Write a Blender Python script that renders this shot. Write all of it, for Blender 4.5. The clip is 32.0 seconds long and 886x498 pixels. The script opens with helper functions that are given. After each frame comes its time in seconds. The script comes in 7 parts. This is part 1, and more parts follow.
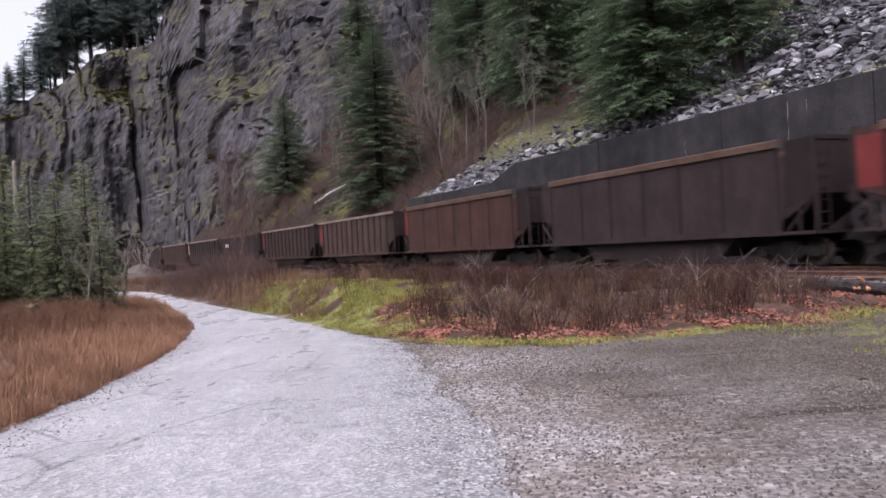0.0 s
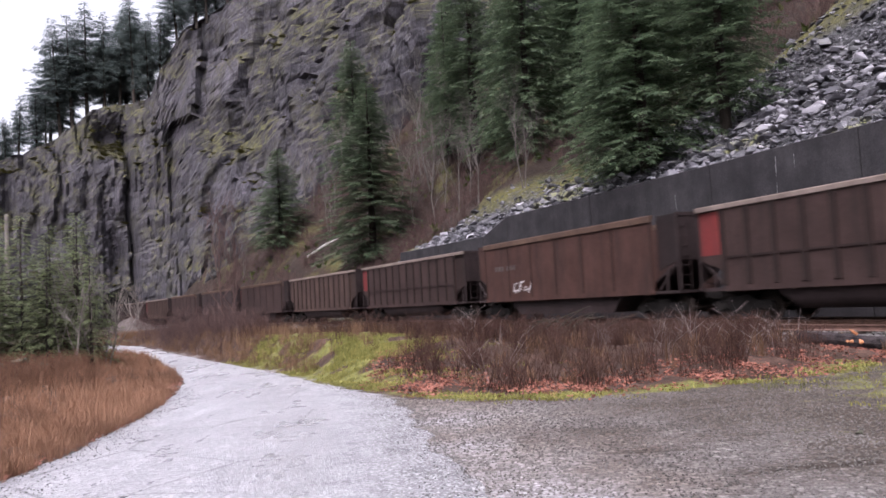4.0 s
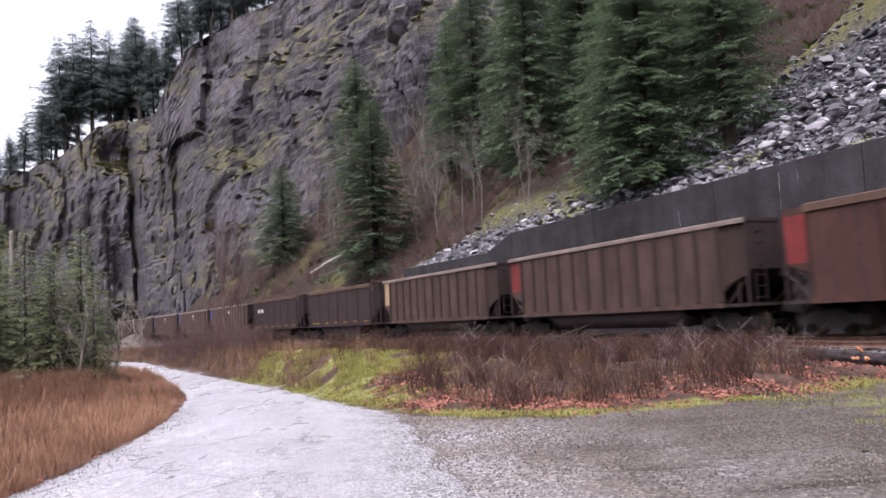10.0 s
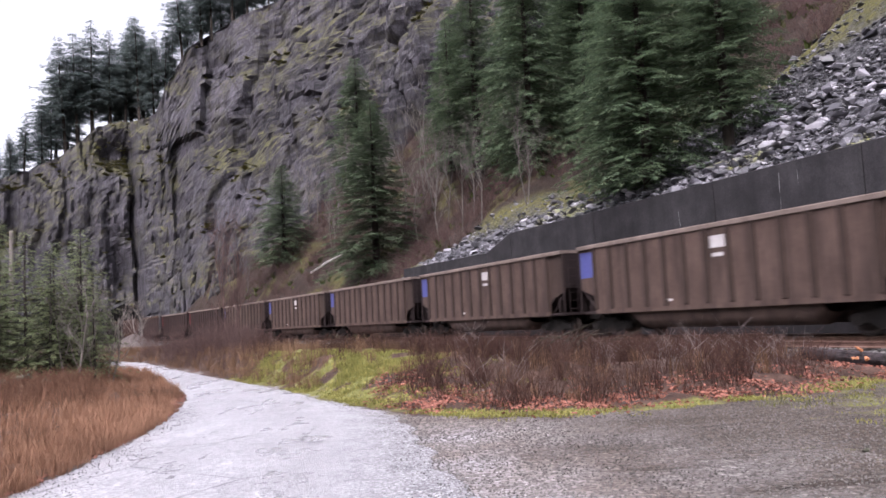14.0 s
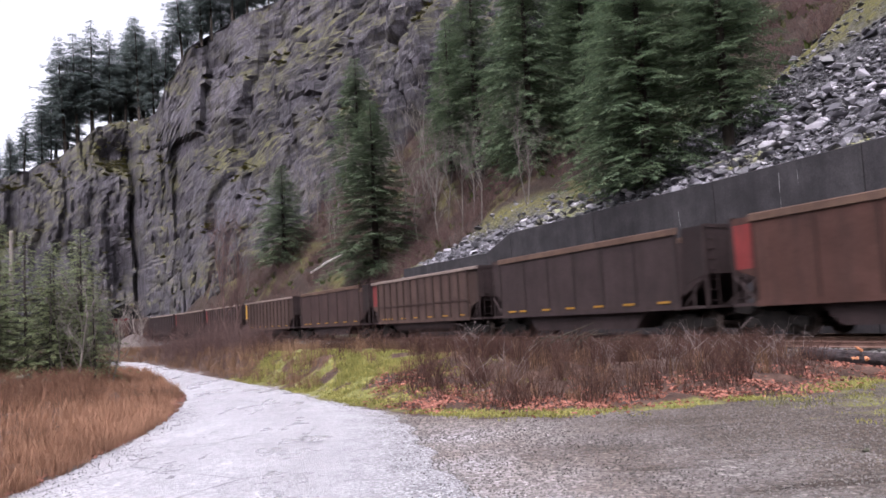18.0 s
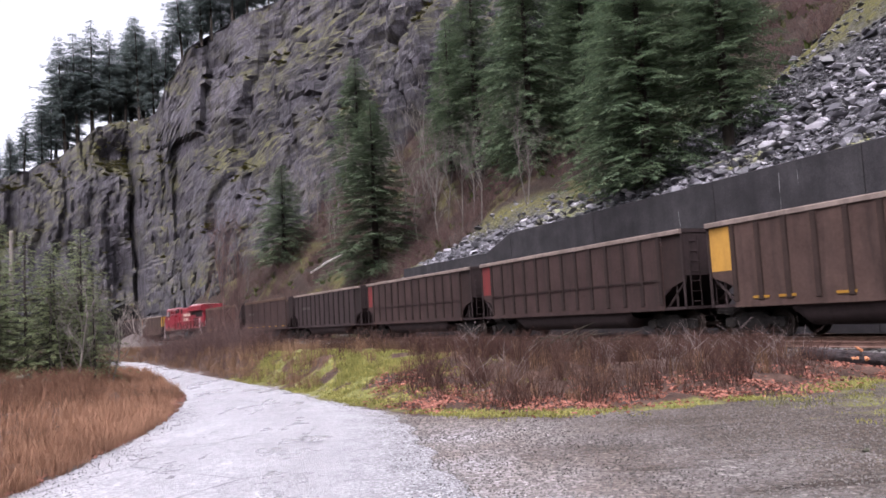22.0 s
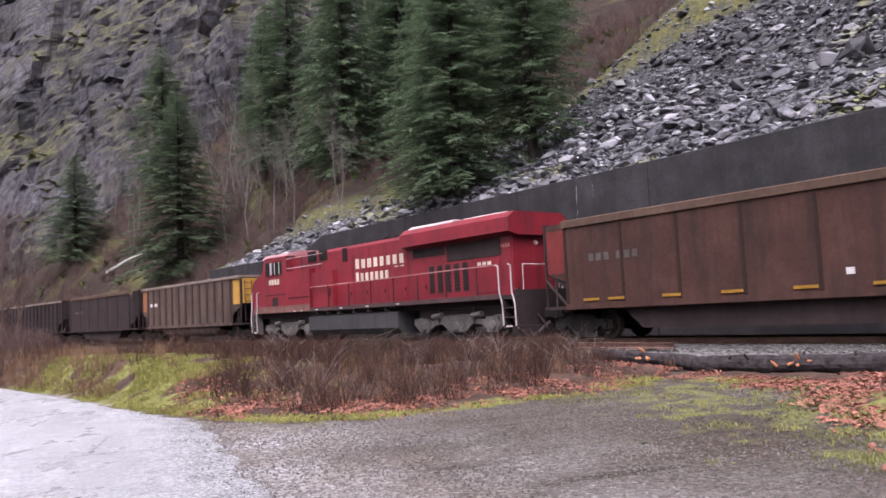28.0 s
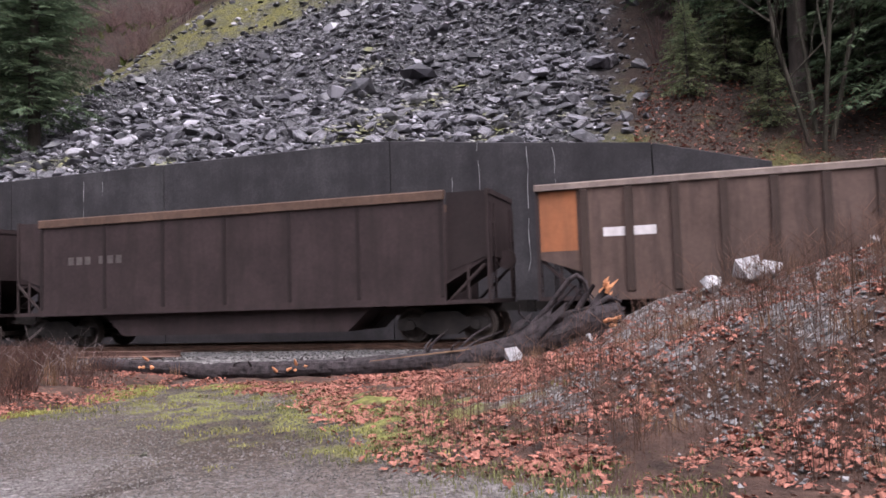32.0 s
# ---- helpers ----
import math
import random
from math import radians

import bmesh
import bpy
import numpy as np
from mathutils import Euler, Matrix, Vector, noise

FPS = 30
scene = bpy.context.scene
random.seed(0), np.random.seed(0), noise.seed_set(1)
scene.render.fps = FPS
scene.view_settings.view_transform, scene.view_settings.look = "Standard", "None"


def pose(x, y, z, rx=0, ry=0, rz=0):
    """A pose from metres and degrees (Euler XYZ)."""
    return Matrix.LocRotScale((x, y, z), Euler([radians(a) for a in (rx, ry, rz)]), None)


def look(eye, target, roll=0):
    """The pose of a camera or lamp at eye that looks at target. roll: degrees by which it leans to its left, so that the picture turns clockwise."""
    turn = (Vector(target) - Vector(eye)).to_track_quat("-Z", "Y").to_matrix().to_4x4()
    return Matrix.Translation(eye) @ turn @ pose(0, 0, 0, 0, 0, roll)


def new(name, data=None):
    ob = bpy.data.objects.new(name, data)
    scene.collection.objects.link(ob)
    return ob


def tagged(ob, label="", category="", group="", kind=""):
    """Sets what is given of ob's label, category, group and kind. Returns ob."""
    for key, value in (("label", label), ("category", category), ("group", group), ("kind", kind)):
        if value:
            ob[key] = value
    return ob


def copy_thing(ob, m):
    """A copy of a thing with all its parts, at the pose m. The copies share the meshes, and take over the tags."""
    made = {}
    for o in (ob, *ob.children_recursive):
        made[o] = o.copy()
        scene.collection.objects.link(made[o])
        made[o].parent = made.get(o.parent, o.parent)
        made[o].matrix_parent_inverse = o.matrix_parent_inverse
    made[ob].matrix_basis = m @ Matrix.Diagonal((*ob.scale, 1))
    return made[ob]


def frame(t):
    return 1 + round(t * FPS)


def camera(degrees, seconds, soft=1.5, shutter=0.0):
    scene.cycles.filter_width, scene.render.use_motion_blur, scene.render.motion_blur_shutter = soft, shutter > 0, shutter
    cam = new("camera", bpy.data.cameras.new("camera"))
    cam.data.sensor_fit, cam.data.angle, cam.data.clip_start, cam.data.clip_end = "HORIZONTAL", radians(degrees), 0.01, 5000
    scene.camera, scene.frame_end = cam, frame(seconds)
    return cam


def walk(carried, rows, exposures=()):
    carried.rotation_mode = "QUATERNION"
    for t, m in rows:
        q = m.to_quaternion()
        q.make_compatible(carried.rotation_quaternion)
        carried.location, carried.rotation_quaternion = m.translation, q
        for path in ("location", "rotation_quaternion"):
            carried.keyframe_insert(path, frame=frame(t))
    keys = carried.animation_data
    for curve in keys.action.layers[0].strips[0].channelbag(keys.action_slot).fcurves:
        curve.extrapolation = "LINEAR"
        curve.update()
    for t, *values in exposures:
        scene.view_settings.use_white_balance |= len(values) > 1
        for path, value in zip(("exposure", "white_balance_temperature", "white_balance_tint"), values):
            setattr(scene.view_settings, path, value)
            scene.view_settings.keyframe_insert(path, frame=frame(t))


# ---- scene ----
# ---------------------------------------------------------------- camera
EYE_Z = 1.55
cam = camera(58.5, 32.0, soft=1.6, shutter=0.12)
walk(cam, [
    (0.0, pose(0, 0, EYE_Z, 90.04, 3.01, 0.17)),
    (2.5, pose(0, 0, EYE_Z, 90.04, 3.01, 0.17)),
    (3.0, pose(0, 0, EYE_Z, 90.22, 3.06, 0.05)),
    (3.5, pose(0, 0, EYE_Z, 91.86, 3.02, -0.25)),
    (4.0, pose(0, 0, EYE_Z, 93.88, 3.06, -0.36)),
    (4.5, pose(0, 0, EYE_Z, 94.92, 3.08, -0.38)),
    (6.5, pose(0, 0, EYE_Z, 95.07, 3.03, -0.11)),
    (9.0, pose(0, 0, EYE_Z, 95.07, 3.03, -0.11)),
    (23.0, pose(0, 0, EYE_Z, 95.07, 3.03, -0.11)),
    (24.0, pose(0, 0, EYE_Z, 95.07, 3.04, -0.15)),
    (26.5, pose(0, 0, EYE_Z, 94.99, 3.02, -2.49)),
    (27.0, pose(0, 0, EYE_Z, 94.90, 3.03, -4.80)),
    (27.5, pose(0, 0, EYE_Z, 94.77, 2.98, -8.52)),
    (28.0, pose(0, 0, EYE_Z, 94.59, 2.90, -13.72)),
    (28.5, pose(0, 0, EYE_Z, 94.34, 2.60, -21.90)),
    (29.0, pose(0, 0, EYE_Z, 94.05, 2.25, -31.54)),
    (29.5, pose(0, 0, EYE_Z, 93.90, 2.11, -40.17)),
    (30.0, pose(0, 0, EYE_Z, 93.79, 1.94, -45.78)),
    (30.5, pose(0, 0, EYE_Z, 93.70, 1.85, -47.66)),
    (31.0, pose(0, 0, EYE_Z, 93.69, 1.83, -48.22)),
    (31.5, pose(0, 0, EYE_Z, 93.69, 1.82, -48.17)),
    (32.0, pose(0, 0, EYE_Z, 93.69, 1.83, -48.14)),
], exposures=[(0, 1.13, 6150, 22), (2.5, 1.13, 6150, 22), (5.0, 1.5, 6150, 22), (32, 1.5, 6150, 22)])

# ---------------------------------------------------------------- light: a bright overcast sky
world = bpy.data.worlds.new("sky")
scene.world = world
world.use_nodes = True
_n = world.node_tree.nodes
_l = world.node_tree.links
_bg = _n["Background"]
_sky = _n.new("ShaderNodeTexSky")
_sky.sky_type = "NISHITA"
_sky.sun_disc = False
_sky.sun_elevation = radians(52)
_sky.sun_rotation = radians(200)
_sky.dust_density = 6.0
_sky.air_density = 1.0
_hsv = _n.new("ShaderNodeHueSaturation")
_hsv.inputs["Saturation"].default_value = 0.18
_l.new(_sky.outputs["Color"], _hsv.inputs["Color"])
_l.new(_hsv.outputs["Color"], _bg.inputs["Color"])
_bg.inputs["Strength"].default_value = 0.15

sun_data = bpy.data.lights.new("sun", "SUN")
sun_data.energy = 0.7
sun_data.angle = radians(30)
sun_data.color = (1.0, 0.97, 0.93)
sun = new("sun", sun_data)
sun.matrix_world = look((-20, -12, 60), (0, 0, 0))

# ---------------------------------------------------------------- mesh and material helpers
class Geo:
    """Collects plain vertices and faces for one mesh."""

    def __init__(self):
        self.v, self.f = [], []

    def add(self, verts, faces):
        o = len(self.v)
        self.v += [tuple(p) for p in verts]
        self.f += [tuple(i + o for i in q) for q in faces]
        return self

    def box(self, x0, x1, y0, y1, z0, z1):
        return self.add([(x0, y0, z0), (x1, y0, z0), (x1, y1, z0), (x0, y1, z0), (x0, y0, z1), (x1, y0, z1), (x1, y1, z1), (x0, y1, z1)],
                        [(0, 3, 2, 1), (4, 5, 6, 7), (0, 1, 5, 4), (1, 2, 6, 5), (2, 3, 7, 6), (3, 0, 4, 7)])

    def prism_y(self, prof, y0, y1):
        """A profile of (x, z) points, carried from y0 to y1."""
        n = len(prof)
        return self.add([(x, y0, z) for x, z in prof] + [(x, y1, z) for x, z in prof],
                        [tuple(range(n)), tuple(range(2 * n - 1, n - 1, -1))] + [(i, i + n, (i + 1) % n + n, (i + 1) % n) for i in range(n)])

    def prism_x(self, prof, x0, x1):
        """A profile of (y, z) points, carried from x0 to x1."""
        n = len(prof)
        return self.add([(x0, y, z) for y, z in prof] + [(x1, y, z) for y, z in prof],
                        [tuple(range(n)), tuple(range(2 * n - 1, n - 1, -1))] + [(i, i + n, (i + 1) % n + n, (i + 1) % n) for i in range(n)])

    def prism_z(self, prof, z0, z1):
        n = len(prof)
        return self.add([(x, y, z0) for x, y in prof] + [(x, y, z1) for x, y in prof],
                        [tuple(range(n)), tuple(range(2 * n - 1, n - 1, -1))] + [(i, i + n, (i + 1) % n + n, (i + 1) % n) for i in range(n)])

    def tube(self, pts, radii, seg=6):
        pts = [Vector(p) for p in pts]
        if not hasattr(radii, "__len__"):
            radii = [radii] * len(pts)
        rings = []
        for i, p in enumerate(pts):
            d = (pts[min(i + 1, len(pts) - 1)] - pts[max(i - 1, 0)]).normalized()
            a = d.cross(Vector((0, 0, 1)) if abs(d.z) < 0.9 else Vector((1, 0, 0))).normalized()
            b = d.cross(a)
            rings += [p + (a * math.cos(k * math.tau / seg) + b * math.sin(k * math.tau / seg)) * radii[i] for k in range(seg)]
        n = len(pts)
        faces = [(i * seg + k, i * seg + (k + 1) % seg, (i + 1) * seg + (k + 1) % seg, (i + 1) * seg + k) for i in range(n - 1) for k in range(seg)]
        faces += [tuple(range(seg)), tuple(range(n * seg - 1, (n - 1) * seg - 1, -1))]
        return self.add(rings, faces)

    def lathe_y(self, prof, seg=20, cx=0.0, cz=0.0):
        """A profile of (radius, y) turned round an axle along y."""
        n = len(prof)
        v = [(cx + r * math.cos(k * math.tau / seg), y, cz + r * math.sin(k * math.tau / seg)) for r, y in prof for k in range(seg)]
        f = [(i * seg + k, i * seg + (k + 1) % seg, (i + 1) * seg + (k + 1) % seg, (i + 1) * seg + k) for i in range(n - 1) for k in range(seg)]
        f += [tuple(range(seg)), tuple(range(n * seg - 1, (n - 1) * seg - 1, -1))]
        return self.add(v, f)

    def grid(self, nu, nv, fn):
        v = [fn(i, j) for i in range(nu) for j in range(nv)]
        return self.add(v, [(i * nv + j, (i + 1) * nv + j, (i + 1) * nv + j + 1, i * nv + j + 1) for i in range(nu - 1) for j in range(nv - 1)])

    def mesh(self, name, mat=None, smooth=False):
        me = bpy.data.meshes.new(name)
        me.from_pydata(self.v, [], self.f)
        if mat:
            me.materials.append(mat)
        if smooth:
            me.polygons.foreach_set("use_smooth", [True] * len(me.polygons))
        me.update()
        return me


def part(name, geo, mat, parent=None, label="", smooth=False):
    """Links a Geo or a ready mesh as one mesh object, under a thing or a part."""
    me = geo.mesh(name, mat, smooth) if isinstance(geo, Geo) else geo
    ob = new(name, me)
    if parent is not None:
        ob.parent = parent
    return tagged(ob, label)


def thing(name, label, category, group="", kind=""):
    return tagged(new(name), label, category, group, kind)


def fbm(x, y, z, octaves=4):
    return noise.fractal(Vector((x, y, z)), 0.9, 2.0, octaves)


def node_material(name, rough=0.8, metal=0.0, spec=0.3):
    m = bpy.data.materials.new(name)
    m.use_nodes = True
    nt = m.node_tree
    b = nt.nodes["Principled BSDF"]
    b.inputs["Roughness"].default_value = rough
    b.inputs["Metallic"].default_value = metal
    b.inputs["Specular IOR Level"].default_value = spec
    return m, nt, b


def ramp(nt, source, stops):
    r = nt.nodes.new("ShaderNodeValToRGB")
    e = r.color_ramp.elements
    while len(e) < len(stops):
        e.new(0.5)
    for k, (p, c) in zip(e, stops):
        k.position, k.color = p, (*c, 1) if len(c) == 3 else c
    nt.links.new(source, r.inputs["Fac"])
    return r.outputs["Color"]


def noise_tex(nt, scale, detail=6, rough=0.6, coords=None, stretch=None, distort=0.0):
    t = nt.nodes.new("ShaderNodeTexNoise")
    t.inputs["Scale"].default_value = scale
    t.inputs["Detail"].default_value = detail
    t.inputs["Roughness"].default_value = rough
    t.inputs["Distortion"].default_value = distort
    c = coords or texco(nt)
    if stretch:
        m = nt.nodes.new("ShaderNodeMapping")
        m.inputs["Scale"].default_value = stretch
        nt.links.new(c, m.inputs["Vector"])
        c = m.outputs["Vector"]
    nt.links.new(c, t.inputs["Vector"])
    return t.outputs["Fac"]


def texco(nt, kind="Object"):
    for n in nt.nodes:
        if n.bl_idname == "ShaderNodeTexCoord":
            return n.outputs[kind]
    return nt.nodes.new("ShaderNodeTexCoord").outputs[kind]


def mix(nt, fac, a, b, mode="MIX"):
    m = nt.nodes.new("ShaderNodeMix")
    m.data_type, m.blend_type = "RGBA", mode
    for sock, val in ((m.inputs["Factor"], fac), (m.inputs["A"], a), (m.inputs["B"], b)):
        if isinstance(val, bpy.types.NodeSocket):
            nt.links.new(val, sock)
        elif isinstance(val, (int, float)):
            sock.default_value = val
        else:
            sock.default_value = (*val, 1)
    return [o for o in m.outputs if o.type == "RGBA"][0]


def math_node(nt, op, a, b=0.0, clamp=False):
    m = nt.nodes.new("ShaderNodeMath")
    m.operation, m.use_clamp = op, clamp
    for sock, val in zip(m.inputs, (a, b)):
        if isinstance(val, bpy.types.NodeSocket):
            nt.links.new(val, sock)
        else:
            sock.default_value = val
    return m.outputs[0]


def bump(nt, b, height, strength=0.3, dist=0.02):
    n = nt.nodes.new("ShaderNodeBump")
    n.inputs["Strength"].default_value, n.inputs["Distance"].default_value = strength, dist
    nt.links.new(height, n.inputs["Height"])
    nt.links.new(n.outputs["Normal"], b.inputs["Normal"])


def simple(name, lo, hi, scale=4.0, rough=0.85, metal=0.0, spec=0.3, bumpy=0.3, dist=0.02, fine=0.0, rand=0.0, stretch=None):
    """Colour between lo and hi by noise at two scales, with relief; rand: how far each object or island differs."""
    m, nt, b = node_material(name, rough, metal, spec)
    big = noise_tex(nt, scale, 5, 0.6, stretch=stretch)
    small = noise_tex(nt, (fine or scale * 9), 4, 0.65, stretch=stretch)
    k = math_node(nt, "ADD", math_node(nt, "MULTIPLY", big, 0.6), math_node(nt, "MULTIPLY", small, 0.4))
    col = ramp(nt, k, [(0.36, lo), (0.64, hi)])
    if rand:
        o = nt.nodes.new("ShaderNodeObjectInfo")
        h = nt.nodes.new("ShaderNodeHueSaturation")
        nt.links.new(math_node(nt, "ADD", math_node(nt, "MULTIPLY", o.outputs["Random"], 2 * rand), 1 - rand), h.inputs["Value"])
        nt.links.new(col, h.inputs["Color"])
        col = h.outputs["Color"]
    nt.links.new(col, b.inputs["Base Color"])
    bump(nt, b, small, bumpy, dist)
    return m


# ---------------------------------------------------------------- the line of the track
RAIL_Z = 0.465
GAUGE = 0.7175
_S = np.arange(-1500.0, 1700.0, 0.5)
_k = np.interp(_S, [-250, -130, -90, -60, -30, 0, 40, 90, 130], [0, -0.00038, -0.00037, -0.00118, -0.00237, -0.00066, -0.00158, -0.001, 0])
_h = np.concatenate([[0], np.cumsum((_k[1:] + _k[:-1]) / 2 * 0.5)])
_i0 = int(np.argmin(abs(_S)))
_h += -1.153 - _h[_i0]
_X = np.concatenate([[0], np.cumsum((np.cos(_h[1:]) + np.cos(_h[:-1])) / 2 * 0.5)])
_Y = np.concatenate([[0], np.cumsum((np.sin(_h[1:]) + np.sin(_h[:-1])) / 2 * 0.5)])
_X += 13.172 - _X[_i0]
_Y += 20.411 - _Y[_i0]


_XL, _YL, _HL, _S0, _LAST = _X.tolist(), _Y.tolist(), _h.tolist(), float(_S[0]), len(_S) - 1


def track(s, side=0.0, z=0.0):
    """A point beside the track: side is metres towards the road (negative: towards the mountain)."""
    q = min(max((s - _S0) * 2.0, 0.0), _LAST - 1e-6)
    i = int(q)
    u = q - i
    x, y, a = _XL[i] + (_XL[i + 1] - _XL[i]) * u, _YL[i] + (_YL[i + 1] - _YL[i]) * u, _HL[i] + (_HL[i + 1] - _HL[i]) * u
    return Vector((x + side * math.sin(a), y - side * math.cos(a), z))


def heading(s):
    return float(np.interp(s, _S, _h))

# ---------------------------------------------------------------- materials
M = {}


def attr(nt, name):
    n = nt.nodes.new("ShaderNodeAttribute")
    n.attribute_name = name
    s = nt.nodes.new("ShaderNodeSeparateColor")
    nt.links.new(n.outputs["Color"], s.inputs["Color"])
    return s.outputs


def up_facing(nt, lo, hi):
    g = nt.nodes.new("ShaderNodeNewGeometry")
    s = nt.nodes.new("ShaderNodeSeparateXYZ")
    nt.links.new(g.outputs["Normal"], s.inputs[0])
    r = nt.nodes.new("ShaderNodeMapRange")
    r.inputs["From Min"].default_value, r.inputs["From Max"].default_value = lo, hi
    nt.links.new(s.outputs["Z"], r.inputs["Value"])
    return r.outputs["Result"]


def voronoi(nt, scale, feature="F1", coords=None, rand=1.0):
    v = nt.nodes.new("ShaderNodeTexVoronoi")
    v.feature = feature
    v.inputs["Scale"].default_value = scale
    v.inputs["Randomness"].default_value = rand
    nt.links.new(coords or texco(nt), v.inputs["Vector"])
    return v.outputs


def material_ground():
    m, nt, b = node_material("ground", 0.85, 0, 0.18)
    z = attr(nt, "zone")
    fine = noise_tex(nt, 22, 6, 0.8)
    mid = noise_tex(nt, 2.6, 6, 0.65)
    big = noise_tex(nt, 0.45, 4, 0.6)
    soil = ramp(nt, mid, [(0.3, (0.022, 0.014, 0.011)), (0.55, (0.062, 0.036, 0.027)), (0.75, (0.11, 0.068, 0.052))])
    stones = voronoi(nt, 24)
    sc = ramp(nt, stones["Color"], [(0.1, (0.030, 0.028, 0.027)), (0.5, (0.120, 0.114, 0.111)), (0.85, (0.28, 0.27, 0.27)), (1.0, (0.55, 0.54, 0.54))])
    grit = ramp(nt, fine, [(0.32, (0.032, 0.028, 0.025)), (0.5, (0.142, 0.129, 0.123)), (0.68, (0.32, 0.30, 0.292))])
    gravel = mix(nt, 0.5, sc, grit)
    mud = ramp(nt, big, [(0.40, (0.66, 0.59, 0.53)), (0.60, (1, 1, 1))])
    gravel = mix(nt, 1.0, gravel, mud, "MULTIPLY")
    tracks = noise_tex(nt, 1.0, 4, 0.6, stretch=(0.5, 2.2, 1), distort=0.8)
    dark = ramp(nt, tracks, [(0.30, (0.34, 0.28, 0.24)), (0.40, (1, 1, 1))])
    gravel = mix(nt, 0.8, gravel, dark, "MULTIPLY")
    dn = nt.nodes.new("ShaderNodeAttribute")
    dn.attribute_name = "grit"
    gravel = mix(nt, 1.0, gravel, ramp(nt, dn.outputs["Fac"], [(0.0, (0.52, 0.455, 0.40)), (1.0, (1.75, 1.77, 1.85))]), "MULTIPLY")
    green = ramp(nt, noise_tex(nt, 9, 5, 0.7), [(0.3, (0.06, 0.062, 0.018)), (0.55, (0.145, 0.143, 0.042)), (0.8, (0.26, 0.24, 0.085))])
    ball = ramp(nt, voronoi(nt, 14)["Color"], [(0.1, (0.030, 0.027, 0.026)), (0.5, (0.090, 0.083, 0.080)), (0.9, (0.23, 0.218, 0.213))])
    wob = math_node(nt, "MULTIPLY", math_node(nt, "SUBTRACT", noise_tex(nt, 5, 5, 0.7), 0.5), 0.9)
    def mask(sock, lo, hi):
        r = nt.nodes.new("ShaderNodeMapRange")
        r.inputs["From Min"].default_value, r.inputs["From Max"].default_value = lo, hi
        nt.links.new(math_node(nt, "ADD", sock, wob), r.inputs["Value"])
        return r.outputs["Result"]
    c = mix(nt, mask(z["Red"], 0.35, 0.65), soil, gravel)
    c = mix(nt, mask(z["Blue"], 0.4, 0.7), c, ball)
    c = mix(nt, mask(z["Green"], 0.38, 0.72), c, green)
    nt.links.new(c, b.inputs["Base Color"])
    h = math_node(nt, "ADD", math_node(nt, "MULTIPLY", stones["Distance"], -0.8), fine)
    bump(nt, b, h, 0.75, 0.025)
    nt.links.new(ramp(nt, big, [(0.35, (0.7, 0.7, 0.7)), (0.6, (0.95, 0.95, 0.95))]), b.inputs["Roughness"])
    return m


def material_asphalt():
    m, nt, b = node_material("asphalt", 0.6, 0, 0.5)
    fine = noise_tex(nt, 55, 4, 0.8)
    stones = voronoi(nt, 30)
    mid = noise_tex(nt, 1.1, 6, 0.62, stretch=(1.6, 0.5, 1))
    c = ramp(nt, stones["Color"], [(0.05, (0.085, 0.084, 0.092)), (0.5, (0.245, 0.243, 0.26)), (0.95, (0.60, 0.596, 0.615))])
    c = mix(nt, 0.45, c, ramp(nt, fine, [(0.3, (0.17, 0.169, 0.178)), (0.7, (0.56, 0.556, 0.575))]))
    c = mix(nt, 0.8, c, ramp(nt, mid, [(0.3, (0.78, 0.77, 0.78)), (0.48, (0.95, 0.94, 0.95)), (0.66, (1.15, 1.15, 1.15))]), "MULTIPLY")
    cr = voronoi(nt, 0.55, "DISTANCE_TO_EDGE", None)
    crack = ramp(nt, math_node(nt, "ADD", cr["Distance"], math_node(nt, "MULTIPLY", noise_tex(nt, 3, 5, 0.7), 0.05)), [(0.026, (0.25, 0.24, 0.24)), (0.040, (1, 1, 1))])
    part_mask = ramp(nt, noise_tex(nt, 0.35, 3, 0.5), [(0.44, (0, 0, 0)), (0.52, (1, 1, 1))])
    c = mix(nt, math_node(nt, "MULTIPLY", part_mask, 0.8), c, mix(nt, 1.0, c, crack, "MULTIPLY"))
    loose = math_node(nt, "ADD", attr(nt, "zone")["Red"], math_node(nt, "MULTIPLY", math_node(nt, "SUBTRACT", noise_tex(nt, 2.2, 6, 0.7), 0.5), 1.5), True)
    grit = ramp(nt, voronoi(nt, 42)["Color"], [(0.05, (0.06, 0.059, 0.063)), (0.6, (0.20, 0.197, 0.206)), (0.95, (0.52, 0.514, 0.525))])
    c = mix(nt, loose, c, grit)
    nt.links.new(c, b.inputs["Base Color"])
    wet = noise_tex(nt, 0.6, 5, 0.62, stretch=(1.5, 0.55, 1))
    sheen = ramp(nt, wet, [(0.34, (0.52, 0.52, 0.52)), (0.50, (0.32, 0.32, 0.32)), (0.62, (0.20, 0.20, 0.20))])
    nt.links.new(mix(nt, loose, sheen, (0.7, 0.7, 0.7)), b.inputs["Roughness"])
    bump(nt, b, math_node(nt, "ADD", fine, stones["Distance"]), 0.6, 0.02)
    return m


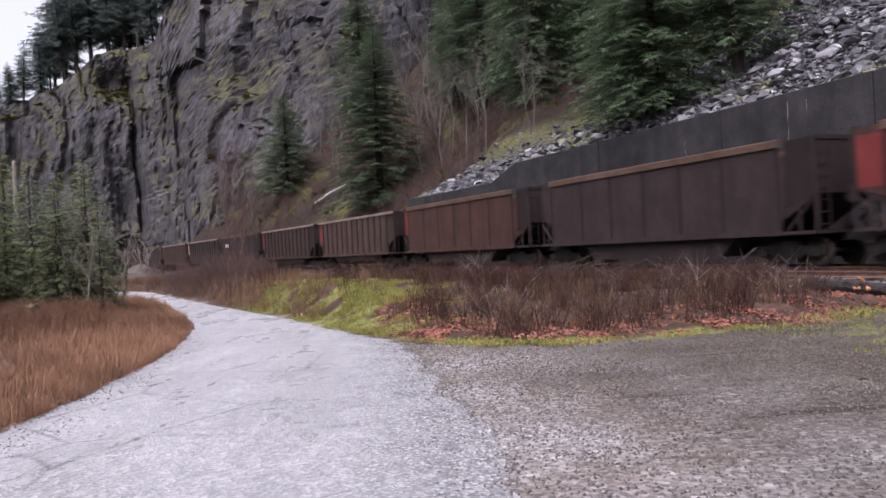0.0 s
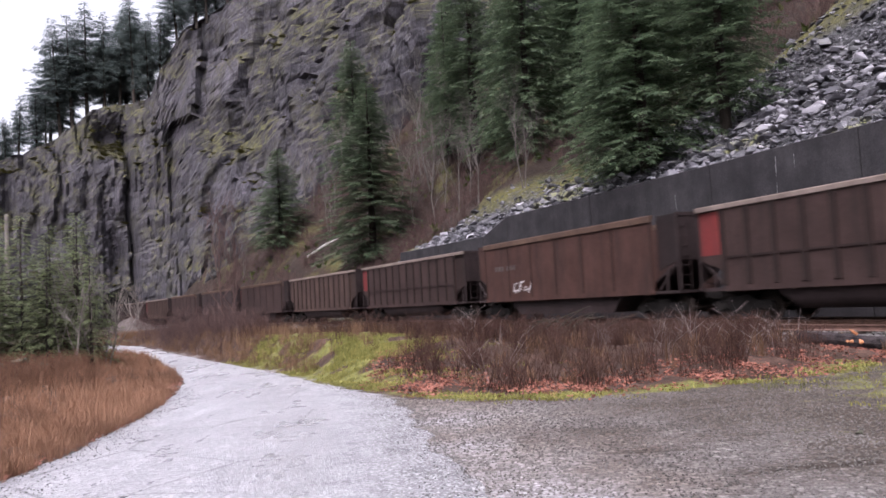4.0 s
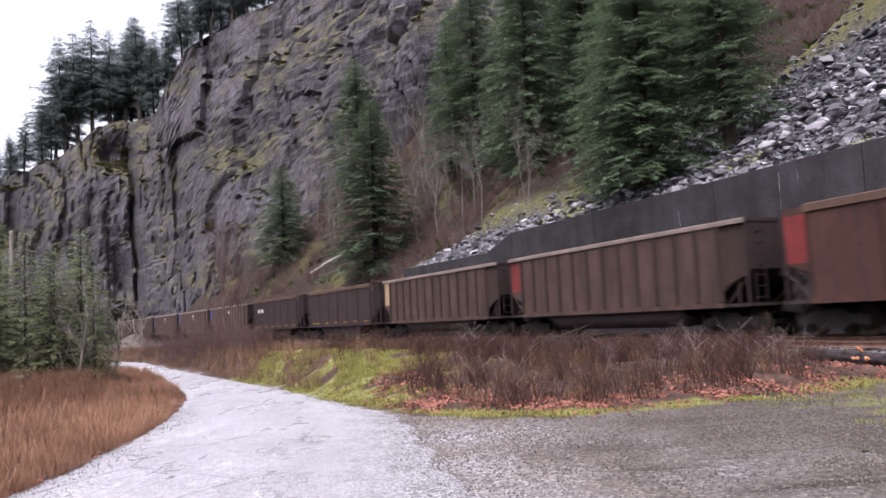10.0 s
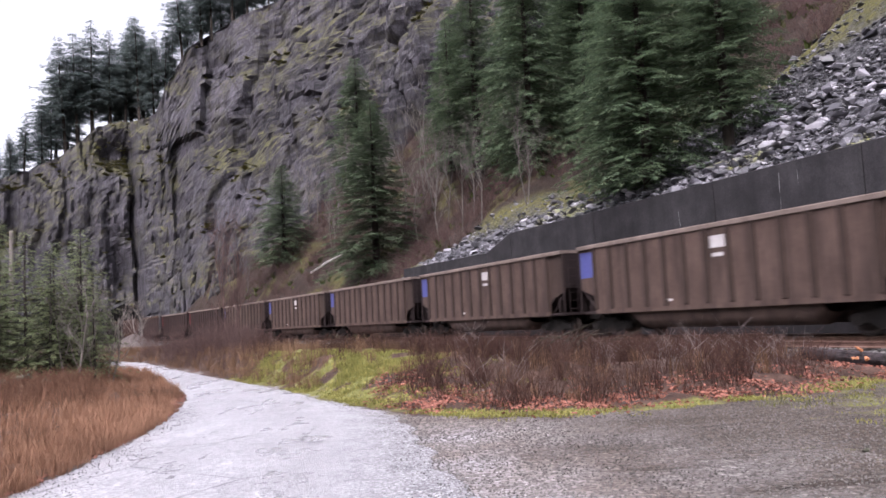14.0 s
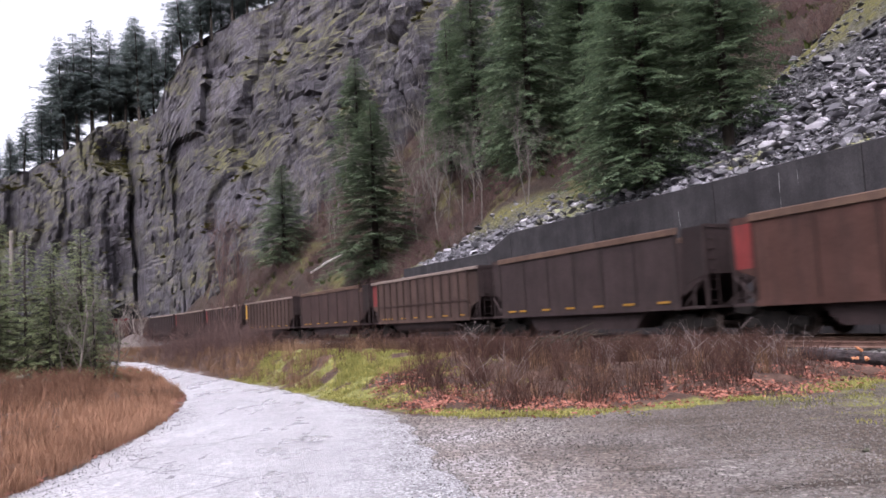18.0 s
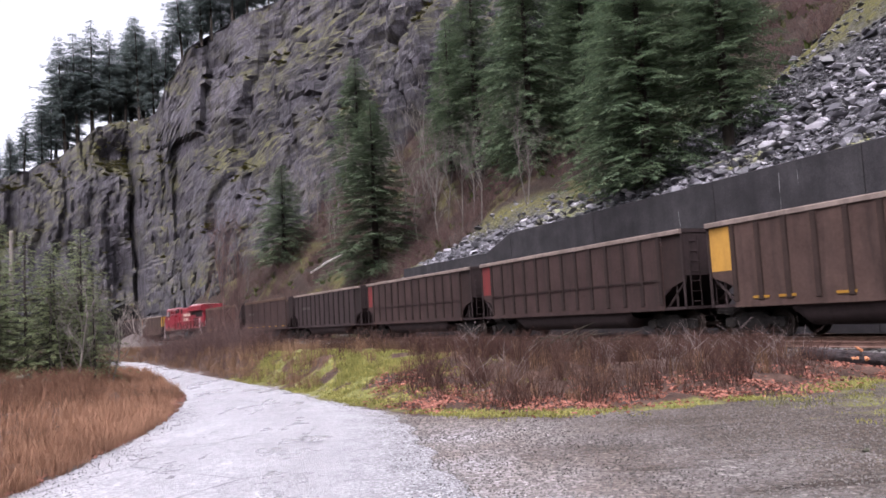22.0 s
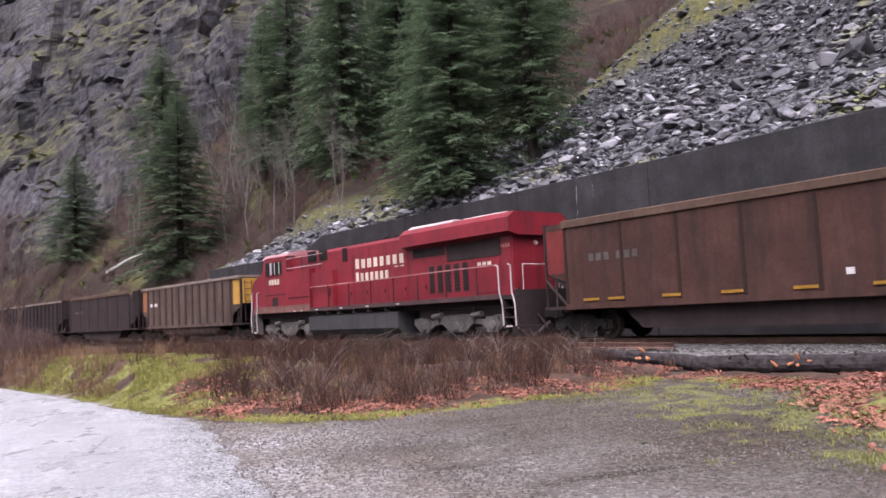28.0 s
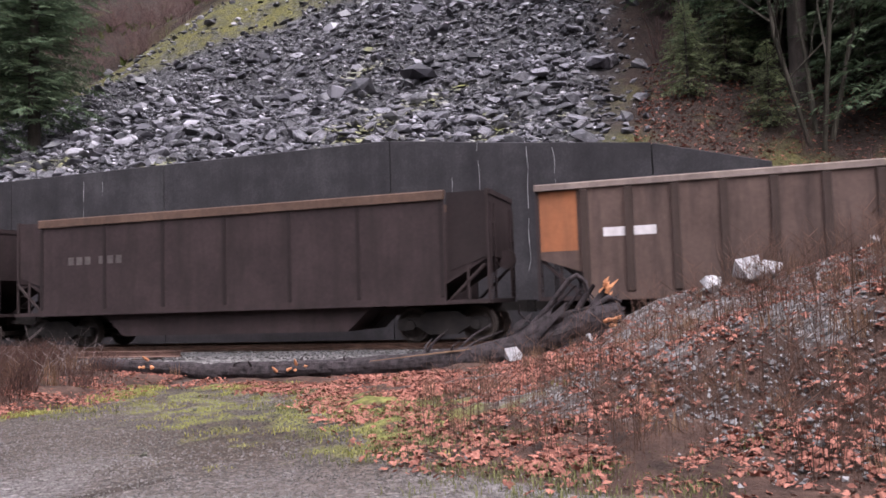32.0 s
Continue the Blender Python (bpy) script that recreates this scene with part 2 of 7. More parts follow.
def material_cliff():
    m, nt, b = node_material("cliff", 0.8, 0, 0.3)
    mid = noise_tex(nt, 0.35, 8, 0.7)
    fine = noise_tex(nt, 1.8, 8, 0.75)
    grain = noise_tex(nt, 3.4, 8, 0.85)
    streak = noise_tex(nt, 0.5, 7, 0.7, stretch=(1.6, 1.6, 0.16))
    c = ramp(nt, math_node(nt, "ADD", math_node(nt, "MULTIPLY", mid, 0.5), math_node(nt, "MULTIPLY", fine, 0.5)),
             [(0.30, (0.026, 0.0245, 0.028)), (0.45, (0.041, 0.0385, 0.044)), (0.60, (0.061, 0.058, 0.065)), (0.75, (0.092, 0.088, 0.096))])
    c = mix(nt, 0.8, c, ramp(nt, streak, [(0.38, (0.45, 0.45, 0.47)), (0.52, (1, 1, 1)), (0.68, (1.45, 1.42, 1.45))]), "MULTIPLY")
    tone = noise_tex(nt, 0.045, 4, 0.6)
    c = mix(nt, 1.0, c, ramp(nt, tone, [(0.36, (0.62, 0.60, 0.64)), (0.5, (1, 0.98, 1)), (0.64, (1.4, 1.37, 1.4))]), "MULTIPLY")
    for scale, lean, dark in ((0.33, (1.0, 1.0, 0.30), 0.30), (0.8, (1.0, 1.0, 0.5), 0.45)):
        mp = nt.nodes.new("ShaderNodeMapping")
        mp.inputs["Scale"].default_value = lean
        mp.inputs["Rotation"].default_value = (0.1, 0.14, 0)
        nt.links.new(texco(nt), mp.inputs["Vector"])
        cr = voronoi(nt, scale, "DISTANCE_TO_EDGE", mp.outputs["Vector"])
        c = mix(nt, 0.75, c, ramp(nt, math_node(nt, "ADD", cr["Distance"], math_node(nt, "MULTIPLY", fine, 0.10)), [(0.055, (dark, dark, dark)), (0.10, (1, 1, 1))]), "MULTIPLY")
    c = mix(nt, 0.85, c, ramp(nt, grain, [(0.36, (0.45, 0.44, 0.46)), (0.5, (1.0, 1.0, 1.0)), (0.64, (1.75, 1.72, 1.75))]), "MULTIPLY")
    moss = ramp(nt, noise_tex(nt, 1.4, 6, 0.75), [(0.35, (0.034, 0.034, 0.015)), (0.6, (0.085, 0.080, 0.026)), (0.8, (0.18, 0.165, 0.052))])
    spots = math_node(nt, "ADD", math_node(nt, "MULTIPLY", noise_tex(nt, 0.05, 3, 0.6), 0.6), math_node(nt, "MULTIPLY", noise_tex(nt, 0.7, 6, 0.8), 0.4))
    k = math_node(nt, "MULTIPLY", up_facing(nt, 0.08, 0.5), ramp(nt, spots, [(0.49, (0, 0, 0)), (0.57, (1, 1, 1))]))
    c = mix(nt, math_node(nt, "MULTIPLY", k, 0.9), c, moss)
    film = ramp(nt, noise_tex(nt, 0.22, 6, 0.75), [(0.50, (0, 0, 0)), (0.62, (1, 1, 1))])
    c = mix(nt, math_node(nt, "MULTIPLY", film, 0.45), c, ramp(nt, grain, [(0.4, (0.028, 0.028, 0.016)), (0.65, (0.075, 0.070, 0.035))]))
    nt.links.new(c, b.inputs["Base Color"])
    bump(nt, b, math_node(nt, "ADD", fine, math_node(nt, "MULTIPLY", grain, 0.6)), 0.6, 0.3)
    return m


def material_hillside():
    m, nt, b = node_material("hillside", 0.9, 0, 0.2)
    mid = noise_tex(nt, 0.5, 7, 0.7)
    fine = noise_tex(nt, 5, 6, 0.75)
    c = ramp(nt, math_node(nt, "ADD", math_node(nt, "MULTIPLY", mid, 0.5), math_node(nt, "MULTIPLY", fine, 0.5)),
             [(0.32, (0.010, 0.007, 0.006)), (0.5, (0.030, 0.020, 0.016)), (0.62, (0.055, 0.036, 0.028)), (0.75, (0.09, 0.068, 0.055))])
    moss = ramp(nt, fine, [(0.35, (0.045, 0.044, 0.016)), (0.65, (0.165, 0.155, 0.046))])
    k = ramp(nt, noise_tex(nt, 0.13, 5, 0.65), [(0.54, (0, 0, 0)), (0.62, (1, 1, 1))])
    z = attr(nt, "zone")
    wob = math_node(nt, "MULTIPLY", math_node(nt, "SUBTRACT", noise_tex(nt, 1.2, 5, 0.7), 0.5), 0.8)
    grey = ramp(nt, voronoi(nt, 5.0)["Color"], [(0.1, (0.016, 0.016, 0.018)), (0.6, (0.055, 0.054, 0.057)), (0.95, (0.14, 0.137, 0.142))])
    c = mix(nt, math_node(nt, "MULTIPLY", k, 0.6), c, moss)
    bare = ramp(nt, noise_tex(nt, 0.8, 6, 0.8), [(0.40, (1, 1, 1)), (0.56, (0, 0, 0))])
    c = mix(nt, math_node(nt, "MULTIPLY", math_node(nt, "ADD", z["Green"], math_node(nt, "MULTIPLY", wob, 0.7), True), 0.95), c, mix(nt, math_node(nt, "MULTIPLY", bare, 0.8), moss, grey))
    c = mix(nt, math_node(nt, "ADD", math_node(nt, "MULTIPLY", z["Red"], 1.6), math_node(nt, "SUBTRACT", wob, 0.3), True), c, grey)
    nt.links.new(c, b.inputs["Base Color"])
    bump(nt, b, fine, 0.9, 0.25)
    return m


def material_concrete():
    m, nt, b = node_material("concrete", 0.9, 0, 0.12)
    mid = noise_tex(nt, 0.6, 6, 0.65)
    fine = noise_tex(nt, 14, 5, 0.7)
    c = ramp(nt, math_node(nt, "ADD", math_node(nt, "MULTIPLY", mid, 0.65), math_node(nt, "MULTIPLY", fine, 0.35)), [(0.32, (0.019, 0.0175, 0.0188)), (0.5, (0.030, 0.0277, 0.0298)), (0.68, (0.050, 0.0465, 0.0495))])
    run_ = noise_tex(nt, 1.3, 4, 0.6, stretch=(1, 1, 0.06))
    c = mix(nt, 0.6, c, ramp(nt, run_, [(0.3, (0.6, 0.6, 0.62)), (0.55, (1, 1, 1)), (0.74, (1.25, 1.25, 1.25))]), "MULTIPLY")
    nt.links.new(c, b.inputs["Base Color"])
    bump(nt, b, fine, 0.25, 0.02)
    return m


def material_paint(name, lo, hi, grime=(0.03, 0.024, 0.022), amount=0.55, rough=0.75, spec=0.15):
    """Weathered paint on steel: patchy tone, vertical runs of grime, rust freckles."""
    m, nt, b = node_material(name, rough, 0, spec)
    big = noise_tex(nt, 0.7, 5, 0.65)
    fine = noise_tex(nt, 9, 6, 0.75)
    c = ramp(nt, math_node(nt, "ADD", math_node(nt, "MULTIPLY", big, 0.6), math_node(nt, "MULTIPLY", fine, 0.4)), [(0.33, lo), (0.66, hi)])
    runs = noise_tex(nt, 2.4, 5, 0.65, stretch=(1, 1, 0.14))
    c = mix(nt, math_node(nt, "MULTIPLY", ramp(nt, runs, [(0.45, (0, 0, 0)), (0.68, (1, 1, 1))]), amount), c, grime)
    nt.links.new(c, b.inputs["Base Color"])
    bump(nt, b, fine, 0.15, 0.01)
    return m


def material_bark(name, lo, hi, scale=6, vertical=0.25):
    return simple(name, lo, hi, scale, 0.9, 0, 0.2, 0.8, 0.03, stretch=(1, 1, vertical))


def material_leaf(name, lo, hi, scale=3.0, rough=0.6, spread=0.35, thin=0.0):
    """Foliage or litter: tone differs from piece to piece."""
    m, nt, b = node_material(name, max(rough, 0.75), 0, 0.08)
    g = nt.nodes.new("ShaderNodeNewGeometry")
    c = ramp(nt, g.outputs["Random Per Island"], [(0.0, lo), (1.0, hi)])
    o = nt.nodes.new("ShaderNodeObjectInfo")
    h = nt.nodes.new("ShaderNodeHueSaturation")
    nt.links.new(math_node(nt, "ADD", math_node(nt, "MULTIPLY", o.outputs["Random"], 0.36), 0.82), h.inputs["Value"])
    nt.links.new(c, h.inputs["Color"])
    c = h.outputs["Color"]
    n = noise_tex(nt, scale, 4, 0.6)
    c = mix(nt, spread, c, ramp(nt, n, [(0.3, tuple(v * 0.4 for v in lo)), (0.7, tuple(min(1, v * 1.3) for v in hi))]))
    nt.links.new(c, b.inputs["Base Color"])
    if thin:
        t = nt.nodes.new("ShaderNodeBsdfTranslucent")
        nt.links.new(c, t.inputs["Color"])
        x = nt.nodes.new("ShaderNodeMixShader")
        x.inputs["Fac"].default_value = thin
        nt.links.new(b.outputs[0], x.inputs[1])
        nt.links.new(t.outputs[0], x.inputs[2])
        nt.links.new(x.outputs[0], nt.nodes["Material Output"].inputs["Surface"])
    return m


def build_materials():
    M["ground"], M["asphalt"], M["cliff"], M["hillside"], M["concrete"] = material_ground(), material_asphalt(), material_cliff(), material_hillside(), material_concrete()
    M["tunnel"] = simple("tunnel", (0.012, 0.012, 0.013), (0.04, 0.038, 0.038), 0.8, 0.9, bumpy=0.8, dist=0.2)
    M["unseen_forest"] = simple("unseen_forest", (0.015, 0.022, 0.015), (0.05, 0.06, 0.04), 0.08, 0.95, bumpy=0.9, dist=2.0, fine=0.6)
    M["black"] = simple("joint_black", (0.010, 0.010, 0.011), (0.02, 0.02, 0.021), 3)
    M["ballast"] = simple("ballast", (0.020, 0.019, 0.0185), (0.115, 0.11, 0.11), 5, 0.95, 0, 0.1, bumpy=0.9, dist=0.06, fine=26)
    M["rail"] = simple("rail_steel", (0.06, 0.032, 0.022), (0.16, 0.095, 0.07), 4, 0.5, 0.6, bumpy=0.1)
    M["tie"] = simple("tie_wood", (0.025, 0.020, 0.017), (0.075, 0.06, 0.05), 3, rand=0.3, stretch=(4, 0.6, 4))
    M["bogie"] = simple("bogie_steel", (0.007, 0.0062, 0.006), (0.024, 0.020, 0.018), 3, 0.85, 0.0, 0.15)
    M["wheel"] = simple("wheel_steel", (0.018, 0.013, 0.011), (0.055, 0.042, 0.036), 4, 0.6, 0.4)
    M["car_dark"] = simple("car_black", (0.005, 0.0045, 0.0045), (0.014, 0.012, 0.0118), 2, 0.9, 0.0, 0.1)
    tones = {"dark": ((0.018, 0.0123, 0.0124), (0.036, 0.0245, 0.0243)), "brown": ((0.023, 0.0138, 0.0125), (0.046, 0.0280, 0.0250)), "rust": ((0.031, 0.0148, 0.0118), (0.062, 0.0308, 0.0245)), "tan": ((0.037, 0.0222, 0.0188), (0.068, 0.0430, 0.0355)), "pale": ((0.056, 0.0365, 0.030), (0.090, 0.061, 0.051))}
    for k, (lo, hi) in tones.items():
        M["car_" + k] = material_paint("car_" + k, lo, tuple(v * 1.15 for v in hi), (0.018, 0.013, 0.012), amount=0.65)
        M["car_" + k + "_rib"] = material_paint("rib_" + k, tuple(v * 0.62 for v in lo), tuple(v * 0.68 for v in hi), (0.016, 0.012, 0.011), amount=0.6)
    M["chord_rust"] = material_paint("chord_rust", (0.05, 0.03, 0.022), (0.105, 0.066, 0.048), amount=0.3)
    M["chord_pale"] = material_paint("chord_pale", (0.11, 0.083, 0.072), (0.21, 0.165, 0.145), amount=0.3)
    M["red_faded"] = material_paint("red_faded", (0.10, 0.018, 0.018), (0.17, 0.030, 0.028), amount=0.5)
    M["orange"] = material_paint("orange", (0.19, 0.070, 0.032), (0.28, 0.110, 0.050), amount=0.4)
    M["blue"] = material_paint("blue", (0.055, 0.06, 0.19), (0.09, 0.10, 0.28), amount=0.3)
    M["yellow"] = material_paint("yellow", (0.30, 0.16, 0.03), (0.44, 0.24, 0.05), amount=0.35)
    M["cream"] = material_paint("cream", (0.24, 0.16, 0.09), (0.36, 0.25, 0.15), amount=0.35)
    M["reflector"] = material_paint("reflector", (0.17, 0.085, 0.012), (0.29, 0.16, 0.025), amount=0.2)
    M["white_dirty"] = material_paint("white_dirty", (0.40, 0.37, 0.37), (0.60, 0.57, 0.57), amount=0.35)
    M["stencil"] = material_paint("stencil", (0.05, 0.042, 0.04), (0.11, 0.095, 0.09), amount=0.4)
    M["loco_red"] = material_paint("loco_red", (0.120, 0.010, 0.016), (0.21, 0.017, 0.026), (0.055, 0.013, 0.015), 0.5, 0.45, 0.3)
    M["loco_seam"] = material_paint("loco_seam", (0.10, 0.012, 0.014), (0.18, 0.02, 0.022))
    M["loco_sill"] = material_paint("loco_sill", (0.030, 0.020, 0.020), (0.085, 0.050, 0.050), amount=0.6)
    M["loco_post"] = material_paint("loco_post", (0.035, 0.008, 0.009), (0.075, 0.014, 0.016))
    M["loco_grime"] = material_paint("loco_grime", (0.11, 0.05, 0.04), (0.20, 0.10, 0.085), amount=0.6)
    M["loco_grey"] = material_paint("loco_grey", (0.040, 0.036, 0.034), (0.115, 0.104, 0.098), amount=0.5)
    M["tank_grey"] = material_paint("tank_grey", (0.026, 0.025, 0.026), (0.055, 0.053, 0.055), amount=0.4)
    M["loco_roof"] = material_paint("loco_roof", (0.22, 0.10, 0.11), (0.36, 0.20, 0.21), amount=0.15)
    M["step_white"] = material_paint("step_white", (0.30, 0.25, 0.25), (0.46, 0.40, 0.40), amount=0.25)
    M["rail_pale"] = material_paint("rail_pale", (0.22, 0.10, 0.10), (0.40, 0.22, 0.21), amount=0.25)
    M["letter"] = material_paint("letter", (0.40, 0.34, 0.27), (0.56, 0.49, 0.40), amount=0.25)
    M["letter_dim"] = material_paint("letter_dim", (0.30, 0.10, 0.10), (0.40, 0.16, 0.15), amount=0.25)
    g, nt, b = node_material("cab_glass", 0.08, 0, 0.6)
    b.inputs["Base Color"].default_value = (0.012, 0.013, 0.014, 1)
    M["cab_glass"] = g


build_materials()

# ---------------------------------------------------------------- setting: ground, road, mountain, wall, track
def lerp(s, xs, ys):
    if s <= xs[0]:
        return float(ys[0])
    for i in range(1, len(xs)):
        if s <= xs[i]:
            return ys[i - 1] + (ys[i] - ys[i - 1]) * (s - xs[i - 1]) / (xs[i] - xs[i - 1])
    return float(ys[-1])


ROAD_L = [(-60, 84), (-34, 60), (-22, 47.5), (-17.4, 41.3), (-11.9, 32.5), (-8.4, 24.8), (-6.4, 19.9), (-5.45, 16.6), (-4.92, 14.0), (-4.58, 11.4), (-4.42, 9.4), (-4.3, 4), (-5.0, -4), (-6.0, -30), (-10, -90)]
ROAD_R = [(-58, 88), (-31, 64), (-19, 50), (-14.9, 41.0), (-10.5, 32.2), (-7.0, 25.5), (-4.1, 20.1), (-2.3, 16.2), (-0.9, 13.6), (-0.35, 11.3), (0.0, 8.7), (0.5, 5), (0.9, 0), (0.9, -30), (-1, -90)]
PAD_EDGE = [(-40, 74), (-14.9, 41.0), (-7.0, 25.5), (-4.1, 20.1), (-2.3, 16.3), (-0.9, 13.7), (0.5, 12.5), (1.8, 12.1), (3.5, 12.3), (5.5, 12.9), (6.8, 13.6), (7.9, 14.6), (8.4, 13.0), (8.2, 11.0), (7.2, 8.6), (6.0, 6.6), (5.2, 4.8), (5.6, 2.0), (7.5, -8), (9, -30)]
BERM = [(-40, 78), (-17, 47.5), (-9.5, 33), (-5.6, 26.5), (-2.4, 21.8), (-0.2, 18.6), (2.0, 16.8), (4.5, 16.2), (7.0, 17.2)]
BERM_H = [0.5, 0.5, 0.65, 0.8, 0.85, 0.75, 0.55, 0.45, 0.3]


def line_dist(px, py, line):
    """Distance from points to a broken line, the place along it (in points) and the side (positive: left of it)."""
    best, where, sign = np.full(px.shape, 1e9), np.zeros(px.shape), np.zeros(px.shape)
    for i in range(len(line) - 1):
        (ax, ay), (bx, by) = line[i], line[i + 1]
        dx, dy = bx - ax, by - ay
        t = np.clip(((px - ax) * dx + (py - ay) * dy) / (dx * dx + dy * dy), 0, 1)
        d = np.hypot(px - ax - t * dx, py - ay - t * dy)
        c = dx * (py - ay) - dy * (px - ax)
        m = d < best
        best, where, sign = np.where(m, d, best), np.where(m, i + t, where), np.where(m, np.sign(c), sign)
    return best, where, sign


_ts = np.arange(-300.0, 330.0, 3.0)
_tx, _ty, _ta = np.interp(_ts, _S, _X), np.interp(_ts, _S, _Y), np.interp(_ts, _S, _h)


def to_track(px, py):
    """Place along the track and the distance from it (positive: towards the road)."""
    px, py = np.atleast_1d(px).astype(float), np.atleast_1d(py).astype(float)
    s, d = np.empty(px.shape), np.empty(px.shape)
    for a in range(0, len(px), 20000):
        qx, qy = px[a:a + 20000, None], py[a:a + 20000, None]
        r2 = (qx - _tx) ** 2 + (qy - _ty) ** 2
        i = r2.argmin(1)
        ex, ey = qx[:, 0] - _tx[i], qy[:, 0] - _ty[i]
        s[a:a + 20000] = _ts[i] + ex * np.cos(_ta[i]) + ey * np.sin(_ta[i])
        d[a:a + 20000] = ex * np.sin(_ta[i]) - ey * np.cos(_ta[i])
    return s, d


def sstep(a, b, x):
    if isinstance(x, (float, int)) and isinstance(a, (float, int)):
        t = min(1.0, max(0.0, (x - a) / (b - a)))
        return t * t * (3 - 2 * t)
    t = np.clip((x - a) / (b - a), 0, 1)
    return t * t * (3 - 2 * t)


def ground_height(px, py):
    """Height of the open ground: level road and pad, low bank beside the track, mound at the fallen tree's root."""
    px, py = np.atleast_1d(px).astype(float), np.atleast_1d(py).astype(float)
    s, d = to_track(px, py)
    z = np.zeros(px.shape)
    db, wb, _ = line_dist(px, py, BERM)
    dp_, _, sp_ = line_dist(px, py, PAD_EDGE)
    z += np.interp(wb, range(len(BERM_H)), BERM_H) * np.exp(-(db / 2.1) ** 2) * np.where(sp_ > 0, sstep(0.1, 1.5, dp_), 0)
    dl, _, side = line_dist(px, py, ROAD_L)
    left = side < 0
    z += np.where(left, 0.22 * sstep(0.2, 2.5, dl) + 0.5 * sstep(8, 40, dl), 0)
    mound = 2.55 * np.exp(-(((px - 15.0) / 4.4) ** 2 + ((py - 1.2) / 6.2) ** 2)) + 1.0 * np.exp(-(((px - 9.6) / 2.0) ** 2 + ((py - 1.0) / 4.5) ** 2))
    mound += 0.42 * np.exp(-(((px - 13.9) / 1.1) ** 2 + ((py - 6.7) / 1.3) ** 2))
    z += mound * sstep(-3.4, -5.0, -d)
    bed = 0.24 * sstep(5.2, 3.0, np.abs(d))
    z = np.where(np.abs(d) < 5.2, np.maximum(z * sstep(2.2, 5.2, np.abs(d)), bed), z)
    z = np.where(d < -4.0, 0.24, z)
    return z


def ground_z(x, y):
    return float(ground_height(x, y)[0])


def build_ground():
    def axis(lo, hi, step, far):
        a = list(np.arange(lo, hi + 1e-6, step))
        g, e = step, []
        v = hi
        while v < far:
            g *= 1.35
            v += g
            e.append(v)
        g, b, v = step, [], lo
        while v > -far:
            g *= 1.35
            v -= g
            b.append(v)
        return np.array(b[::-1] + a + e)
    xs, ys = axis(-24, 24, 0.26, 3500), axis(-3, 46, 0.26, 3500)
    gx, gy = np.meshgrid(xs, ys, indexing="ij")
    px, py = gx.ravel(), gy.ravel()
    z = ground_height(px, py)
    dpad, _, spad = line_dist(px, py, PAD_EDGE)
    dl, _, sl = line_dist(px, py, ROAD_L)
    on_pad = (spad < 0) & (sl > 0)
    edge = np.where(on_pad, -np.minimum(dpad, dl), np.minimum(dpad, dl))
    s, d = to_track(px, py)
    rough = np.array([fbm(x * 0.7, y * 0.7, 0, 3) for x, y in zip(px, py)])
    fine = np.array([fbm(x * 2.3, y * 2.3, 5, 3) for x, y in zip(px, py)])
    off = sstep(-0.2, 0.8, edge)
    near = np.hypot(px, py) < 80
    z = z + np.where(near & (np.abs(d) > 3.2), off * (rough * 0.10 + fine * 0.05) + (1 - off) * fine * 0.006, 0)
    g = Geo()
    n = len(ys)
    g.v = list(zip(px.tolist(), py.tolist(), z.tolist()))
    g.f = [(i * n + j, (i + 1) * n + j, (i + 1) * n + j + 1, i * n + j + 1) for i in range(len(xs) - 1) for j in range(n - 1)]
    ob = part("ground", g, M["ground"], smooth=True)
    tagged(ob, "gravel turnout and verge with moss, dead leaves and mud", "ground", kind="structure")
    gravel = np.clip(0.5 - edge / 0.5 + rough * 0.9, 0, 1)
    moss_line = np.exp(-((edge - 0.25) / 0.45) ** 2) * (spad > 0) * (0.25 + 0.75 * sstep(9.0, 11.0, py)) * np.clip(0.65 + rough * 1.2, 0, 1) * (px > -3)
    moss_bank = np.exp(-(((px + 2.3) / 2.1) ** 2 + ((py - 18.6) / 2.9) ** 2)) * 1.15 * (spad > 0)
    moss_bank2 = np.exp(-(((px + 4.6) / 1.6) ** 2 + ((py - 23.6) / 2.6) ** 2)) * 0.75 * (spad > 0)
    moss_pad = 0.72 * np.exp(-(((px - 7.2) / 1.9) ** 2 + ((py - 8.6) / 3.4) ** 2)) + 0.55 * np.exp(-(((px - 7.6) / 2.0) ** 2 + ((py - 12.8) / 1.6) ** 2))
    moss_pad = moss_pad + 0.55 * np.exp(-(((px - 5.6) / 2.2) ** 2 + ((py - 8.5) / 3.4) ** 2)) * np.clip(0.4 + rough * 1.8, 0, 1.2)
    moss = np.clip(np.maximum.reduce([moss_line, moss_bank, moss_bank2, moss_pad * np.clip(0.75 + fine * 1.8, 0, 1.3)]) + (rough * 0.5 + fine * 1.6 - 0.15) * (moss_bank + moss_bank2 > 0.25), 0, 1)
    stone = np.clip(sstep(4.6, 3.4, np.abs(d)) + sstep(5.2, 9.5, px) * sstep(10.0, 7.0, py) * (spad > 0) * np.clip(0.6 + rough * 1.6, 0, 1), 0, 1)
    # pale road grit spread over the turnout beside the asphalt
    dr, _, _ = line_dist(px, py, ROAD_R)
    spread_ = np.exp(-(dr / (2.2 + 1.2 * rough)) ** 2) * 0.9 + 0.25 * sstep(7.5, 5.0, py)
    ob.data.attributes.new("grit", "FLOAT", "POINT").data.foreach_set("value", np.clip(spread_, 0, 1).astype(np.float32))
    col = ob.data.color_attributes.new("zone", "FLOAT_COLOR", "POINT")
